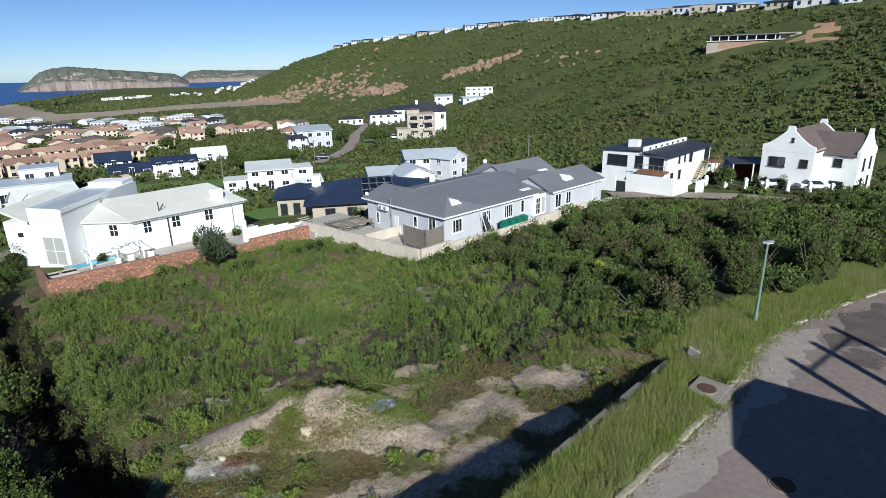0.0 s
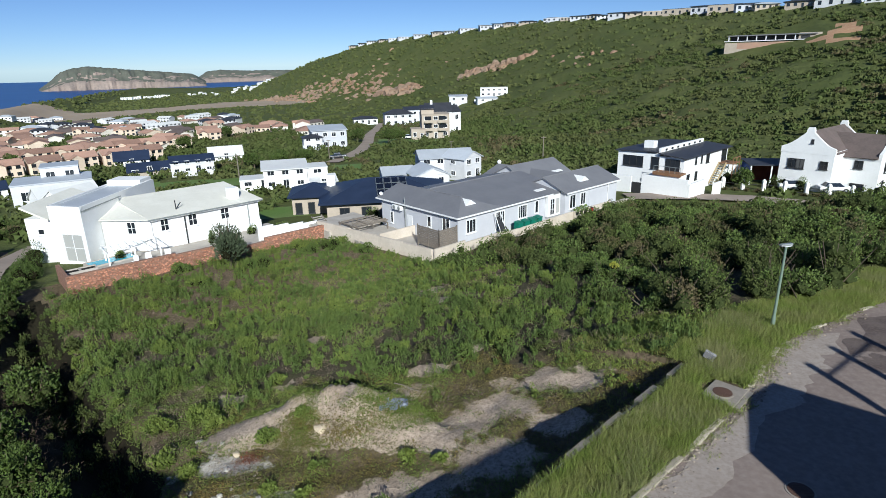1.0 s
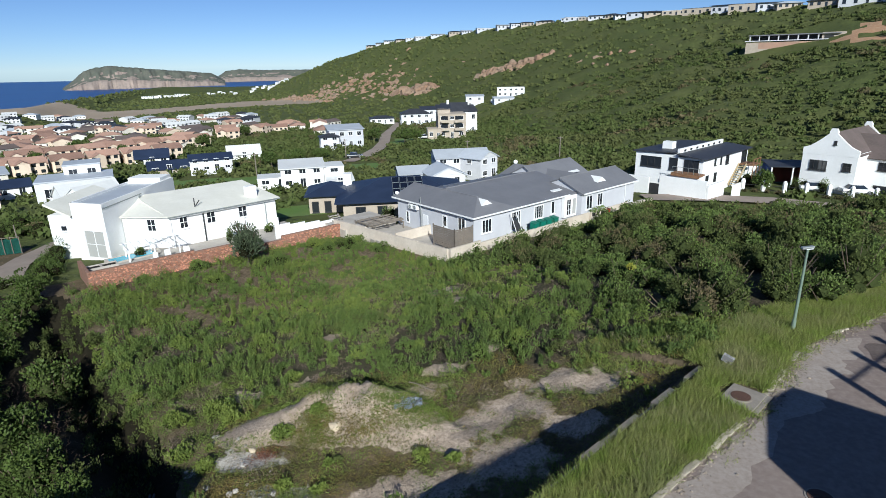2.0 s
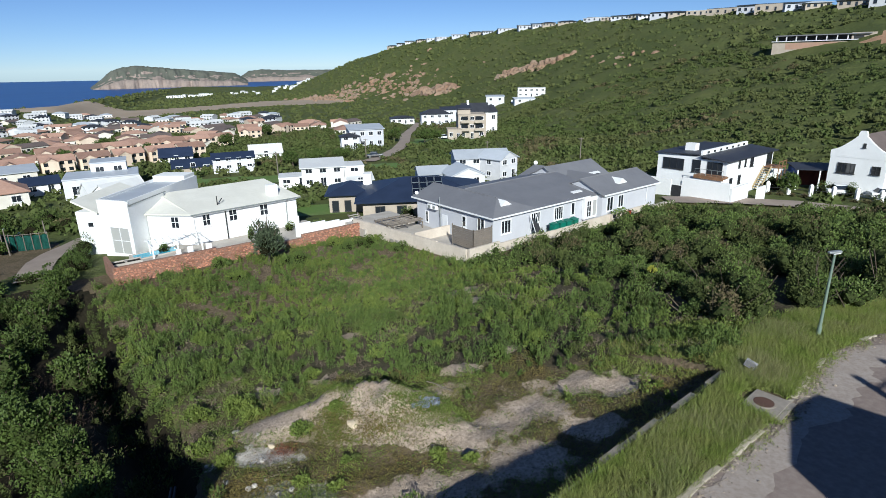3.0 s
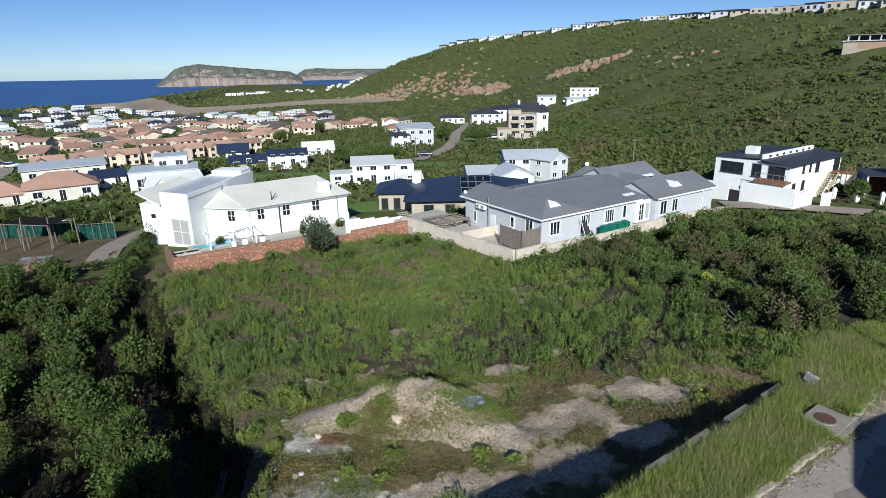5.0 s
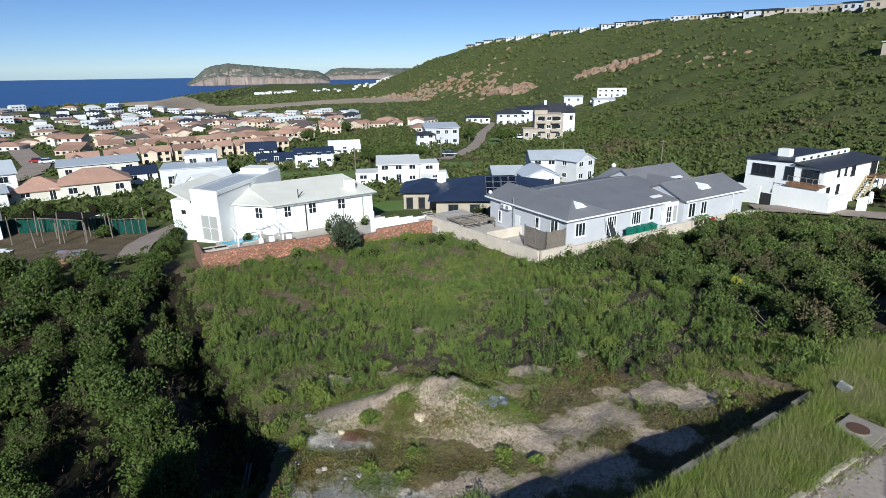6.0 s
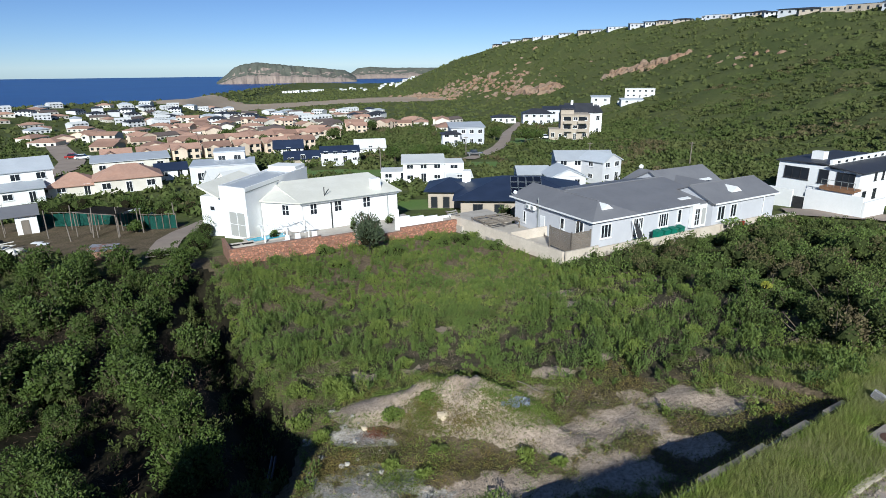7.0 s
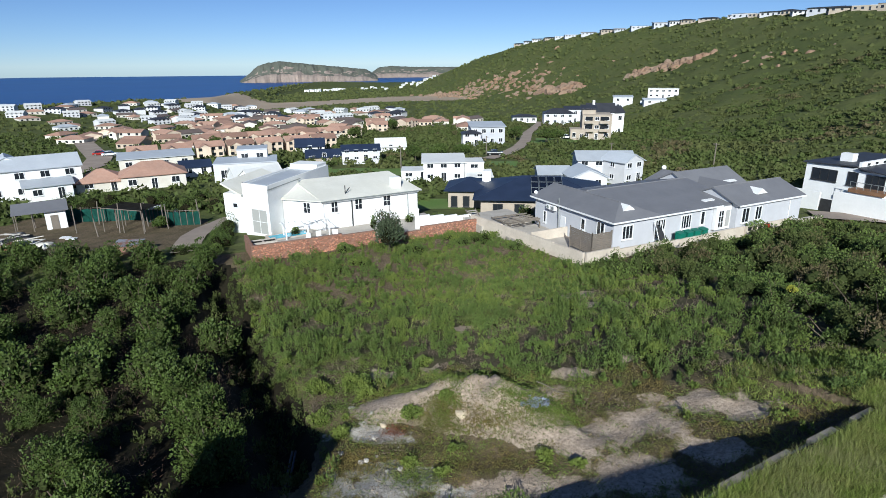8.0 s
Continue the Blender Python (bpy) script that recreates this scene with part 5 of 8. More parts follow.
def headland(name, az0, az1, r, crest, label):
    """A long rocky headland: a heightfield swelling from the sea along a stretch of bearings."""
    cols, rows = 150, 34
    v, mats = [], []
    for i in range(cols):
        u = i / (cols - 1)
        a = radians(az0 + (az1 - az0) * u)
        top = lerp(u, *crest) + 3 * noise.noise((u * 14, 0, r * 0.01)) + 1.5 * noise.noise((u * 45, 1, 0))
        for j in range(rows):
            w = j / (rows - 1)
            cliff = smooth(0.0, 0.22, w) * 0.42 + smooth(0.2, 0.75, w) * 0.58
            d = r + w * 420 + 45 * noise.noise((u * 22, w * 2, 5.0)) + 18 * noise.noise((u * 70, w * 5, 2.0))
            z = -82 + (top + 82) * cliff * (1 + 0.05 * noise.noise((u * 40, w * 9, 0)))
            v.append((d * math.sin(a), d * math.cos(a), z))
    f = []
    for i in range(cols - 1):
        for j in range(rows - 1):
            f.append((i * rows + j, (i + 1) * rows + j, (i + 1) * rows + j + 1, i * rows + j + 1))
            bare = noise.noise((i * 0.09, j * 0.35, 3.0)) + 0.5 * noise.noise((i * 0.3, j * 0.6, 1.0))
            mats.append(1 if j < 6 + 3 * noise.noise((i * 0.07, 0.0, 8.0)) or (j < 17 and bare > j * 0.016 - 0.05) else 0)
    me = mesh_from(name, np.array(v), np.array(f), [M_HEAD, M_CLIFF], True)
    me.polygons.foreach_set("material_index", np.array(mats, dtype=np.int32))
    return tagged(new(name, me), label, "headland", kind="structure")


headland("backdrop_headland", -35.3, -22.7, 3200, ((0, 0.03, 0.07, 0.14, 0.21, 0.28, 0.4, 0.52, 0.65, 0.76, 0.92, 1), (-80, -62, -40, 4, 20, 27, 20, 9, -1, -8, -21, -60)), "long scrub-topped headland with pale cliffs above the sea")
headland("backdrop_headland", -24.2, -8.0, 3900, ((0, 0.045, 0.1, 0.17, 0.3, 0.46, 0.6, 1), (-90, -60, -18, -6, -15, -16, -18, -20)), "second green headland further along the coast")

rr = np.random.default_rng(77)
rock_meshes = []
for k in range(6):
    bm = bmesh.new()
    bmesh.ops.create_icosphere(bm, subdivisions=2, radius=1.0)
    for v in bm.verts:
        n = noise.fractal(v.co * 1.3 + Vector((k * 7.0, 0, 0)), 1.0, 2.0, 3)
        v.co *= 1.0 + 0.38 * n
        v.co.z = round(v.co.z * 3) / 3 * 0.7 + v.co.z * 0.3
    me = bpy.data.meshes.new("rock")
    bm.to_mesh(me)
    bm.free()
    me.materials.append(M_ROCK)
    rock_meshes.append(me)


def outcrop(x0, y0, x1, y1, count, size, spread, label):
    """A broken band of rock faces along a line on the hillside."""
    t = thing("rock_outcrop", pose((x0 + x1) / 2, (y0 + y1) / 2, ground_z((x0 + x1) / 2, (y0 + y1) / 2)), label, "rocks", "rock faces of the hillside")
    inv = t.matrix_world.inverted()
    for k in range(count):
        u = rr.random()
        x, y = x0 + (x1 - x0) * u + rr.normal() * spread, y0 + (y1 - y0) * u + rr.normal() * spread
        s = size * rr.uniform(0.4, 1.3)
        shared("rock", rock_meshes[int(rr.integers(6))], t, inv @ pose(x, y, ground_z(x, y) - 0.35 * s, rr.uniform(-15, 15), rr.uniform(-15, 15), rr.uniform(0, 360)) @ Matrix.Diagonal((s * 1.5, s * 1.0, s * rr.uniform(0.7, 1.4), 1)))


outcrop(-76, 590, -34, 540, 90, 4.0, 4.0, "reddish bare rock face low on the hill")
outcrop(8, 505, 58, 455, 100, 2.9, 4.5, "reddish rock band climbing the hillside")
outcrop(-140, 720, -60, 600, 130, 2.2, 18.0, "pale broken crags along the hill's flank")
outcrop(-230, 800, -140, 715, 200, 2.7, 20.0, "pale broken crags above the river flats")
outcrop(-250, 770, -225, 800, 60, 3.2, 10.0, "reddish cliff foot where the hill meets the flats")
outcrop(95, 345, 60, 420, 16, 1.6, 6.0, "scattered pale stones high on the slope")


# ---------------------------------------------------------------- far streets
STREETS = [
    ([(-30.5, 140.0), (-28.4, 152.0), (-27.6, 170.0), (-29.0, 192.0), (-33.0, 225.0), (-35.5, 275.0), (-37.0, 300.0)], 3.8, "pale winding lane between the valley houses"),
    ([(-120, 100), (-127.0, 114.0), (-140, 128), (-165, 148), (-192, 170), (-215, 200)], 6.5, "grey street curving down to the town"),
    ([(24, 79.5), (33, 79.2), (41, 77.5), (50, 72.0), (60, 66), (74, 60)], 4.6, "narrow street in front of the white pillars"),
    ([(-43.5, 47.5), (-46, 51), (-48.5, 55), (-50.0, 59), (-51, 66)], 3.0, "sandy grey driveway beside the garden"),
    ([(-140, 225), (-110, 240), (-80, 262), (-60, 300)], 6.0, "town street between terracotta houses"),
]


def near_road(x, y):
    for pts, w, _ in STREETS:
        for (ax, ay), (bx, by) in zip(pts, pts[1:]):
            d2 = (bx - ax) ** 2 + (by - ay) ** 2
            u = max(0.0, min(1.0, ((x - ax) * (bx - ax) + (y - ay) * (by - ay)) / d2))
            if math.hypot(x - ax - u * (bx - ax), y - ay - u * (by - ay)) < w * 0.5 + 1.6:
                return True
    return False


M_STREET = material("pale_street", (0.36, 0.295, 0.245), (0.3, 0.245, 0.205), (0.4, 0.34, 0.29), scale=0.2, rough=0.95, spec=0.1)
for pts, w, label in STREETS:
    bm = bmesh.new()
    last = None
    for (ax, ay), (bx, by) in zip(pts, pts[1:]):
        steps = max(2, int(math.hypot(bx - ax, by - ay) / 3))
        for i in range(steps + 1):
            u = i / steps
            x, y = ax + (bx - ax) * u, ay + (by - ay) * u
            d = Vector((bx - ax, by - ay)).normalized()
            row = []
            for k in (-0.5, -0.25, 0, 0.25, 0.5):
                px, py = x - d.y * w * k, y + d.x * w * k
                row.append(bm.verts.new((px, py, ground_z(px, py) + 0.3)))
            if last:
                for k in range(4):
                    bm.faces.new((last[k], last[k + 1], row[k + 1], row[k]))
            last = row
    bmesh.ops.recalc_face_normals(bm, faces=bm.faces[:])
    tagged(part("street", bm, M_STREET), label, "road", kind="structure")

# ---------------------------------------------------------------- street, kerb and verge
KERB = [(-9.0, 0.2), (-2.0, 6.8), (4.97, 13.4), (9.12, 17.25), (11.6, 19.9), (14.35, 22.83), (18.5, 25.4), (23.34, 27.9), (31.0, 31.4), (45.0, 37.0), (70.0, 46.0)]


def kerb_at(k):
    """A point on the kerb's smooth plan line, and its direction; k counts the line's corners."""
    i = min(int(k), len(KERB) - 2)
    u = k - i
    p0, p1, p2, p3 = (Vector(KERB[max(0, min(len(KERB) - 1, i + j))]) for j in (-1, 0, 1, 2))
    at = 0.5 * (2 * p1 + (p2 - p0) * u + (2 * p0 - 5 * p1 + 4 * p2 - p3) * u * u + (3 * p1 - p0 - 3 * p2 + p3) * u**3)
    way = 0.5 * ((p2 - p0) + 2 * (2 * p0 - 5 * p1 + 4 * p2 - p3) * u + 3 * (3 * p1 - p0 - 3 * p2 + p3) * u * u)
    return at, way.normalized()


bm = bmesh.new()
rows = []
for i in range(161):
    at, way = kerb_at(i / 16)
    side = Vector((way.y, -way.x))
    rows.append([bm.verts.new((*(at + side * w), 0.035 + 0.03 * math.sin(w * 0.5) + 0.012 * noise.noise((at.x * 0.8, w, 0)))) for w in (0.0, 0.7, 1.4, 2.1, 2.8, 3.5, 4.2, 4.9, 5.6, 6.4)])
for a, b in zip(rows, rows[1:]):
    for j in range(len(a) - 1):
        bm.faces.new((a[j], a[j + 1], b[j + 1], b[j]))
bmesh.ops.recalc_face_normals(bm, faces=bm.faces[:])
road = tagged(part("road", bm, M_ROAD), "worn patched asphalt street with pale dusty edges", "road", kind="structure")

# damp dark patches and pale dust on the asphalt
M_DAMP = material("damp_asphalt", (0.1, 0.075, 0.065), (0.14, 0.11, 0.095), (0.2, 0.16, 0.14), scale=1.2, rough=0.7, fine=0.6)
M_DUST = material("road_dust", (0.42, 0.365, 0.32), (0.33, 0.275, 0.235), (0.25, 0.2, 0.165), scale=0.9, rough=0.95, fine=0.7, spots=1.5)


def road_patch(name, k0, k1, w0, w1, mat, lift, seed, ragged=0.5):
    """A thin ragged-edged layer on the roadway between two places along the kerb."""
    bm = bmesh.new()
    sides = []
    for i in range(61):
        u = i / 60
        at, way = kerb_at(k0 + (k1 - k0) * u)
        side = Vector((way.y, -way.x))
        ends = min(1.0, 6 * u * (1 - u))
        mid, half = (w0 + w1) / 2, (w1 - w0) / 2 * ends
        a = mid - half * (1 + ragged * noise.fractal((u * 9, seed, 0), 1.0, 2.0, 4))
        b = mid + half * (1 + ragged * noise.fractal((u * 9, seed, 7), 1.0, 2.0, 4))
        row = []
        for j in range(6):
            w = max(0.03, a + (b - a) * j / 5)
            row.append(bm.verts.new((*(at + side * w), 0.035 + 0.03 * math.sin(w * 0.5) + 0.012 * noise.noise((at.x * 0.8, w, 0)) + lift)))
        sides.append(row)
    for p, q in zip(sides, sides[1:]):
        for j in range(5):
            bm.faces.new((p[j], p[j + 1], q[j + 1], q[j]))
    bmesh.ops.recalc_face_normals(bm, faces=bm.faces[:])
    part(name, bm, mat, road)


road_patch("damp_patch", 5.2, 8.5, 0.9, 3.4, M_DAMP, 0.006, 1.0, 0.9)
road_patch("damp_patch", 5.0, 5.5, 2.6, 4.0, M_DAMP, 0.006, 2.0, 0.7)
road_patch("dust_strip", 3.2, 5.6, 0.05, 1.7, M_DUST, 0.008, 3.0, 0.8)
road_patch("dust_strip", 0.6, 3.5, 0.2, 1.3, M_DUST, 0.01, 5.0, 0.8)

# kerb stones: broken, sunken lengths of concrete
kerb = tagged(new("kerb"), "low broken concrete kerb half buried in grass", "kerb", kind="structure")
rk = np.random.default_rng(2)
stone = bpy.data.meshes.new("kerb_stone")
bm = a_box(-0.48, 0.48, -0.11, 0.11, -0.2, 0.1, bevel=0.04)
bm.to_mesh(stone)
bm.free()
stone.materials.append(material("kerb_concrete", (0.5, 0.44, 0.35), (0.4, 0.35, 0.28), (0.27, 0.23, 0.18), scale=1.4, bump=0.03, bump_scale=9, per_object=0.2))
k = 0.9
while k < 9.5:
    at, way = kerb_at(k)
    step = (kerb_at(k + 0.01)[0] - at).length * 100
    if not (3.15 < k < 3.5) and rk.random() > (0.3 if k < 5 else 0.5):
        shared("kerb_stone", stone, kerb, pose(at.x, at.y, -0.005 + rk.uniform(-0.06, 0.03), rk.uniform(-6, 6), rk.uniform(-2, 2), math.degrees(math.atan2(way.y, way.x)) + rk.uniform(-4, 4)))
    k += 1.0 / step

# storm-drain slab with its iron cover, and a cover in the roadway
slab_thing = thing("drain_slab", facing(10.05, 18.75, 0.0, 44), "pale concrete storm-drain slab with a rusty round cover", "drain")
part("slab", a_box(-0.85, 0.6, -0.45, 0.75, -0.25, 0.12, bevel=0.03), M_CONCRETE, slab_thing)
part("front_lip", a_box(-0.85, 0.6, -0.62, -0.45, -0.25, 0.1, bevel=0.02), M_CONCRETE, slab_thing)
part("inlet", a_box(-0.75, 0.5, -0.64, -0.615, -0.12, 0.05), M_BLACK, slab_thing)
M_IRON = material("rusty_iron", (0.13, 0.075, 0.055), (0.1, 0.06, 0.045), (0.17, 0.1, 0.07), scale=3, rough=0.8, metal=0.2)


def iron_cover(parent, x, y, z):
    part("cover_ring", a_rod((x, y, z), (x, y, z + 0.02), 0.4, sides=28), M_CONCRETE, parent)
    c = part("cover", a_rod((x, y, z + 0.015), (x, y, z + 0.035), 0.34, sides=28), M_IRON, parent, "rusty iron cover")
    for j in range(5):
        part("cover_rib", a_box(x - 0.25, x + 0.25, y - 0.22 + j * 0.11 - 0.015, y - 0.22 + j * 0.11 + 0.015, z + 0.035, z + 0.043), M_IRON, c)


iron_cover(slab_thing, -0.2, 0.2, 0.12)
cover = thing("manhole_cover", pose(9.75, 13.66, 0.06), "rusty round iron cover set in the street", "manhole")
iron_cover(cover, 0, 0, 0)

# retaining edge of the plot: leaning concrete slabs with gaps of grass between
edge = tagged(new("retaining_wall"), "rough concrete retaining edge along the sunken plot", "wall", kind="structure")
edge.matrix_world = facing(VERGE_AT[0], VERGE_AT[1], 0, math.degrees(math.atan2(VERGE_DIR[0], VERGE_DIR[1])))
s = -9.0
while s < 10.2:
    w = rk.uniform(0.9, 1.5)
    gap = rk.random() < 0.55
    part("wall_slab", a_box(s, s + w - 0.03, -0.06 + rk.uniform(-0.03, 0.03), 0.17, -2.6, (-0.18 if gap else 0.06) + rk.uniform(-0.03, 0.05), bevel=0.02, m=pose(0, 0, 0, rk.uniform(-1, 1), rk.uniform(-0.8, 0.8), 0)), M_CONCRETE, edge)
    s += w

# ---------------------------------------------------------------- street lamp
lamp = thing("street_lamp", pose(14.57, 24.43, 0.0), "slim green-grey street lamp with a flat blue-grey head", "street lamp")
M_POLE = material("painted_pole", (0.2, 0.27, 0.21), (0.17, 0.23, 0.18), (0.26, 0.3, 0.25), scale=3.0, rough=0.5, metal=0.2)
part("pole", a_rod((0, 0, -0.3), (0.02, 0.01, 3.95), 0.075, 0.05, 12), M_POLE, lamp)
part("base_collar", a_rod((0, 0, -0.1), (0, 0, 0.55), 0.1, 0.09, 12), M_POLE, lamp)
head = part("lamp_head", a_box(-0.08, 0.5, -0.09, 0.09, 3.94, 4.05, bevel=0.04, m=pose(0, 0, 0, 0, -3, 10)), M_METAL, lamp, "flat blue-grey lamp head")
part("diffuser", a_box(0.12, 0.46, -0.07, 0.07, 3.905, 3.94, bevel=0.01, m=pose(0, 0, 0, 0, -3, 10)), M_FRAME, head)

# ---------------------------------------------------------------- loose things on the plot
board = thing("sign_board", pose(10.2, 21.1, 0.2, -38, 26, -22) @ Matrix.Scale(0.55, 4), "tilted black and white estate board half fallen in the grass", "sign")
part("panel", a_box(-0.42, 0.42, -0.03, 0.03, 0.0, 0.62, bevel=0.008), M_ROOF_GREY, board)
part("dark_band", a_box(-0.4, 0.4, -0.036, -0.028, 0.03, 0.46), M_DARK, board)
for j in range(3):
    part("letter_bar", a_box(-0.3, 0.3 - j * 0.1, -0.037, -0.029, 0.48 + j * 0.045, 0.505 + j * 0.045), M_DARK, board)
part("stake", a_rod((0, 0.05, -0.5), (0, 0.05, 0.6), 0.025, sides=6), M_WOOD, board)

M_PALESTONE = material("pale_stone", (0.62, 0.52, 0.38), (0.55, 0.45, 0.32), (0.45, 0.37, 0.27), scale=2.0, bump=0.02, bump_scale=8)
rb = np.random.default_rng(9)


def boulder(x, y, size, label, mat, lift=0.3):
    t = thing("boulder", pose(x, y, ground_z(x, y) + size * lift, 0, 0, rb.uniform(0, 360)), label, "stone", "loose stones")
    bm = bmesh.new()
    bmesh.ops.create_icosphere(bm, subdivisions=2, radius=size)
    for v in bm.verts:
        v.co *= 1 + 0.35 * noise.fractal(v.co / size * 1.1 + Vector((x, y, 0)), 1.0, 2.0, 3)
        v.co.z *= 0.62
    part("stone", bm, mat, t)


boulder(-6.2, 21.7, 0.27, "pale flat-faced limestone block on the sandy soil", M_PALESTONE)
boulder(-9.9, 21.2, 0.16, "small pale stone at the mound's foot", M_PALESTONE)
for k in range(18):
    x, y = -9.4 + rb.normal() * 1.9, 19.3 + rb.normal() * 1.4
    boulder(x, y, rb.uniform(0.05, 0.15), "small grey stone in the tipped rubble", M_GRAVEL)

# pebbles and clods over the bare soil and the tipped rubble
v, f = [], []
oct_v = np.array([(1, 0, 0), (-1, 0, 0), (0, 1, 0), (0, -1, 0), (0, 0, 0.7), (0, 0, -0.7)], float)
oct_f = np.array([(0, 2, 4), (2, 1, 4), (1, 3, 4), (3, 0, 4), (2, 0, 5), (1, 2, 5), (3, 1, 5), (0, 3, 5)])
for x, y in zip(rb.uniform(-13, 7, 16000), rb.uniform(14.5, 26.5, 16000)):
    stony, sandy = spot(x, y, GRAVEL), max(spot(x, y, BARE), mound_at(x, y) - 0.4)
    if verge_coords(x, y)[1] < 0.4 or max(stony, sandy) <= 0 or rb.random() < 0.5:
        continue
    size = 0.016 + 0.05 * rb.random() ** 5 + (0.02 * rb.random() if stony > 0 else 0)
    f.append(oct_f + 6 * len(v))
    v.append(oct_v * rb.uniform(0.6, 1.3, (6, 3)) * size + np.array([x, y, ground_z(x, y) + 0.14 * noise.fractal((x * 0.7, y * 0.7, 0.0), 1.0, 2.0, 3) + size * 0.2]))
for i in range(2600):
    at, way = kerb_at(rb.uniform(0.6, 6.2))
    w = abs(rb.normal()) * 0.28 + 0.08
    x, y = at.x + way.y * w, at.y - way.x * w
    size = 0.014 + 0.05 * rb.random() ** 4
    f.append(oct_f + 6 * len(v))
    v.append(oct_v * rb.uniform(0.6, 1.3, (6, 3)) * size + np.array([x, y, 0.05 + 0.03 * math.sin(w * 0.5) + size * 0.2]))
M_PEBBLE = material("pebbles", (0.3, 0.25, 0.2), (0.22, 0.175, 0.13), (0.36, 0.31, 0.26), scale=2.0, per_island=0.4)
tagged(new("pebbles", mesh_from("pebbles", np.concatenate(v), np.concatenate(f), M_PEBBLE)), "pale pebbles and clods strewn over the bare soil", "pebbles", kind="stuff")

# crumpled blue-grey plastic sheet
M_SHEET = material("blue_grey_plastic", (0.24, 0.28, 0.38), (0.4, 0.42, 0.48), (0.12, 0.14, 0.21), scale=3.0, rough=0.35, fine=0.4)
rag = thing("plastic_sheet", pose(-2.95, 21.9, ground_z(-2.95, 21.9) + 0.05, 8, 0, 8) @ Matrix.Scale(0.9, 4), "crumpled blue-grey plastic sheet lying on the soil", "plastic sheet")
bm = bmesh.new()
grid = [[bm.verts.new((-0.75 + i * 0.1, -0.42 + j * 0.1, 0.04 + 0.24 * abs(noise.fractal((i * 0.45, j * 0.45, 4.0), 1.0, 2.0, 3)))) for j in range(9)] for i in range(16)]
for i in range(15):
    for j in range(8):
        if math.hypot((i - 7) / 7.5, (j - 3.5) / 4.2) + 0.7 * noise.noise((i * 0.35, j * 0.45, 9.0)) < 0.95:
            bm.faces.new((grid[i][j], grid[i + 1][j], grid[i + 1][j + 1], grid[i][j + 1]))
bmesh.ops.solidify(bm, geom=bm.faces[:], thickness=0.015)
part("sheet", bm, M_SHEET, rag)
pipes = thing("pipe_bundle", pose(-12.9, 17.6, ground_z(-12.9, 17.6) + 0.12, 0, 0, 112), "two grey pipes lying side by side in the shade", "pipes")
for j in range(2):
    part("pipe", a_rod((-2.2, j * 0.16, 0.04 * j), (2.2, j * 0.16 + 0.08, 0.0), 0.055, sides=10), M_ROOF_CHAR, pipes)
stick = thing("plank", pose(-3.9, 23.2, ground_z(-3.9, 23.2) + 0.12, 0, 4, -8), "short pale timber offcut on the mound", "plank")
part("board", a_box(-0.5, 0.5, -0.05, 0.05, -0.03, 0.03, bevel=0.008), M_WOODPALE, stick)
branch = thing("branch", pose(-1.9, 24.2, ground_z(-1.9, 24.2) + 0.12, 0, 3, -22), "long thin dead branch lying over the mound", "branch")
bm = bmesh.new()
for j in range(6):
    rod(bm, (-1.4 + j * 0.5, 0.06 * math.sin(j * 2), 0.04 * math.cos(j)), (-0.9 + j * 0.5, 0.06 * math.sin(j * 2 + 2), 0.04 * math.cos(j + 1)), 0.028, 0.022, 6)
part("stem", bm, M_WOOD, branch)

# ---------------------------------------------------------------- buildings behind the viewpoint, whose shade falls on the street and plot
b1 = thing("house_across_street", pose(0, 0, 0), "tall rendered house on the near side of the street", "house")
bm = bmesh.new()
prism(bm, [(11.6, 3.85), (13.1, 7.0), (14.5, 7.9), (17.7, 5.2), (24.7, 12), (33, 2), (19, -8)][::-1], -1, 6.12)
bmesh.ops.recalc_face_normals(bm, faces=bm.faces[:])
part("wall", bm, M_PALE, b1)
for x, y in ((17.2, 6.5), (19.0, 7.9), (20.8, 9.3)):
    part("roof_post", a_box(x - 0.14, x + 0.14, y - 0.14, y + 0.14, 5, 7.54), M_PALE, b1)
part("roof_rail", a_rod((17.2, 6.5, 7.06), (20.8, 9.3, 7.06), 0.06), M_PALE, b1)
b2 = thing("house_behind", pose(0, 0, 0), "tall rendered house beside the viewpoint", "house")
part("wall", a_box(-10.9, -6.7, -14, -4.2, -5, 7.9), M_PALE, b2)
gable_roof(b2, -10.9, -6.7, -14, -4.2, 7.9, 0.5, M_ROOF_GREY)


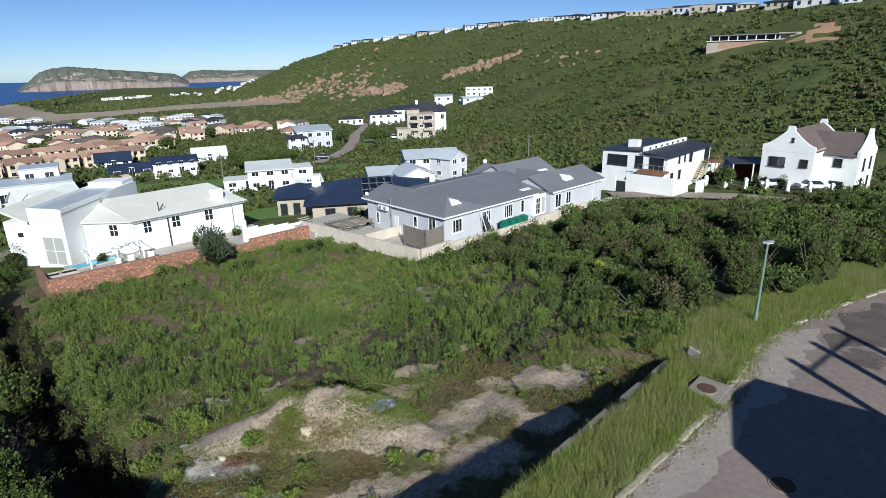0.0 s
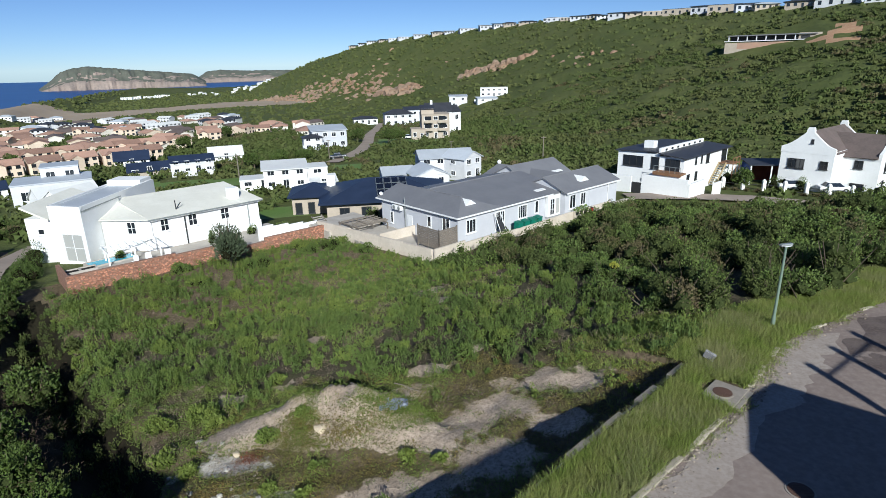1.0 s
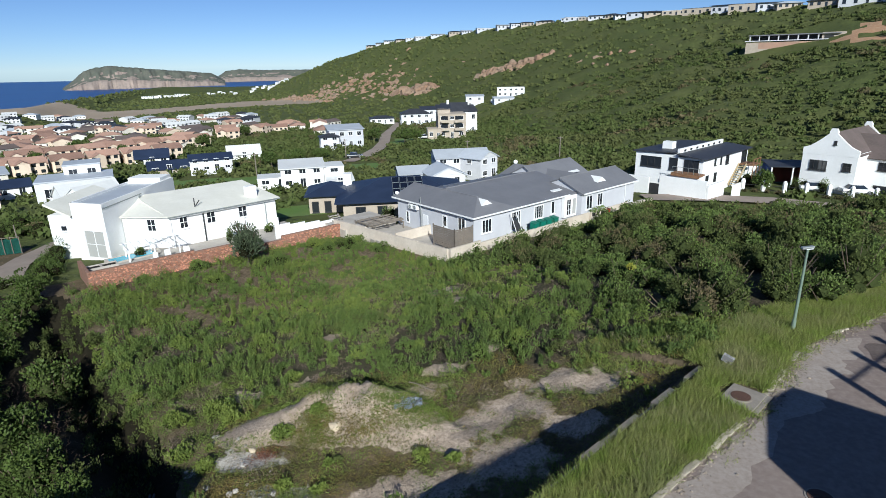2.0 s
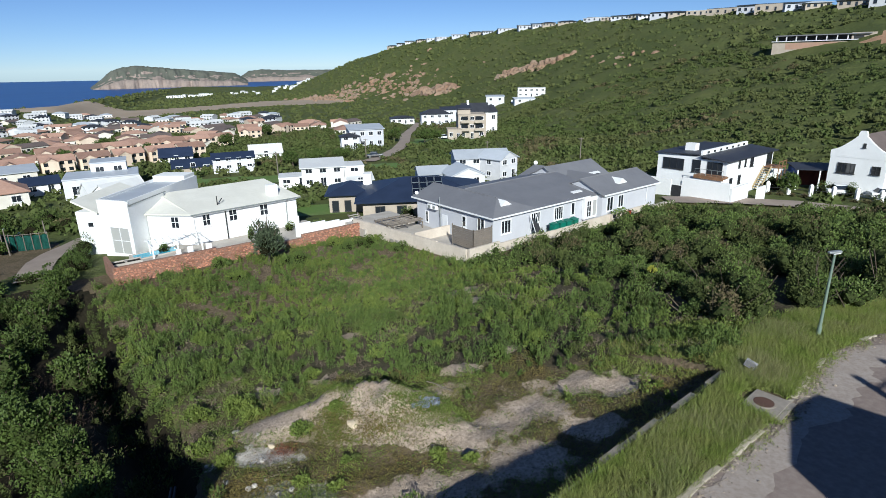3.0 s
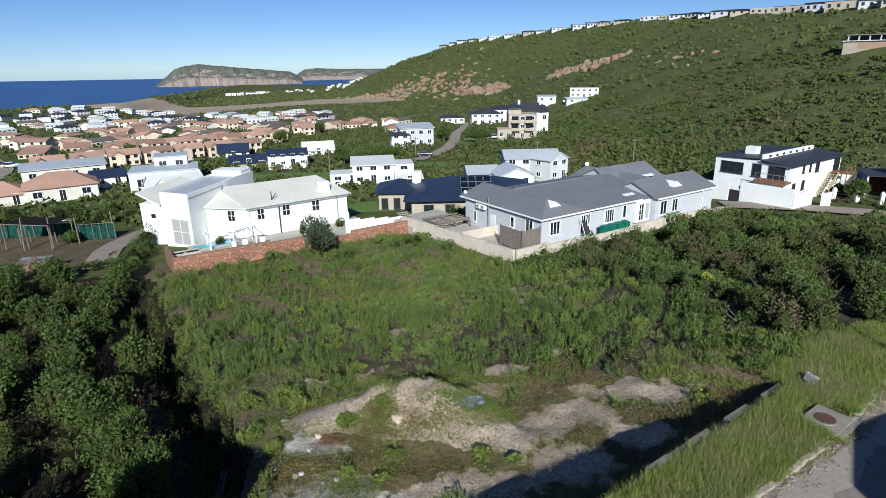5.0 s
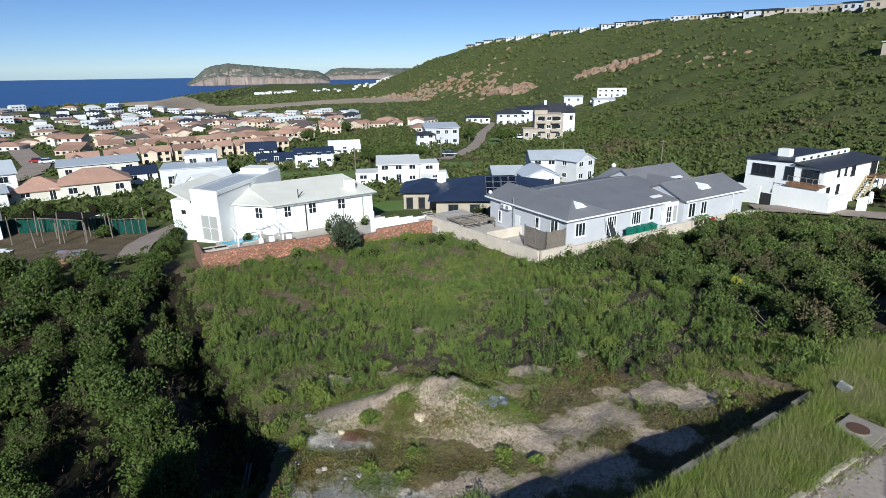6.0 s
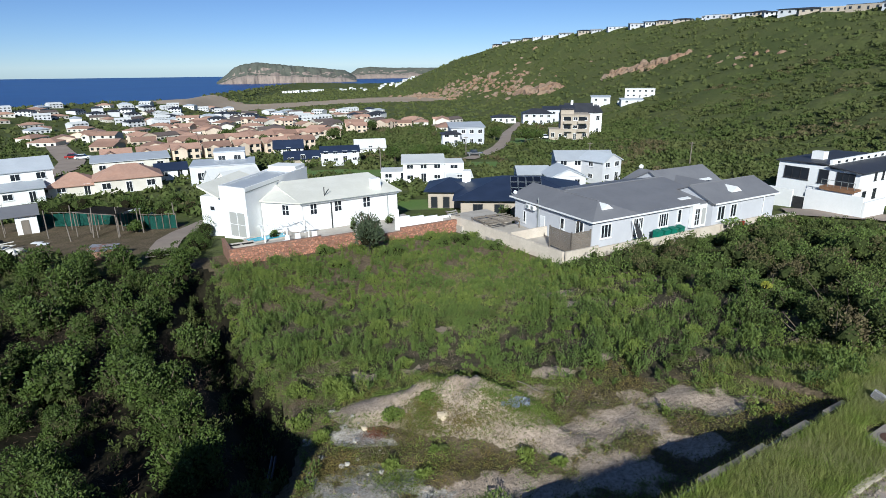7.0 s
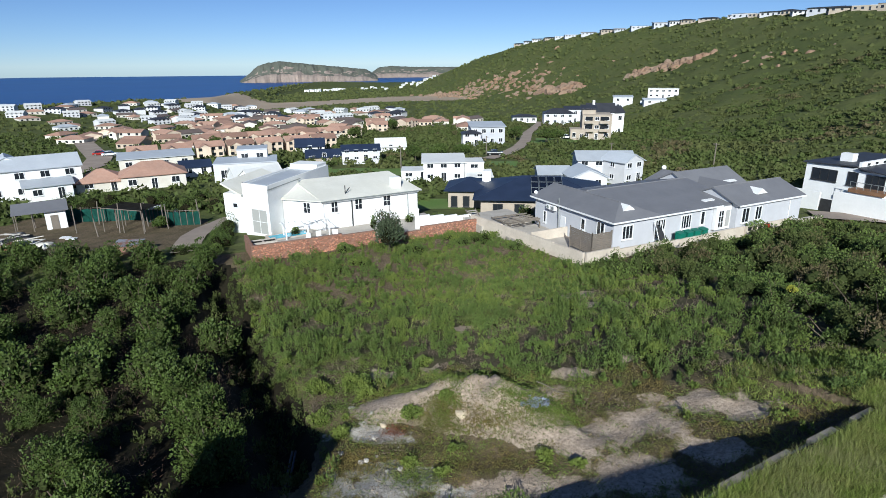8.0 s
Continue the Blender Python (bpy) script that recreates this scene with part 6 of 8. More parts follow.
# ---------------------------------------------------------------- the netted garden plot below the white house
M_NET = material("green_shade_net", (0.015, 0.1, 0.075), (0.02, 0.13, 0.1), (0.012, 0.07, 0.055), scale=1.0, rough=0.7, fine=0.5)
M_RUST = material("rusted_sheet", (0.3, 0.33, 0.38), (0.26, 0.13, 0.08), (0.2, 0.1, 0.06), scale=1.2, rough=0.6, metal=0.3, spots=0.3)
NET = [(-77.0, 60.0), (-70.5, 61.0), (-64.2, 63.2), (-60.4, 61.6), (-56.5, 61.0), (-53.3, 62.2)]
for (ax, ay), (bx, by) in zip(NET, NET[1:]):
    f = thing("net_fence", pose(ax, ay, ground_z(ax, ay)), "green shade-net fence on rough timber posts", "fence", "net fence round the garden")
    dx, dy, dz = bx - ax, by - ay, ground_z(bx, by) - ground_z(ax, ay)
    bm = bmesh.new()
    cells = 10
    lows = [bm.verts.new((dx * i / cells, dy * i / cells, dz * i / cells + 0.05)) for i in range(cells + 1)]
    highs = [bm.verts.new((dx * i / cells, dy * i / cells + 0.06 * math.sin(i * 1.7), dz * i / cells + 1.85 + 0.08 * math.sin(i * 2.3))) for i in range(cells + 1)]
    for i in range(cells):
        bm.faces.new((lows[i], lows[i + 1], highs[i + 1], highs[i]))
    bmesh.ops.solidify(bm, geom=bm.faces[:], thickness=0.02)
    part("net", bm, M_NET, f, "green shade net")
    for i in range(5):
        u = i / 4
        part("post", a_rod((dx * u, dy * u - 0.06, dz * u - 0.3), (dx * u, dy * u - 0.06, dz * u + 2.15), 0.05, 0.045, 7), M_WOOD, f)
    part("top_rail", a_rod((0, -0.06, 2.05), (dx, dy - 0.06, dz + 2.05), 0.035, sides=6), M_WOOD, f)
for k, (x, y, high) in enumerate(((-67.1, 55.2, 3.7), (-68.4, 60.0, 3.3), (-61.0, 56.2, 3.9), (-58.0, 57.3, 3.9), (-54.0, 62.8, 3.4), (-63.8, 58.6, 3.2), (-60.0, 60.0, 3.4), (-56.2, 59.4, 3.2), (-62.5, 54.2, 2.4))):
    p = thing("garden_pole", pose(x, y, ground_z(x, y), rb.uniform(-4, 4), rb.uniform(-4, 4), 0), "rough upright timber pole in the garden plot", "pole", "garden poles")
    part("shaft", a_rod((0, 0, -0.4), (0, 0, high), 0.085, 0.065, 8), M_WOOD, p)
frame_top = thing("net_canopy", pose(-60.5, 58.2, ground_z(-60.5, 58.2)), "sagging dark shade net over a timber frame", "shade net")
bm = bmesh.new()
grid = [[bm.verts.new((-3.2 + i * 0.8, -1.8 + j * 0.7, 3.2 - 0.25 * math.sin(math.pi * i / 8) * math.sin(math.pi * j / 5))) for j in range(6)] for i in range(9)]
for i in range(8):
    for j in range(5):
        bm.faces.new((grid[i][j], grid[i + 1][j], grid[i + 1][j + 1], grid[i][j + 1]))
bmesh.ops.solidify(bm, geom=bm.faces[:], thickness=0.015)
part("net", bm, M_BLACK, frame_top)
for j in (-1.8, 1.7):
    part("beam", a_rod((-3.3, j, 3.15), (3.3, j, 3.15), 0.05, sides=6), M_WOOD, frame_top)
for i in (-3.2, 0, 3.2):
    for j in (-1.8, 1.7):
        part("post", a_rod((i, j, -0.4), (i, j, 3.15), 0.06, sides=6), M_WOOD, frame_top)

shed = thing("garden_shed", facing(-73.6, 55.4, ground_z(-73.6, 55.4), 40), "small white shed with a sloping grey sheet roof", "shed")
part("wall", a_box(0.8, 3.2, 0, 2.4, -0.5, 2.5), M_WHITE, shed)
part("roof", a_slab([(-2.8, -0.5, 2.55), (3.6, -0.5, 2.55), (3.6, 3.0, 3.4), (-2.8, 3.0, 3.4)], 0.08), M_ROOF_GREY, shed)
for x in (-2.6, -0.6):
    for y in (-0.3, 2.7):
        part("post", a_rod((x, y, -0.3), (x, y, 2.6 + 0.2 * y), 0.06, sides=6), M_WOOD, shed)
part("door", a_box(1.4, 2.3, -0.05, 0.02, -0.3, 1.9), M_WOOD, shed)
TAKEN.append((-73, 57, 5))

tank = thing("rusty_bin", facing(-50.2, 46.9, ground_z(-50.2, 46.9) + 0.1, 70), "low box with a rusted grey sheet lid", "box")
part("body", a_box(-1.3, 1.3, -0.8, 0.8, -0.3, 0.95, bevel=0.03), M_BRICK, tank)
part("lid", a_slab([(-1.45, -0.95, 1.0), (1.45, -0.95, 1.0), (1.45, 0.95, 1.25), (-1.45, 0.95, 1.25)], 0.05), M_RUST, tank, "rusted sheet-metal lid")
for k, (x, y, mat, label) in enumerate(((-67.0, 48.6, M_ROOF_BLUE, "dark blue tarpaulin over a heap of junk"), (-70.5, 49.5, M_DARK, "black plastic heap beside the garden"), (-64.6, 48.0, M_PALE, "pale scrap boards in a heap"), (-68.8, 47.2, M_TIMBER, "heap of broken brown timber"), (-72.5, 51.5, M_DARK, "black water drums and scrap"))):
    t = thing("scrap_heap", pose(x, y, ground_z(x, y), 0, 0, k * 40), label, "scrap", "scrap beside the garden")
    bm = bmesh.new()
    bmesh.ops.create_icosphere(bm, subdivisions=3, radius=1.0)
    for v in bm.verts:
        v.co *= 1 + 0.4 * noise.fractal(v.co * 1.5 + Vector((k * 3.0, 0, 0)), 1.0, 2.0, 3)
        v.co = Vector((v.co.x * 1.8, v.co.y * 1.1, max(-0.3, v.co.z * 0.7)))
    part("cover", bm, mat, t)
    for j in range(3):
        part("plank", a_box(-1.6, 1.6, -0.1 + j * 0.4, 0.1 + j * 0.4, 0.62 + j * 0.05, 0.68 + j * 0.05, m=pose(0, 0, 0, 0, 6 - 5 * j, 25 * j)), M_PALE if j else M_WOOD, t)
for x, y in ((-66.0, 52.6), (-64.6, 52.2)):
    t = thing("white_board", pose(x, y, ground_z(x, y) + 0.15, 4, 0, 15), "white board lying on the garden soil", "board", "boards in the garden")
    part("board", a_box(-0.6, 0.6, -0.35, 0.35, -0.03, 0.03, bevel=0.01), M_FRAME, t)


def car(x, y, bearing, paint, label):
    """A small parked car: body, cabin glass, roof, wheels, lights."""
    t = thing("car", facing(x, y, ground_z(x, y) + 0.25, bearing), label, "car")
    TAKEN.append((x, y, 3))
    bm = bmesh.new()
    box(bm, -2.1, 2.1, -0.85, 0.85, 0.28, 0.86, bevel=0.12)
    part("body", bm, paint, t)
    bm = bmesh.new()
    low = [bm.verts.new(v) for v in ((-1.5, -0.78, 0.85), (1.15, -0.78, 0.85), (1.15, 0.78, 0.85), (-1.5, 0.78, 0.85))]
    high = [bm.verts.new(v) for v in ((-1.1, -0.66, 1.4), (0.5, -0.66, 1.4), (0.5, 0.66, 1.4), (-1.1, 0.66, 1.4))]
    bm.faces.new(high)
    for i in range(4):
        j = (i + 1) % 4
        bm.faces.new((low[i], low[j], high[j], high[i]))
    bmesh.ops.recalc_face_normals(bm, faces=bm.faces[:])
    part("cabin_glass", bm, M_GLASS, t)
    part("roof_panel", a_box(-1.12, 0.52, -0.68, 0.68, 1.39, 1.45, bevel=0.02), paint, t)
    for wx in (-1.3, 1.3):
        for wy in (-0.8, 0.8):
            w = part("wheel", a_rod((wx, wy - 0.1, 0.3), (wx, wy + 0.1, 0.3), 0.31, sides=16), M_DARK, t)
            part("rim", a_rod((wx, wy - 0.11, 0.3), (wx, wy + 0.11, 0.3), 0.17, sides=12), M_METAL, w)
    for wy in (-0.6, 0.6):
        part("headlight", a_box(2.06, 2.12, wy - 0.16, wy + 0.16, 0.55, 0.7), M_FRAME, t)


M_CARWHITE = material("white_car_paint", (0.75, 0.75, 0.75), (0.73, 0.73, 0.73), (0.7, 0.7, 0.7), scale=2, rough=0.25, fine=0.1)
M_CARDARK = material("dark_car_paint", (0.02, 0.02, 0.022), (0.025, 0.025, 0.028), (0.03, 0.03, 0.03), scale=2, rough=0.25, fine=0.1)
M_CARRED = material("red_car_paint", (0.35, 0.03, 0.02), (0.3, 0.025, 0.02), (0.3, 0.03, 0.02), scale=2, rough=0.25, fine=0.1)
car(50.5, 85.6, 100, M_CARWHITE, "white pickup parked behind the street pillars")
car(55.2, 83.4, 100, M_CARWHITE, "white car parked in the gabled house's yard")
car(-30.2, 148.0, 80, M_CARDARK, "dark car parked at the lane's end")
car(-62.6, 65.4, 80, M_CARWHITE, "white car behind the net fence")
car(-146, 134, 50, M_CARRED, "red car parked on the town street")
car(-141, 132.5, 50, M_CARWHITE, "white car parked on the town street")
car(-16.5, 204, 90, M_CARWHITE, "white car beside the stone house")

# utility poles
for x, y, high in ((20.6, 135.0, 6.0), (-46.0, 120.0, 5.0), (-33.0, 150.0, 5.0), (-1.0, 150.0, 4.0)):
    p = thing("utility_pole", pose(x, y, ground_z(x, y)), "weathered brown timber utility pole among the bushes", "pole", "utility poles")
    part("shaft", a_rod((0, 0, -0.5), (0, 0, high), 0.14, 0.1, 8), M_WOOD, p)
    part("crossarm", a_box(-0.6, 0.6, -0.05, 0.05, high - 0.35, high - 0.22), M_WOOD, p)

# ---------------------------------------------------------------- odds and ends round the grey house
GH = facing(0.2, 58.4, -6.16, 47)
for k in range(4):
    b = thing("green_bin", GH @ pose(8.3 + k * 1.15, -1.25, -0.4, 0, 0, rb.uniform(-8, 8)), "green wheeled bin with a sloping lid by the wall", "bin", "bins by the wall")
    part("body", a_box(-0.42, 0.42, -0.35, 0.35, 0.1, 1.0, bevel=0.04), M_GREENPLASTIC, b)
    part("lid", a_slab([(-0.46, -0.4, 1.02), (0.46, -0.4, 1.02), (0.46, 0.4, 1.14), (-0.46, 0.4, 1.14)], 0.06), M_GREENPLASTIC, b)
    for wx in (-0.3, 0.3):
        part("wheel", a_rod((wx - 0.04, 0.33, 0.12), (wx + 0.04, 0.33, 0.12), 0.12, sides=12), M_DARK, b)
pot = thing("flower_pot", GH @ pose(21.4, -2.1, -0.3), "red pot of plants on the front terrace", "flower pot")
part("pot", a_rod((0, 0, 0), (0, 0, 0.45), 0.22, 0.3, 14), M_CARRED, pot)
part("soil", a_rod((0, 0, 0.4), (0, 0, 0.46), 0.26, sides=14), M_BLACK, pot)
for k in range(3):
    bench = thing("potted_shrub", GH @ pose(18.4 + k * 0.9, -2.0, -0.3), "dark potted shrub on the front terrace", "pot plant", "potted shrubs")
    part("pot", a_rod((0, 0, 0), (0, 0, 0.4), 0.2, 0.26, 12), M_DARK, bench)
    bm = bmesh.new()
    for j in range(90):
        d = Vector((rb.normal(), rb.normal(), rb.normal())).normalized() * 0.36
        c = Vector((0, 0, 0.7)) + d
        s = Vector((rb.normal(), rb.normal(), rb.normal())) * 0.07
        u = d.cross(s).normalized() * 0.06
        bm.faces.new([bm.verts.new(q) for q in (c - s, c + u, c + s, c - u)])
    part("foliage", bm, M_LAWN, bench)
ladder = thing("trellis", GH @ pose(5.2, -0.3, -0.4), "white metal frame leaning against the house wall", "trellis")
part("rail", a_rod((0, -1.3, 0), (0, -0.1, 2.5), 0.04, sides=6), M_FRAME, ladder)
part("rail", a_rod((0.9, -1.3, 0), (0.9, -0.1, 2.5), 0.04, sides=6), M_FRAME, ladder)
part("dark_sail", a_slab([(0, -1.3, 0.02), (1.6, -1.3, 0.02), (0.2, -0.2, 2.3)], 0.02), M_DARK, ladder)
rack = thing("timber_rack", GH @ pose(-5.6, 11.4, -0.75), "weathered open timber frame lying over the terrace", "frame")
for j in range(7):
    part("beam", a_box(0.4, 5.0, j * 0.6, j * 0.6 + 0.1, 0.95 + 0.03 * (j % 3), 1.07 + 0.03 * (j % 3), m=pose(0, 0, 0, 0, 0, rb.uniform(-5, 5))), M_WOOD, rack)
for j in range(3):
    part("joist", a_box(0.5 + j * 2.0, 0.62 + j * 2.0, -0.2, 4.2, 0.8, 0.94), M_WOOD, rack)
for x in (0.5, 4.7):
    for y in (0.0, 3.9):
        part("post", a_box(x, x + 0.12, y, y + 0.12, 0, 0.8), M_WOOD, rack)
stair = thing("garden_steps", GH @ pose(-6.6, 17.4, -0.75), "short flight of pale timber steps in the garden", "steps")
for j in range(6):
    part("tread", a_box(0, 1.3, j * 0.3, j * 0.3 + 0.28, 0.18 * (j + 1) - 0.05, 0.18 * (j + 1)), M_PAVE, stair)
for x in (-0.06, 1.3):
    part("string", a_slab([(x, -0.1, 0.2), (x + 0.06, -0.1, 0.2), (x + 0.06, 1.8, 1.25), (x, 1.8, 1.25)], 0.2), M_WOOD, stair)

# ---------------------------------------------------------------- plants
rng = np.random.default_rng(7)
M_LEAF = material("shrub_leaves", (0.13, 0.182, 0.043), (0.075, 0.114, 0.03), (0.165, 0.195, 0.058), scale=0.9, rough=0.6, per_island=0.22, translucent=0.12, spec=0.2)
M_LEAF_YOUNG = material("young_leaves", (0.165, 0.21, 0.045), (0.115, 0.16, 0.034), (0.2, 0.225, 0.065), scale=0.8, rough=0.6, per_island=0.22, translucent=0.14, spec=0.2)
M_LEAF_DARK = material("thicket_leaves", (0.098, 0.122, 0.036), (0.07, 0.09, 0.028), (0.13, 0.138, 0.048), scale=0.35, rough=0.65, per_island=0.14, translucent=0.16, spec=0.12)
M_LEAF_BUSH = material("bush_leaves", (0.078, 0.116, 0.026), (0.054, 0.084, 0.02), (0.11, 0.138, 0.04), scale=0.5, rough=0.55, per_island=0.22, translucent=0.1, spec=0.15)
M_LEAF_DULL = material("dull_leaves", (0.12, 0.112, 0.05), (0.13, 0.105, 0.058), (0.09, 0.092, 0.038), scale=0.3, rough=0.75, per_island=0.25, translucent=0.12, spec=0.1)
M_DRY = material("dry_growth", (0.24, 0.185, 0.14), (0.18, 0.135, 0.1), (0.3, 0.25, 0.2), scale=0.5, rough=0.9, per_island=0.3, spec=0.1)
# near-black for crown cores: the shade of leaf gaps put into colour
M_INNER_SHADE = material("inner_shade_dark", (0.014, 0.018, 0.008), (0.02, 0.018, 0.01), (0.01, 0.011, 0.006), scale=0.6, rough=1.0, spec=0.0)
# leaf green darkened for crown cores, with inner shade painted in
M_CORE_SHADE = material("shade_dark_leaves", (0.05, 0.064, 0.022), (0.038, 0.05, 0.018), (0.066, 0.074, 0.03), scale=1.5, rough=1.0, spec=0.0, bump=0.15, bump_scale=5)
M_TWIG = material("brown_twigs", (0.13, 0.09, 0.06), (0.1, 0.07, 0.05), (0.18, 0.13, 0.1), scale=0.8, rough=0.95, per_island=0.3, spec=0.05)
M_BARK = material("bark", (0.14, 0.105, 0.075), (0.1, 0.08, 0.06), (0.2, 0.16, 0.12), scale=2.0, bump=0.01, bump_scale=20)
M_GRASS = material("verge_grass", (0.2, 0.255, 0.055), (0.25, 0.265, 0.085), (0.13, 0.185, 0.038), scale=0.9, rough=0.7, per_island=0.4, translucent=0.18, spec=0.15)


M_LEAF_MID = material("slope_leaves", (0.066, 0.09, 0.027), (0.08, 0.1, 0.032), (0.092, 0.106, 0.038), scale=0.06, rough=0.8, per_island=0.12, spec=0.08)
M_LEAF_HILL = material("hill_leaves", (0.076, 0.094, 0.031), (0.09, 0.102, 0.036), (0.1, 0.106, 0.042), scale=0.03, rough=0.8, per_island=0.1, spec=0.08)


def unit(v):
    return v / np.maximum(np.linalg.norm(v, axis=-1, keepdims=True), 1e-9)


def leaves(at, out, length, width, droop=0.0, lift=0.35, kite=True, flat=0.0):
    """Leaf blades at points `at`: kites of four corners or plain triangles. They grow along `out` with some scatter; with `flat` they
    lie over one another like the skin of a crown, their faces turned outwards."""
    count = len(at)
    if flat:
        near = rng.normal(size=(count, 3))
        near -= out * (near * out).sum(1, keepdims=True)
        grow = unit(unit(near) * flat + out * (1.1 - flat) + lift * np.array([0, 0, 1.0]))
        side = unit(np.cross(grow, unit(out + 0.42 * rng.normal(size=(count, 3)))))
    else:
        grow = unit(out + lift * np.array([0, 0, 1.0]) + 0.55 * rng.normal(size=(count, 3)))
        side = unit(np.cross(grow, rng.normal(size=(count, 3))))
    length = (length * rng.uniform(0.6, 1.35, count))[:, None]
    width = (width * rng.uniform(0.7, 1.3, count))[:, None]
    tip = at + grow * length - np.array([0, 0, droop]) * length
    mid = at + grow * length * 0.5
    if kite:
        v = np.stack([at, mid + side * width / 2, tip, mid - side * width / 2], 1)
    else:
        v = np.stack([at + side * width / 2, tip, at - side * width / 2], 1)
    k = v.shape[1]
    return v.reshape(-1, 3), np.arange(count * k).reshape(count, k)


def crown_points(count, radius, lumps=9, seed=0, sizes=(0.3, 0.55), round_lumps=False):
    """Points over a lumpy crown: a cluster of overlapping domes of unequal size."""
    r = np.random.default_rng(seed)
    centre = unit(r.normal(size=(lumps, 3))) * r.uniform(0.25, 0.72 if lumps > 20 else 0.62, (lumps, 1))
    centre[:, 2] = np.abs(centre[:, 2]) * 0.9
    size = r.uniform(*sizes, lumps)
    pick = r.choice(lumps, count, p=size**2 / (size**2).sum())
    way = unit(r.normal(size=(count, 3)))
    way[:, 2] = np.where(way[:, 2] < -0.3, -way[:, 2], way[:, 2])
    p = centre[pick] + way * (size[pick] * r.uniform(0.72, 1.06, count))[:, None]
    if round_lumps:
        p = centre[pick] * radius + way * (size[pick] * r.uniform(0.72, 1.06, count))[:, None]
        p[:, 2] = np.maximum(p[:, 2], 0.02)
        return p, unit(way + 0.3 * p), centre * radius, size
    p[:, 2] = np.maximum(p[:, 2], 0.02)
    return p * radius, unit(way + 0.4 * p), centre * radius, size * np.mean(radius)


def sphere_mesh(detail=1):
    bm = bmesh.new()
    bmesh.ops.create_icosphere(bm, subdivisions=detail, radius=1.0)
    v = np.array([x.co[:] for x in bm.verts])
    f = np.array([[x.index for x in face.verts] for face in bm.faces])
    bm.free()
    return v, f


BALL_V, BALL_F = sphere_mesh(1)


def join(pieces):
    """Joins (verts, faces) pairs of equal face size."""
    vs, fs, at = [], [], 0
    for v, f in pieces:
        vs.append(v)
        fs.append(f + at)
        at += len(v)
    return np.concatenate(vs), np.concatenate(fs)


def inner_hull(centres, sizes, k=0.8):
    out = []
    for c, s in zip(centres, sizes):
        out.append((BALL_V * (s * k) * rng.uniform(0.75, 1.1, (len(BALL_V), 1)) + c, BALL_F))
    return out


def inside(x, y, edge):
    """Whether a plan point lies in a polygon."""
    hit = False
    j = len(edge) - 1
    for i in range(len(edge)):
        (xi, yi), (xj, yj) = edge[i], edge[j]
        if (yi > y) != (yj > y) and x < (xj - xi) * (y - yi) / (yj - yi) + xi:
            hit = not hit
        j = i
    return hit


def scatter(edge, spacing, seed):
    """Jittered grid points inside a plan polygon."""
    r = np.random.default_rng(seed)
    xs, ys = [p[0] for p in edge], [p[1] for p in edge]
    out = []
    for gx in np.arange(min(xs), max(xs), spacing):
        for gy in np.arange(min(ys), max(ys), spacing):
            x, y = gx + r.uniform(0, spacing), gy + r.uniform(0, spacing)
            if inside(x, y, edge):
                out.append((x, y))
    return out


def stuff(name, pieces, mat, label, category, group=""):
    v, f = join(pieces)
    return tagged(new(name, mesh_from(name, v, f, mat)), label, category, group, "stuff")


# ---- the low growth of the open plot
THICKET = [(-2.2, 52.5), (0.5, 49.0), (4.4, 45.5), (7.6, 38.6), (9.3, 31.2), (10.6, 27.4), (13.2, 26.2), (16.2, 25.9), (20.8, 28.8), (26.6, 31.9), (40, 39.0), (58, 47.5), (64, 51), (53, 58), (42.5, 65.5), (32, 70.5), (25, 73.0), (21.5, 72.0), (0.5, 53.2)]
BUSHES = [(-38.0, 44.4), (-32.8, 38.4), (-27.2, 32.0), (-22.2, 26.0), (-17.4, 20.2), (-14.2, 13.5), (-20, 4.0), (-48, 14.0), (-64, 36.0), (-57, 41.5), (-46, 44.0)]
PLOT = [(-9.8, 13.0), (-11.8, 18.6), (-15.8, 23.4), (-20.8, 28.2), (-27.0, 35.0), (-33.6, 42.5), (-36.5, 46.0), (-33.6, 46.4), (-15.6, 63.0), (-2.6, 53.4), (4.4, 46.5), (8.6, 38.6), (10.3, 31.2), (12.6, 27.6), (14.6, 25.4), (9.3, 20.9), (0.6, 12.6)]

M_LEAF_OLIVE = material("creeping_weeds", (0.19, 0.15, 0.045), (0.13, 0.14, 0.035), (0.22, 0.13, 0.06), scale=0.6, rough=0.75, per_island=0.35, translucent=0.1)
M_RED = material("red_weeds", (0.2, 0.06, 0.035), (0.16, 0.07, 0.04), (0.24, 0.1, 0.05), scale=1.0, rough=0.8, per_island=0.3)


def rough_z(x, y):
    """The ground with its small unevenness."""
    return ground_z(x, y) + 0.14 * noise.fractal((x * 0.7, y * 0.7, 0.0), 1.0, 2.0, 3)


def heap_back(x, y):
    """Whether a place lies on the crest or in the hollow behind the heap."""
    a, b = mound_frame(x, y)
    return abs(a - 0.4) < 5.2 and -0.1 < b < 1.3


def worn(x, y):
    return max(spot(x, y, BARE), spot(x, y, GRAVEL))


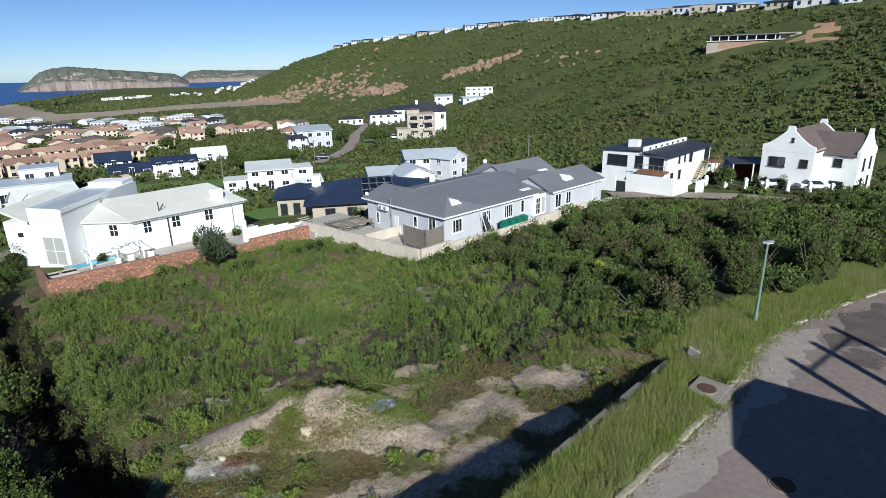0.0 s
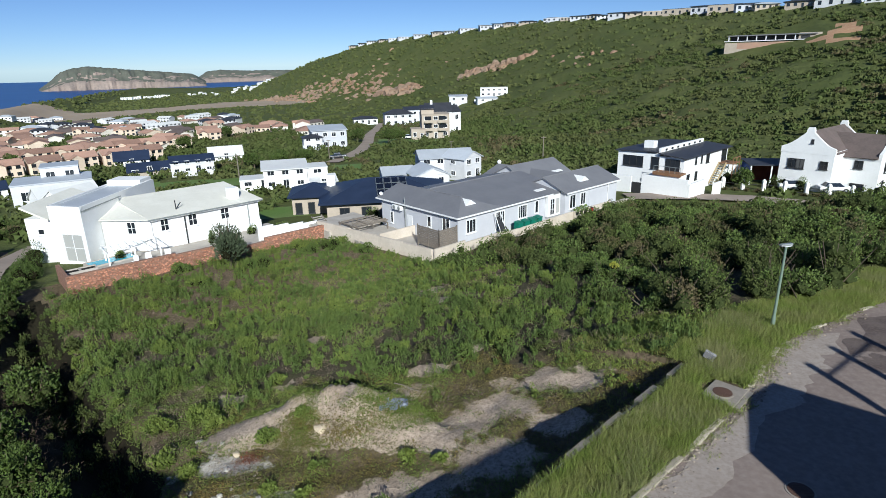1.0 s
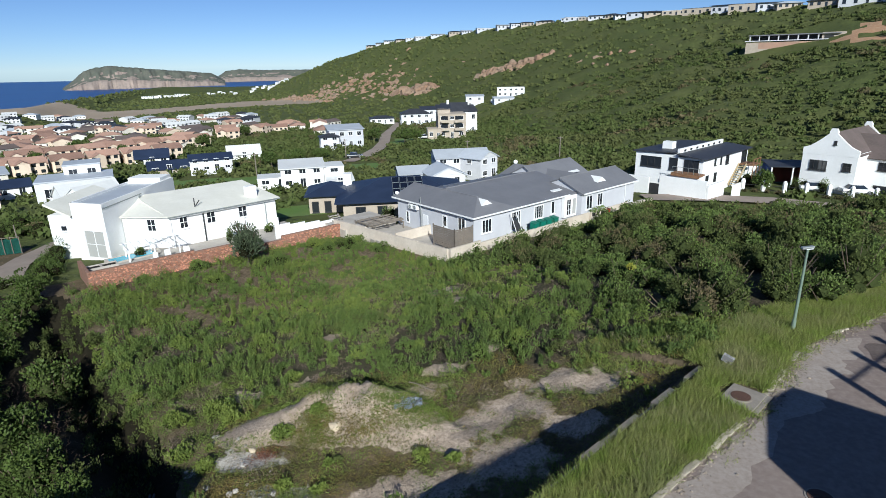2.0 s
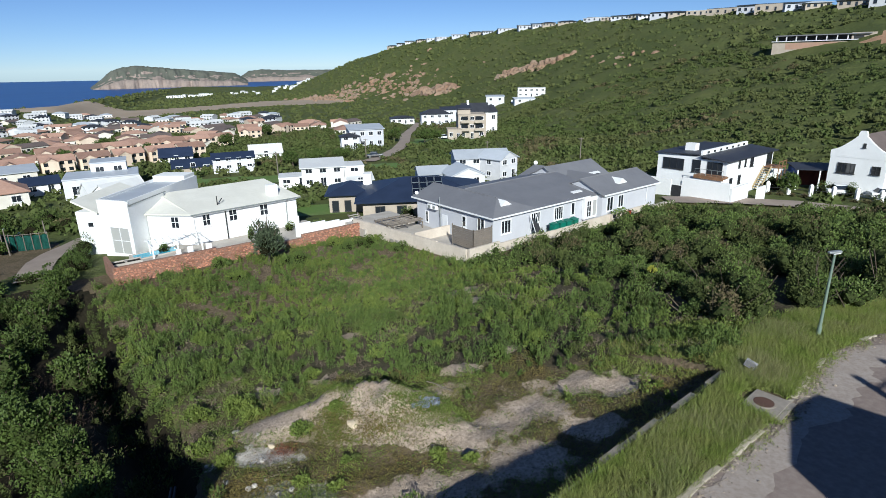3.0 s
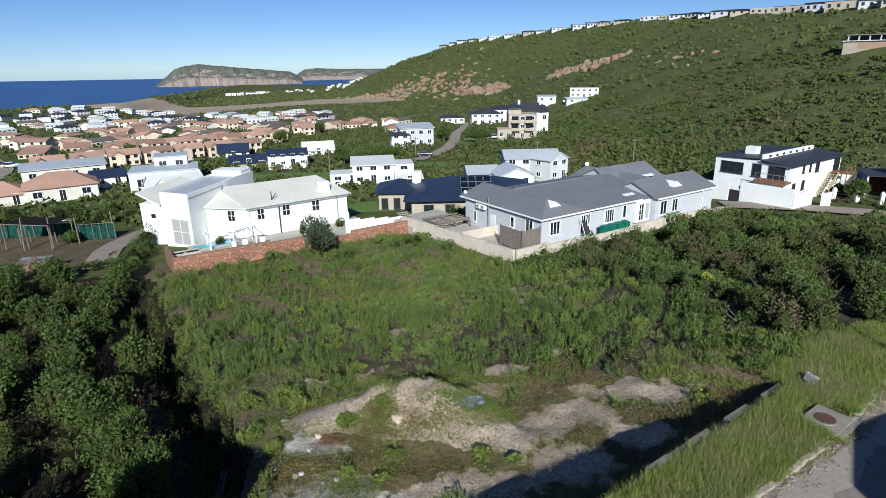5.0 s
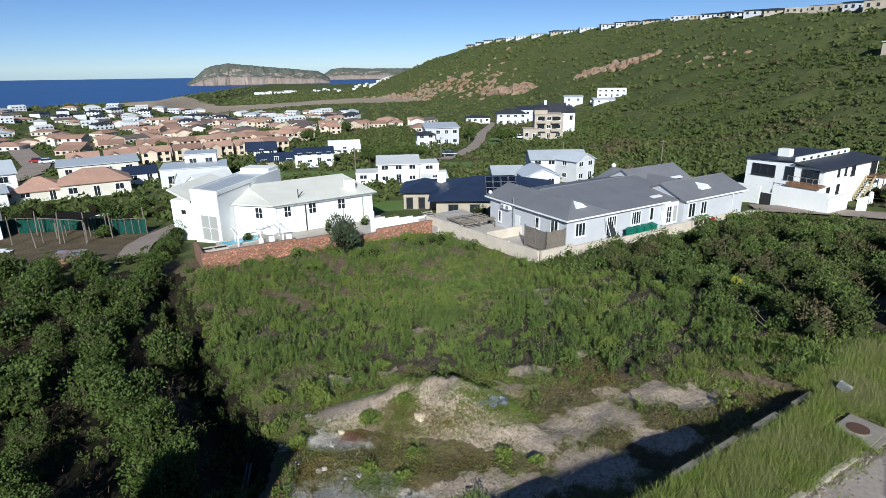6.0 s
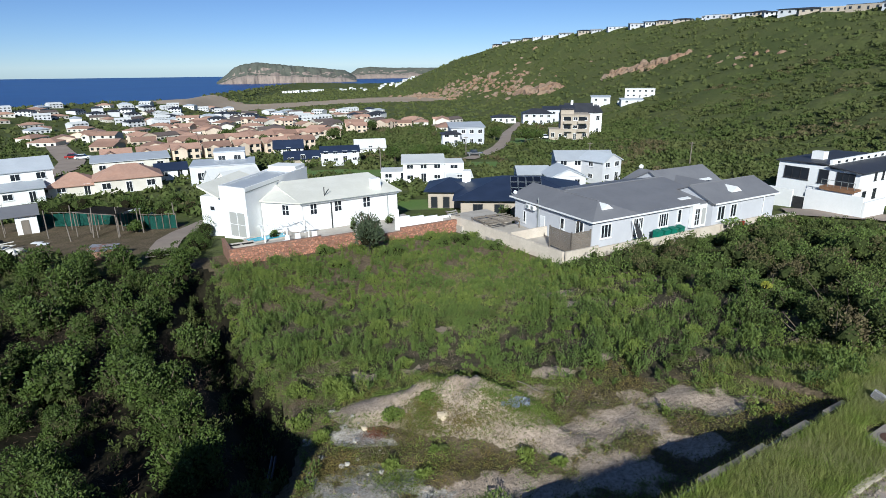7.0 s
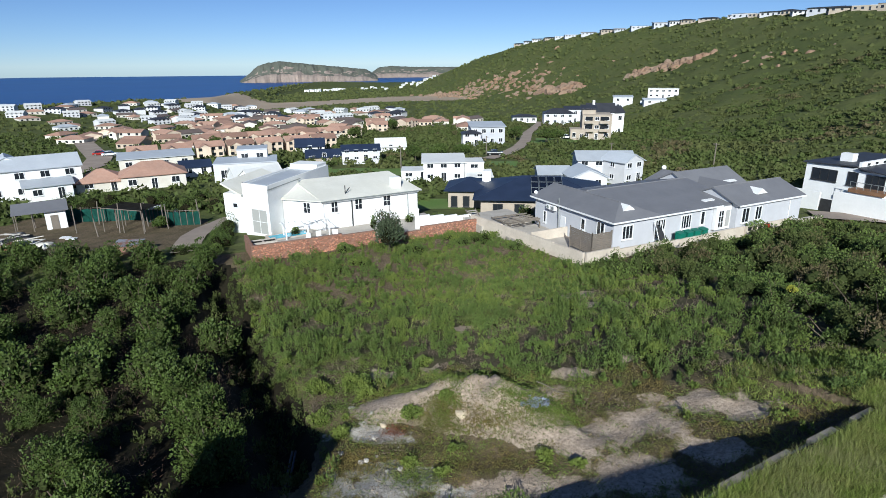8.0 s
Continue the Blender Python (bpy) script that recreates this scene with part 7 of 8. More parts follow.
knee, knee_far, fresh, low, olive, dry = [], [], [], [], [], []
for x, y in scatter(PLOT, 0.6, 11):
    s, n = verge_coords(x, y)
    far = math.hypot(x, y) > 40
    cover = noise.noise((x * 0.42, y * 0.42, 21.0)) + 0.5 * noise.noise((x * 1.1, y * 1.1, 2.0))
    thin = noise.noise((x * 0.3, y * 0.42, 8.0)) + 0.35 * noise.noise((x * 0.9, y * 1.1, 4.0))
    front = open_front(x, y)
    behind = mound_frame(x, y)[1] > 0.7
    if n < 0.5 or worn(x, y) > 0.0 or heap_back(x, y) or (mound_at(x, y) > 0.1 and not behind):
        continue
    if thin > 0.27:
        if rng.random() < 0.8:
            dx, dy = rng.uniform(-0.4, 0.4, 2)
            dry.append((x + dx, y + dy, rough_z(x + dx, y + dy), rng.uniform(0.14, 0.32)))
        if rng.random() < 0.85:
            continue
    if cover < -0.2 - 0.2 * far:
        if front < 0.6:
            dry.append((x, y, rough_z(x, y), rng.uniform(0.1, 0.26)))
        continue
    if rng.random() < front * 0.9:
        continue
    swell = 0.85 + 1.2 * max(-0.5, 0.7 * noise.noise((x * 0.24, y * 0.24, 1.0)) + 0.9 * noise.noise((x * 0.62, y * 0.62, 6.0)))
    high = rng.uniform(0.5, 1.2) * swell * (0.7 if far and x > -20 else 1.0) * (1 - 0.4 * front)
    kind = noise.noise((x * 0.2, y * 0.2, 30.0)) + 0.18 * rng.normal()
    z = rough_z(x, y)
    (fresh if kind > (0.05 if far else 0.26) else knee_far if far else knee).append((x, y, z - 0.04, high))
for x, y in scatter(PLOT, 0.14, 12):
    front = open_front(x, y)
    if front < 0.05 or verge_coords(x, y)[1] < 0.4 or worn(x, y) > 0.1 + 0.2 * rng.random() or (mound_at(x, y) > 0.25 and mound_frame(x, y)[1] > -2.0):
        continue
    cover = noise.noise((x * 0.45, y * 0.45, 41.0)) + 0.5 * noise.noise((x * 1.6, y * 1.6, 42.0))
    if cover < -0.42 or rng.random() > 0.62 + 0.9 * (cover + 0.3):
        continue
    kind = noise.noise((x * 0.33, y * 0.33, 44.0)) + 0.2 * rng.normal()
    (olive if kind > -0.08 and x > -12 else low).append((x, y, rough_z(x, y) - 0.01, rng.uniform(0.07, 0.2)))


# weeds climbing the mound's front, and a ragged fringe along its crest
for cx, cy, sx, sy, count, kind in ((-7.3, 22.0, 0.6, 0.7, 420, 0), (-7.0, 22.4, 0.45, 0.6, 320, 1), (-3.6, 22.0, 0.8, 0.6, 420, 1), (-4.8, 21.3, 1.2, 0.5, 420, 0), (-2.0, 21.8, 0.7, 0.6, 380, 1), (-9.3, 24.4, 1.2, 0.35, 420, 1), (-6.6, 24.1, 0.9, 0.25, 300, 1), (-7.4, 26.2, 1.4, 0.5, 380, 1), (-4.2, 25.4, 1.4, 0.35, 260, 1), (-2.4, 23.8, 0.7, 0.5, 160, 0), (-9.4, 18.2, 0.9, 0.6, 200, 0), (-7.2, 17.6, 0.8, 0.5, 160, 1)):
    for _ in range(count):
        x, y = cx + rng.normal() * sx, cy + rng.normal() * sy
        (low if kind else olive).append((x, y, rough_z(x, y) - 0.01, rng.uniform(0.1, 0.26)))
# dark plants added along the strip and between bushes to deepen the shade there
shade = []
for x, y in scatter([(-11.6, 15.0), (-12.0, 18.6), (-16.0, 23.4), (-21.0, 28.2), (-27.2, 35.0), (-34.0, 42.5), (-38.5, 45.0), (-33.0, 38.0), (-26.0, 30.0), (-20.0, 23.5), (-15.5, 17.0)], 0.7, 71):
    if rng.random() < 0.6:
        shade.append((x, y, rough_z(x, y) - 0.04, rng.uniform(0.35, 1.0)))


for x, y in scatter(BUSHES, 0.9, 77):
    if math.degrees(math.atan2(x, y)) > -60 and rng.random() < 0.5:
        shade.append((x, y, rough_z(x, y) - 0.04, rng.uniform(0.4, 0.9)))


def sprigs(places, blades, length, width, lift, kite, spread=0.5, reach=1.0):
    """Upright sprigs: short leaves set along a few stems at each place."""
    p = np.array(places)
    base = np.repeat(p[:, :3], blades, 0)
    tall_by = np.repeat(p[:, 3], blades)
    around = rng.normal(size=(len(base), 3)) * spread
    around[:, 2] = 0
    up = rng.random(len(base)) ** 0.7
    at = base + around * tall_by[:, None] * 0.8 + np.stack([0 * up, 0 * up, up * tall_by * reach], 1)
    return leaves(at, unit(around + 1e-3), length * tall_by / tall_by.mean(), width, lift=lift, kite=kite)


def shoots(places, stems, per, length, width, gather=0.24):
    """Leafy plants: a few separate upright shoots from each place, each one a narrow column sheathed in leaves."""
    p = np.repeat(np.array(places), stems, 0)
    m = len(p)
    turn, away = rng.uniform(0, 6.283, m), np.sqrt(rng.random(m)) * (0.1 + gather * p[:, 3])
    off = np.stack([np.cos(turn) * away, np.sin(turn) * away], 1)
    top = p[:, 3] * rng.uniform(0.55, 1.2, m)
    tall = np.repeat(top, per)
    foot, lean = np.repeat(p[:, :3], per, 0), np.repeat(off, per, 0)
    up = rng.uniform(0.12, 1.0, len(tall))
    out = rng.normal(size=(len(tall), 3))
    out[:, 2] = 0.25 + 1.2 * (up > 0.85)
    out = unit(out)
    at = foot.copy()
    at[:, :2] += lean * (0.8 + 0.4 * up[:, None]) + out[:, :2] * (0.028 + 0.05 * tall * (1.15 - up))[:, None]
    at[:, 2] += tall * up - length * 0.4
    return leaves(at, out, length, width, lift=1.1, flat=0.3)


stuff("shrub_growth", [shoots(knee, 8, 20, 0.115, 0.05)], M_LEAF, "knee-high green scrub with upright leafy shoots", "shrubs")
stuff("shrub_growth", [shoots(knee_far, 6, 14, 0.15, 0.075)], M_LEAF, "knee-high green scrub with upright leafy shoots", "shrubs")
stuff("shrub_growth", [shoots(fresh, 7, 15, 0.13, 0.06)], M_LEAF_YOUNG, "paler fresh green leafy scrub in patches", "shrubs")
stuff("shrub_growth", [shoots(shade, 7, 13, 0.16, 0.08)], M_LEAF_DARK, "dark green undergrowth added to deepen the shade of the bushes", "shrubs")
stuff("weed_growth", [sprigs(low, 10, 0.085, 0.034, 0.5, False, 0.9, 0.6)], M_LEAF_YOUNG, "low bright green weeds on the sandy soil", "weeds")
stuff("weed_growth", [sprigs(olive, 12, 0.08, 0.03, 0.4, False, 1.0, 0.6)], M_LEAF_OLIVE, "low olive and rust-coloured creeping weeds", "weeds")
stuff("dry_growth", [sprigs(dry, 22, 0.2, 0.02, 0.5, False, 0.8)], M_DRY, "grey-brown dead undergrowth lying between the shrubs", "dead brush")
red = [(-9.2 + rng.normal() * 0.35, 20.9 + rng.normal() * 0.25, 0.0, rng.uniform(0.08, 0.16)) for _ in range(45)]
stuff("weed_growth", [sprigs([(x, y, rough_z(x, y), h) for x, y, z, h in red], 14, 0.08, 0.03, 0.5, True, 0.9, 0.7)], M_RED, "patch of rust-red low weeds at the mound's foot", "weeds")

# rounded shrubs rising from the low growth, each with a core coloured dark as shade
sorts, hulls = {0: [], 1: [], 2: []}, []
for k, (x, y) in enumerate(scatter(PLOT, 1.7, 61)):
    front, far = open_front(x, y), math.hypot(x, y) > 38
    if verge_coords(x, y)[1] < 0.6 or worn(x, y) > 0.0 or mound_at(x, y) > 0.3 or rng.random() < 0.12 + 0.8 * front:
        continue
    if noise.noise((x * 0.3, y * 0.42, 8.0)) + 0.35 * noise.noise((x * 0.9, y * 1.1, 4.0)) > 0.24:
        continue
    size = rng.uniform(0.6, 1.15) * (0.95 + 0.6 * noise.noise((x * 0.25, y * 0.25, 1.0))) * (0.75 if far and x > -18 else 1.0) * (1 - 0.3 * front)
    p, o, c, s = crown_points(int((250 if not far else 150) * size + 40), np.array([0.62, 0.62, 0.95]) * size, 7, k % 60, (0.24, 0.45))
    z = np.array([x, y, rough_z(x, y) - 0.05])
    kind = noise.noise((x * 0.26, y * 0.26, 30.0)) + 0.3 * rng.normal()
    sorts[0 if kind > 0.2 else 2 if kind < -0.35 else 1].append(leaves(p + z, o, 0.15 if not far else 0.2, 0.062 if not far else 0.09, lift=0.5, flat=0.6))
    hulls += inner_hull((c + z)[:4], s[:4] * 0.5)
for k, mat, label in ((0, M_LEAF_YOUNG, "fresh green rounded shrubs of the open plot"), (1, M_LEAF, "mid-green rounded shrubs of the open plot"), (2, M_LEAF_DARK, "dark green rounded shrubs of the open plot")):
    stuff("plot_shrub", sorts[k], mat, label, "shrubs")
stuff("plot_shrub_core", hulls, M_INNER_SHADE, "solid cores inside the low shrubs, coloured dark as shade", "shrubs")

# taller leafy plants that stand out of the open plot
pieces, hulls = [], []
for x, y, size in ((-8.7, 21.9, 0.85), (-11.6, 20.3, 0.75), (-2.1, 19.1, 0.6), (-0.8, 18.6, 0.45), (-7.2, 22.7, 0.7), (-6.0, 19.6, 0.45), (-7.6, 18.4, 0.5), (-6.1, 18.0, 0.4), (-13.6, 25.4, 1.3), (-12.2, 24.2, 1.0), (-13.5, 21.4, 1.0), (-15.2, 24.4, 1.1), (-12.7, 25.0, 0.9), (-14.2, 34.5, 1.3), (-17.5, 31.0, 1.0), (-10.2, 28.0, 0.9), (-21.0, 36.5, 1.4), (-3.3, 29.5, 0.8), (2.6, 28.4, 0.9), (5.6, 30.5, 1.0), (-9.0, 40.0, 1.2), (3.0, 37.0, 1.2), (-26.0, 46.4, 1.9), (-23.6, 48.4, 1.7), (-29.6, 44.6, 1.6), (-17.0, 58.4, 1.9), (-13.0, 61.3, 1.2), (-10.5, 58.6, 0.9), (-4.6, 53.0, 0.8), (-20.6, 53.4, 1.3), (-32.0, 43.8, 1.3)):
    p, o, c, s = crown_points(int(760 * size), np.array([0.75, 0.75, 0.7]) * size, 7, int(1000 * abs(x)))
    z = np.array([x, y, ground_z(x, y)])
    pieces.append(leaves(p + z, o, 0.12 + 0.03 * size, 0.075, lift=0.4, flat=0.6))
    # near-black balls paint shade between the leaves
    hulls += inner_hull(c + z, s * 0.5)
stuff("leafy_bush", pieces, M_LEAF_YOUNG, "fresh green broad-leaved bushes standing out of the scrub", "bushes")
stuff("bush_core", hulls, M_INNER_SHADE, "solid cores inside the bushes, coloured dark as shade", "bushes")

# ---- the dense coastal thicket
pieces, hulls, stems = {"a": [], "b": [], "c": []}, [], bmesh.new()
for k, (x, y) in enumerate(scatter(THICKET, 2.05, 5)):
    r = math.hypot(x, y)
    high = rng.uniform(1.3, 3.1) * (1.0 if r < 62 else 0.75) * (0.95 + 0.8 * noise.noise((x * 0.15, y * 0.15, 6.0)))
    wide = rng.uniform(1.0, 2.0)
    z = np.array([x, y, ground_z(x, y) + 0.15])
    count = int(1050 * (1.0 if r < 42 else 0.46 if r < 60 else 0.27))
    size = 0.13 if r < 42 else 0.17 if r < 60 else 0.22
    p, o, c, s = crown_points(count, np.array([wide, wide, high * 0.95]), 14, k, (0.2, 0.42))
    sort = noise.noise((x * 0.17, y * 0.17, 9.0)) + 0.3 * rng.normal()
    pieces["c" if sort > 0.38 else "b" if sort < 0.0 else "a"].append(leaves(p + z, o, size, size * 0.6, lift=0.4, flat=0.6))
    # solid balls in shade-dark green fill the gaps between lumps
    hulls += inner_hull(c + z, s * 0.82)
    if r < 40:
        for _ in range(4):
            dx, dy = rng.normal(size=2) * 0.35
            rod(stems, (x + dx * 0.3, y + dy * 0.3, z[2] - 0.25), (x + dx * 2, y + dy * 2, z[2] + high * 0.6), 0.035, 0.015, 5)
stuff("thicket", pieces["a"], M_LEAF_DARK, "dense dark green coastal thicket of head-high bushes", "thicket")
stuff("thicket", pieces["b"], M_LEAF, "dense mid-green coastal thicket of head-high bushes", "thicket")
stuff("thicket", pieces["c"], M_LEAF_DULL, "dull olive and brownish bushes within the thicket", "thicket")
stuff("thicket_core", hulls, M_CORE_SHADE, "solid cores inside the thicket, coloured dark as shade", "thicket")
tagged(part("thicket_stems", stems, M_BARK), "pale bare stems at the thicket's edge", "stems", kind="stuff")

M_YELLOW = material("yellow_bloom", (0.3, 0.3, 0.04), (0.24, 0.27, 0.04), (0.36, 0.34, 0.07), scale=1.0, rough=0.6, per_island=0.3)
bloom = thing("flowering_bush", pose(10.3, 35.6, ground_z(10.3, 35.6) + 0.9) @ Matrix.Scale(0.62, 4), "small bush with bright yellow-green bloom at the thicket's edge", "bush")
p_, o_, c_, s_ = crown_points(420, np.array([0.55, 0.55, 0.7]), 5, 3)
shared("foliage", mesh_from("foliage", *leaves(p_ + np.array([0, 0, 0.6]), o_, 0.14, 0.09), M_YELLOW), bloom, Matrix.Identity(4))
shared("core", mesh_from("core", *join(inner_hull(c_ + np.array([0, 0, 0.5]), s_ * 0.8)), M_INNER_SHADE), bloom, Matrix.Identity(4))

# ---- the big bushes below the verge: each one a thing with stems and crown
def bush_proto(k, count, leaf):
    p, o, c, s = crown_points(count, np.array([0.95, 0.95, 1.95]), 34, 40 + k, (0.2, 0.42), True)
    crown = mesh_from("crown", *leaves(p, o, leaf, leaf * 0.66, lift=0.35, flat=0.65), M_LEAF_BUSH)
    # core colour carries the shade inside the crown
    core = mesh_from("core", *join(inner_hull(c * 0.9, s * 0.7)), M_CORE_SHADE)
    bm = bmesh.new()
    for j in range(9):
        a = j * 0.7 + k
        rod(bm, (0.06 * math.cos(a), 0.06 * math.sin(a), -0.15), (0.5 * math.cos(a), 0.5 * math.sin(a), 0.9), 0.022, 0.01, 5)
    stem = bpy.data.meshes.new("trunk")
    bm.to_mesh(stem)
    bm.free()
    stem.materials.append(M_BARK)
    return crown, core, stem


near_protos = [bush_proto(k, 6000, 0.07) for k in range(4)]
far_protos = [bush_proto(k + 4, 2300, 0.1) for k in range(4)]
kept = []
for x, y in scatter(BUSHES, 1.1, 23):
    if all(math.hypot(x - a, y - b) > 3.9 + 1.2 * noise.noise((x * 0.2, y * 0.2, 17.0)) for a, b in kept):
        kept.append((x, y))
EDGE = [(-37.4, 43.6), (-32.2, 37.6), (-26.8, 31.4), (-22.0, 25.8), (-18.0, 21.0), (-15.4, 16.4)]
kept = [(x, y) for x, y in kept if math.degrees(math.atan2(x, y)) > -60]
for k, (x, y) in enumerate(kept):
    r = math.hypot(x, y)
    size = rng.uniform(1.35, 2.5)
    rim = min(math.hypot(x - a, y - b) for a, b in EDGE) < 3.4
    if rim:
        size = rng.uniform(1.8, 2.3)
    bush = thing("bush", pose(x, y, ground_z(x, y) - 0.1, 0, 0, rng.uniform(0, 360)) @ Matrix.Diagonal((size, size, (size * rng.uniform(1.0, 1.22) if rim else size * rng.uniform(0.85, 1.15)), 1)), "dense rounded green bush with small broad leaves on the slope", "bush", "bushes below the verge")
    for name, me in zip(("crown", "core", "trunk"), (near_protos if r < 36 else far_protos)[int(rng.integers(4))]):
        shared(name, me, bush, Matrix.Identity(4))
stuff("dry_growth", [sprigs([(x + rng.normal(), y + rng.normal(), ground_z(x, y), 1.3) for x, y in scatter(BUSHES, 1.6, 3) if noise.noise((x * 0.3, y * 0.3, 0.0)) > 0.1], 70, 0.3, 0.016, 0.7, False, 0.5)], M_TWIG, "brown bare twigs and dead brush among the bushes", "dead brush")

# ---- the grey-green tree at the rubble wall, and clipped shrubs round the houses
M_OLIVE = material("olive_leaves", (0.085, 0.11, 0.06), (0.065, 0.09, 0.045), (0.13, 0.15, 0.1), scale=0.5, rough=0.65, per_island=0.35, translucent=0.15)
tree = thing("tree", pose(-22.4, 53.0, ground_z(-22.4, 53.0)) @ Matrix.Diagonal((1.5, 1.5, 1.75, 1)), "small grey-green tree standing against the rubble wall", "tree")
bm = bmesh.new()
rod(bm, (0, 0, -0.2), (0.1, 0.05, 1.3), 0.11, 0.07, 8)
for j in range(7):
    a = j * 0.9
    rod(bm, (0.08, 0.04, 0.8 + 0.08 * j), (0.75 * math.cos(a), 0.75 * math.sin(a), 2.0 + 0.18 * j), 0.045, 0.015, 6)
part("trunk", bm, M_BARK, tree)
p_, o_, c_, s_ = crown_points(3000, np.array([1.25, 1.25, 1.95]), 14, 99)
crown = new("crown", mesh_from("crown", *leaves(p_ + np.array([0, 0, 0.85]), o_, 0.2, 0.07, lift=0.7), M_OLIVE))
crown.parent = tree
core = new("core", mesh_from("core", *join(inner_hull(c_ + np.array([0, 0, 0.95]), s_ * 0.6)), M_INNER_SHADE))
core.parent = tree


def clipped(x, y, z, wide, high, label, mat=None, count=700, leaf=0.13):
    t = thing("shrub", pose(x, y, z), label, "shrub", "garden shrubs")
    p_, o_, c_, s_ = crown_points(count, np.array([wide, wide, high]), 7, int(abs(x * 37)) % 90)
    for name, me in (("foliage", mesh_from("foliage", *leaves(p_, o_, leaf, leaf * 0.6), mat or M_LEAF)), ("core", mesh_from("core", *join(inner_hull(c_, s_ * 0.8)), M_INNER_SHADE))):
        shared(name, me, t, Matrix.Identity(4))


for x, y, z, wide, high, label in ((-20.6, 66.6, -7.2, 1.9, 1.3, "clipped dark green hedge behind the rubble wall"), (-5.6, 67.0, -6.9, 1.3, 1.4, "round clipped green bush in the courtyard"), (-11.4, 76.4, -8.2, 1.4, 2.2, "leafy shrub in the raised garden"), (-13.6, 78.4, -8.2, 1.2, 2.1, "leafy shrub in the raised garden"), (-14.8, 73.0, -8.0, 0.9, 1.3, "grey-green shrub beside the garden wall"), (-19.3, 53.8, -7.2, 1.1, 1.9, "dark shrub beside the grey-green tree"), (-20.4, 53.2, -7.2, 1.0, 1.6, "dark shrub beside the grey-green tree"), (-27.6, 61.4, -7.0, 0.5, 2.0, "slim creeper growing against the white wall"), (-24.2, 65.0, -7.0, 0.7, 1.3, "small shrub at the white house's corner"), (-35.6, 56.6, -7.0, 0.6, 1.0, "yellow-green shrub beside the pergola"), (51.2, 84.4, -7.4, 1.4, 2.6, "round green shrub in the gabled house's garden"), (48.6, 86.6, -7.4, 1.6, 2.4, "leafy shrub in the gabled house's garden"), (43.5, 91.0, -7.4, 1.8, 3.2, "bushy tree beside the pillars"), (40.8, 93.5, -7.4, 1.6, 3.0, "bushy tree beside the pillars"), (6.0, 106.0, -9.0, 1.5, 2.4, "pale green shrub in front of the grey gables")):
    clipped(x, y, z, wide, high, label)
for x, y, wide, high in ((-43.0, 53.6, 2.0, 2.4), (-41.6, 50.6, 1.8, 2.0), (-45.2, 57.0, 2.0, 2.8), (-43.8, 48.2, 1.7, 1.5), (-40.2, 48.0, 1.3, 1.3), (-46.2, 60.6, 2.1, 2.9), (-62, 71, 2.8, 3.6), (-66.5, 69, 2.9, 3.8), (-71, 67, 2.7, 3.6), (-75, 65.4, 2.8, 3.8), (-57.6, 72.5, 2.8, 3.4), (-79.5, 64, 2.7, 3.6), (-54.5, 73, 2.4, 3.0), (-64, 76, 2.8, 3.4), (-70, 73, 2.8, 3.4), (-76, 70.5, 2.8, 3.5), (-58, 78, 2.6, 3.2), (-83, 68, 2.8, 3.4), (-50.6, 70, 2.2, 2.8), (-13.8, 59.2, 1.7, 1.6), (-15.6, 58.0, 1.2, 1.2), (-9.6, 57.6, 1.1, 1.2), (-31.0, 48.8, 1.0, 0.9), (-27.0, 52.2, 1.2, 1.0)):
    clipped(x, y, ground_z(x, y) - 0.1, wide, high, "dense dark green bush beside the garden", M_LEAF_BUSH if wide > 1.5 else M_LEAF, 1300, 0.14)
for k in range(13):
    clipped(40.6 + 1.3 * k, 86.0 - 0.7 * k, -7.3, 0.75, 0.7, "low brownish hedge plant along the pillars", M_LEAF_DULL, 260, 0.14)
def round_tree(x, y, wide, high, label):
    """A broad-crowned tree: forked trunk and a lumpy crown of small leaves."""
    t = thing("tree", pose(x, y, ground_z(x, y)), label, "tree", "trees among the houses")
    TAKEN.append((x, y, wide))
    bm = bmesh.new()
    rod(bm, (0, 0, -0.4), (0.1, 0, high * 0.35), 0.16, 0.11, 8)
    for j in range(5):
        a = j * 1.26
        rod(bm, (0.1, 0, high * 0.3), (wide * 0.5 * math.cos(a), wide * 0.5 * math.sin(a), high * 0.62), 0.07, 0.03, 6)
    part("trunk", bm, M_BARK, t)
    p_, o_, c_, s_ = crown_points(1500, np.array([wide, wide, high * 0.62]), 16, int(abs(x * 13)) % 90, (0.22, 0.45))
    up = np.array([0, 0, high * 0.3])
    shared("crown", mesh_from("crown", *leaves(p_ + up, o_, 0.34, 0.22, lift=0.2, flat=0.65), M_LEAF_BUSH), t, Matrix.Identity(4))
    shared("core", mesh_from("core", *join(inner_hull(c_ + up, s_ * 0.75)), M_CORE_SHADE), t, Matrix.Identity(4))


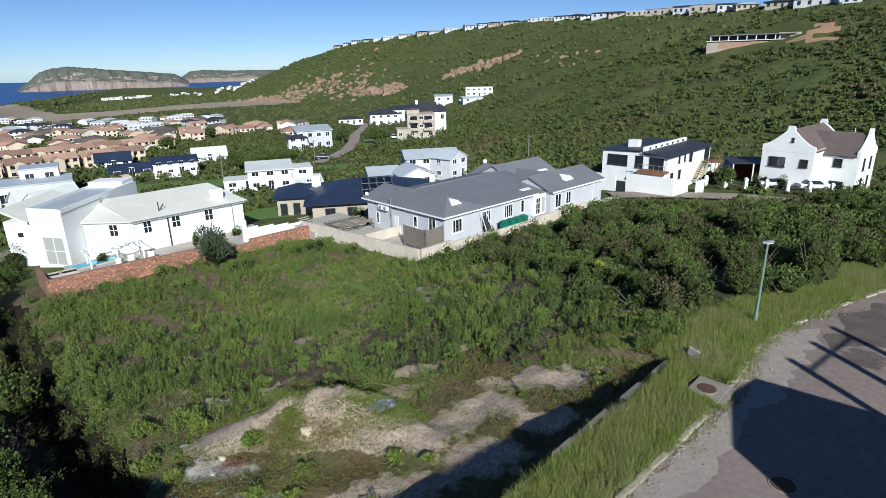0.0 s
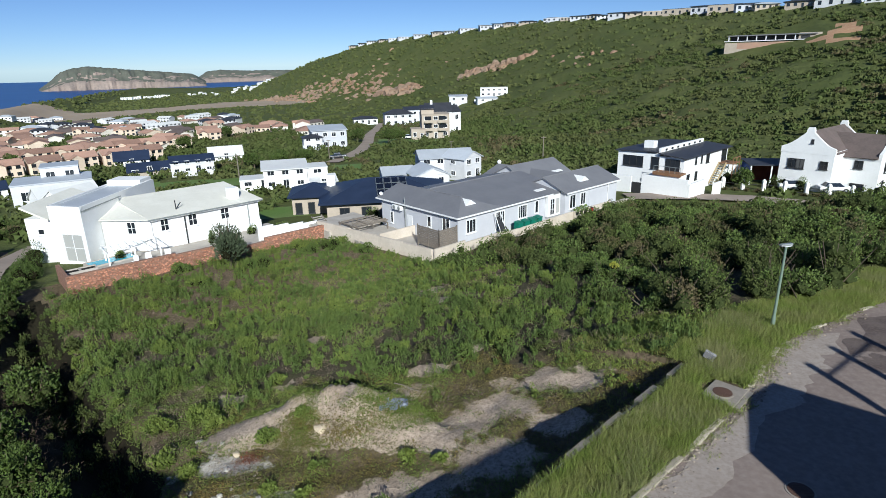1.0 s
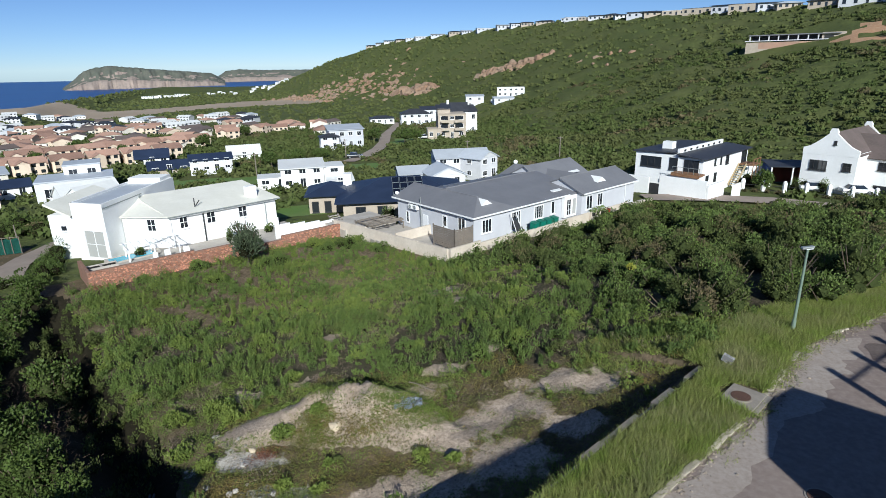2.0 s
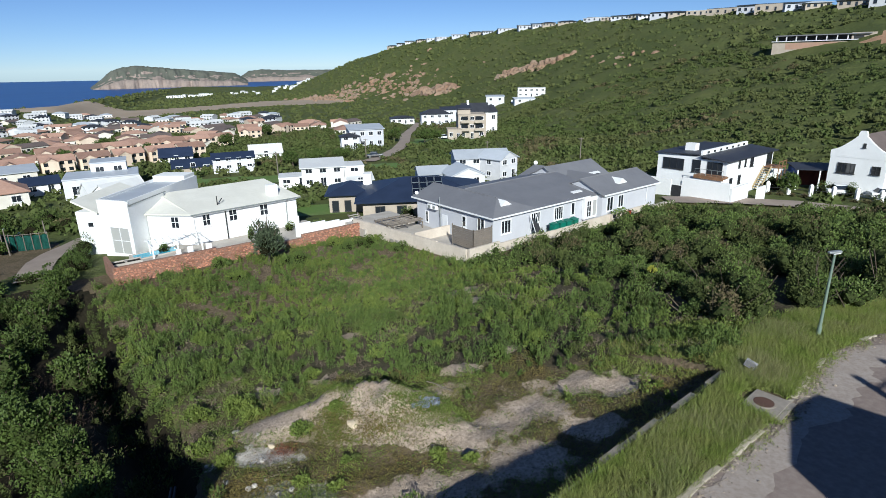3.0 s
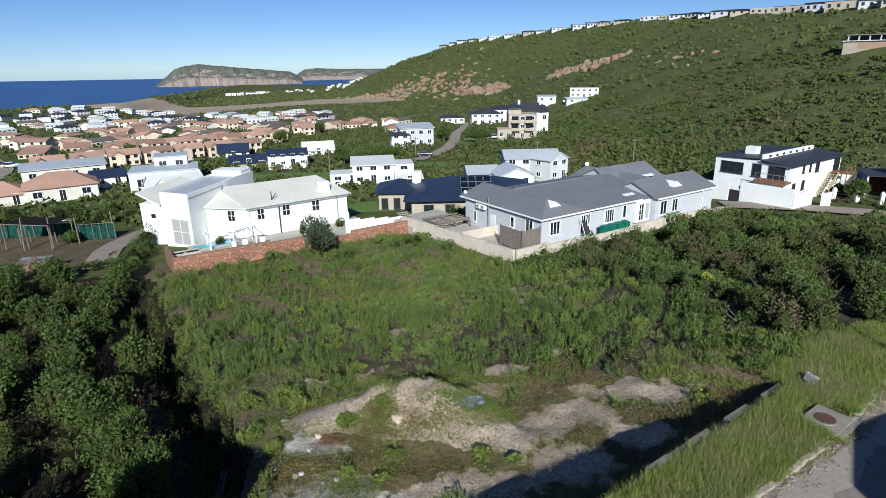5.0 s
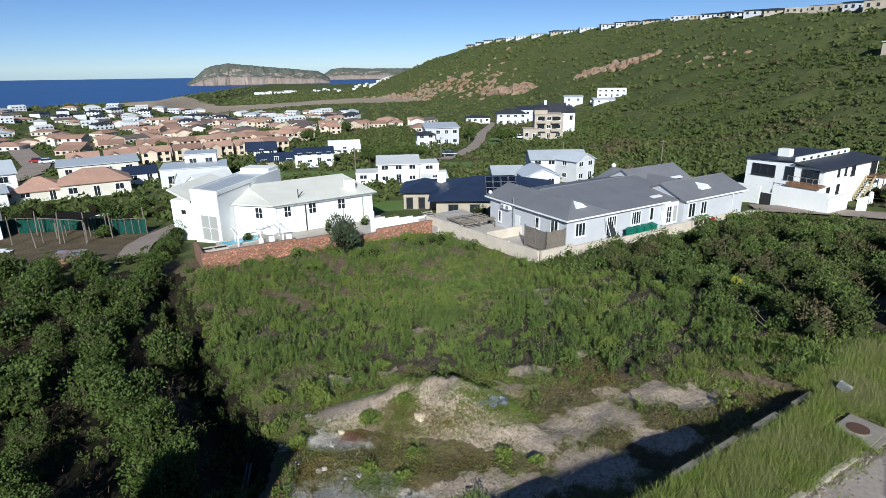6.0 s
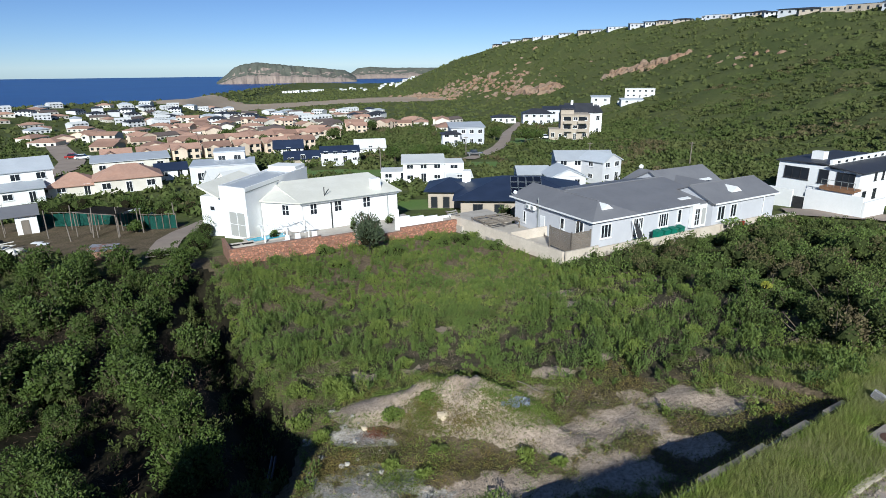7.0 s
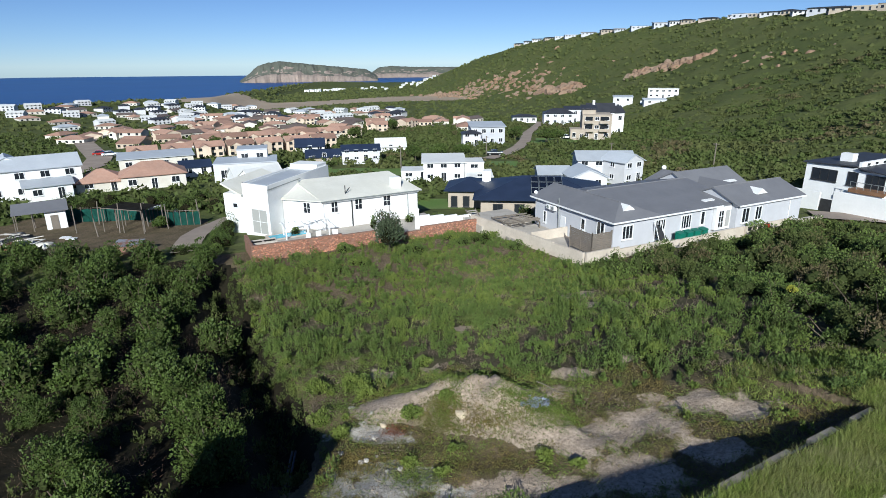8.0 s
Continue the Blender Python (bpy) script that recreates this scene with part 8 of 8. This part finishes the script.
for x, y, wide, high, label in ((-33.0, 196.0, 3.6, 6.0, "dark round-crowned tree at the bend of the lane"), (-21.9, 190.0, 3.8, 5.6, "dark round-crowned tree above the lane"), (-18.6, 196.0, 3.0, 4.6, "small dark tree beside the stone house"), (43.6, 86.6, 2.0, 3.6, "leafy green tree behind the street pillars"), (-47.5, 134.0, 3.4, 4.4, "broad green tree on the grassy bank"), (-43.0, 140.0, 3.4, 4.6, "broad green tree on the grassy bank"), (-38.5, 146.0, 3.0, 4.2, "green tree on the grassy bank"), (-100.0, 160.0, 3.2, 5.5, "dark tree standing between town houses"), (-88.0, 186.0, 3.4, 6.0, "dark tree standing between town houses"), (-118.0, 150.0, 3.0, 5.0, "dark tree standing between town houses"), (-132.0, 186.0, 3.2, 5.0, "dark tree standing between town houses"), (-92.0, 232.0, 3.6, 6.0, "dark tree standing between town houses"), (-61.0, 64.0, 2.0, 2.6, "bushy green tree inside the netted garden"), (-57.5, 59.5, 1.3, 1.8, "small leafy tree inside the netted garden")):
    round_tree(x, y, wide, high, label)

# ---- grass of the verge
def turf(places, blades, length, width, mat, label, lean=1.0):
    p = np.array(places)
    base = np.repeat(p, blades, 0)
    base[:, :2] += rng.normal(size=(len(base), 2)) * 0.09
    v, f = leaves(base, unit(rng.normal(size=(len(base), 3)) * lean + np.array([0.1, 0.15, 0.0])), length, width, droop=0.1, lift=1.1, kite=False)
    stuff("grass", [(v, f)], mat, label, "grass")


M_GRASS_PALE = material("seeding_grass", (0.23, 0.25, 0.09), (0.28, 0.27, 0.12), (0.17, 0.21, 0.065), scale=0.6, rough=0.8, per_island=0.3, translucent=0.2)
lush, pale = [], []
for i in range(900):
    at, way = kerb_at(0.6 + i / 900 * 8.6)
    side = Vector((-way.y, way.x))
    s, n = verge_coords(at.x, at.y)
    wide = 2.25 if s < 11 else 3.2
    for j in range(16 if i < 620 else 24):
        q = at + side * (wide * rng.random() ** 0.9 + 0.02) + way * rng.uniform(-0.1, 0.1)
        if verge_coords(q.x, q.y)[1] > -0.05 and s < 10.5:
            continue
        if math.hypot(q.x - 9.95, q.y - 18.95) < 0.95:
            continue
        (pale if noise.noise((q.x * 0.5, q.y * 0.5, 2.0)) + 0.3 * rng.normal() > 0.22 else lush).append((q.x, q.y, 0.0))
gutter = []
for i in range(420):
    at, way = kerb_at(rng.uniform(0.7, 6.0))
    w = abs(rng.normal()) * 0.22 + 0.05
    if noise.noise((at.x * 0.8, at.y * 0.8, 4.0)) > -0.1:
        gutter.append((at.x + way.y * w, at.y - way.x * w, 0.05))
turf(gutter, 12, 0.12, 0.022, M_GRASS, "low weeds growing along the broken kerb", 0.9)
turf(lush, 15, 0.34, 0.024, M_GRASS, "long lush green grass on the verge")
turf(pale, 12, 0.42, 0.02, M_GRASS_PALE, "pale seeding grass on the verge")
# lawn-like grass between the thicket and the street, and thin grass through the plot
ragged = []
for x, y in scatter([(8.4, 21.6), (14.4, 24.6), (14.0, 27.4), (10.2, 28.4), (5.4, 26.2), (4.8, 23.6)], 0.14, 8):
    if spot(x, y, BARE) < 0.1:
        ragged.append((x, y, ground_z(x, y)))
for x, y in scatter(PLOT, 0.3, 18):
    if (noise.noise((x * 0.25, y * 0.25, 12.0)) > 0.25 or math.hypot((x + 8) / 9, (y - 45) / 10) + noise.noise((x * 0.4, y * 0.4, 1.0)) < 1) and max(spot(x, y, BARE), spot(x, y, GRAVEL)) < 0.15 and mound_at(x, y) < 0.75:
        ragged.append((x, y, ground_z(x, y)))
turf(ragged, 8, 0.26, 0.03, M_GRASS, "thin green grass spreading over the sandy plot", 0.8)

# ---- far growth: bushes round the houses, and the scrub of the hillside
def clumps(places, leaf, count, mat, label, name, cores=2, inner=None):
    pieces, hulls = [], []
    for k, (x, y, wide, high) in enumerate(places):
        p, o, c, s = crown_points(count, np.array([wide, wide, high]), 5, k % 40)
        z = np.array([x, y, ground_z(x, y) - 0.1])
        pieces.append(leaves(p + z, o, leaf, leaf * 1.0, lift=0.2, kite=False, flat=0.75))
        hulls += inner_hull((c * 0.6 + z)[:cores], (s * (1.1 if cores > 1 else 1.4))[:cores])
    stuff(name, pieces, mat, label, "bushes")
    stuff(name + "_core", hulls, inner or M_INNER_SHADE, "dark shaded insides of the far bushes", "bushes")


def clear_of_houses(x, y):
    return all(math.hypot(x - a, y - b) > c for a, b, c in TAKEN) and all(math.hypot(x - a, y - b) > 5.4 for a, b in placed)


mid_a, mid_b = [], []
for r in np.arange(72, 330, 3.3):
    for a in np.arange(-60, 42, math.degrees(3.4 / r) * (1 + r / 650)):
        aa, rr2 = a + rng.uniform(-0.6, 0.6), r + rng.uniform(-2, 2)
        x, y = rr2 * math.sin(radians(aa)), rr2 * math.cos(radians(aa))
        if inside(x, y, THICKET) or not clear_of_houses(x, y) or near_road(x, y):
            continue
        if region_of(x, y) in (0, 3):
            continue
        if aa < -30 and rr2 > 165 and rng.random() < 0.4:
            continue
        if hill_at(x, y) < 1.0 and rng.random() < 0.2:
            continue
        high = rng.uniform(1.4, 2.9) * (1.0 if rr2 > 100 else 0.75)
        (mid_a if aa < -40 or noise.noise((x * 0.03, y * 0.03, 3.0)) + 0.25 * rng.normal() > 0.05 else mid_b).append((x, y, rng.uniform(1.7, 3.0), high * (0.5 if hill_at(x, y) > 1 else 0.85)))
clumps(mid_a, 0.7, 42, M_LEAF_MID, "dark green bushes between the houses and up the slope", "far_bush", 2, M_LEAF_MID)
mid_c = [q for q in mid_b if noise.noise((q[0] * 0.04, q[1] * 0.04, 15.0)) > 0.3]
clumps(mid_c, 0.66, 46, M_LEAF_DULL, "brownish olive bushes up the slope", "far_bush", 2, M_LEAF_HILL)
mid_b = [q for q in mid_b if noise.noise((q[0] * 0.04, q[1] * 0.04, 15.0)) <= 0.3]
clumps(mid_b, 0.68, 46, M_LEAF_HILL, "mid-green bushes between the houses and up the slope", "far_bush", 2, M_LEAF_HILL)
hill_a, hill_b = [], []
for r in np.concatenate([np.arange(330, 930, 8.0), np.arange(930, 1250, 13.0)]):
    for a in np.arange(-62, 40, math.degrees(8.0 / r)):
        aa, rr2 = a + rng.uniform(-0.5, 0.5), r + rng.uniform(-4, 4)
        x, y = rr2 * math.sin(radians(aa)), rr2 * math.cos(radians(aa))
        up = hill_at(x, y)
        if not clear_of_houses(x, y) or region_of(x, y) == 2:
            continue
        if up < 1 and rng.random() < 0.45 or (rr2 > 930 and not -38 < aa < -12):
            continue
        (hill_a if rng.random() < 0.55 else hill_b).append((x, y, rng.uniform(2.4, 5.0) * (1.5 if rr2 > 700 else 1.0), rng.uniform(0.8, 1.9) * (1.4 if rr2 > 700 and up < 1 else 1.0)))
clumps(hill_a, 0.95, 18, M_LEAF_HILL, "dark scrub bushes covering the hillside", "hill_scrub", 1, M_LEAF_HILL)
clumps(hill_b, 0.95, 18, M_LEAF_HILL, "green scrub bushes covering the hillside", "hill_scrub", 1, M_LEAF_HILL)
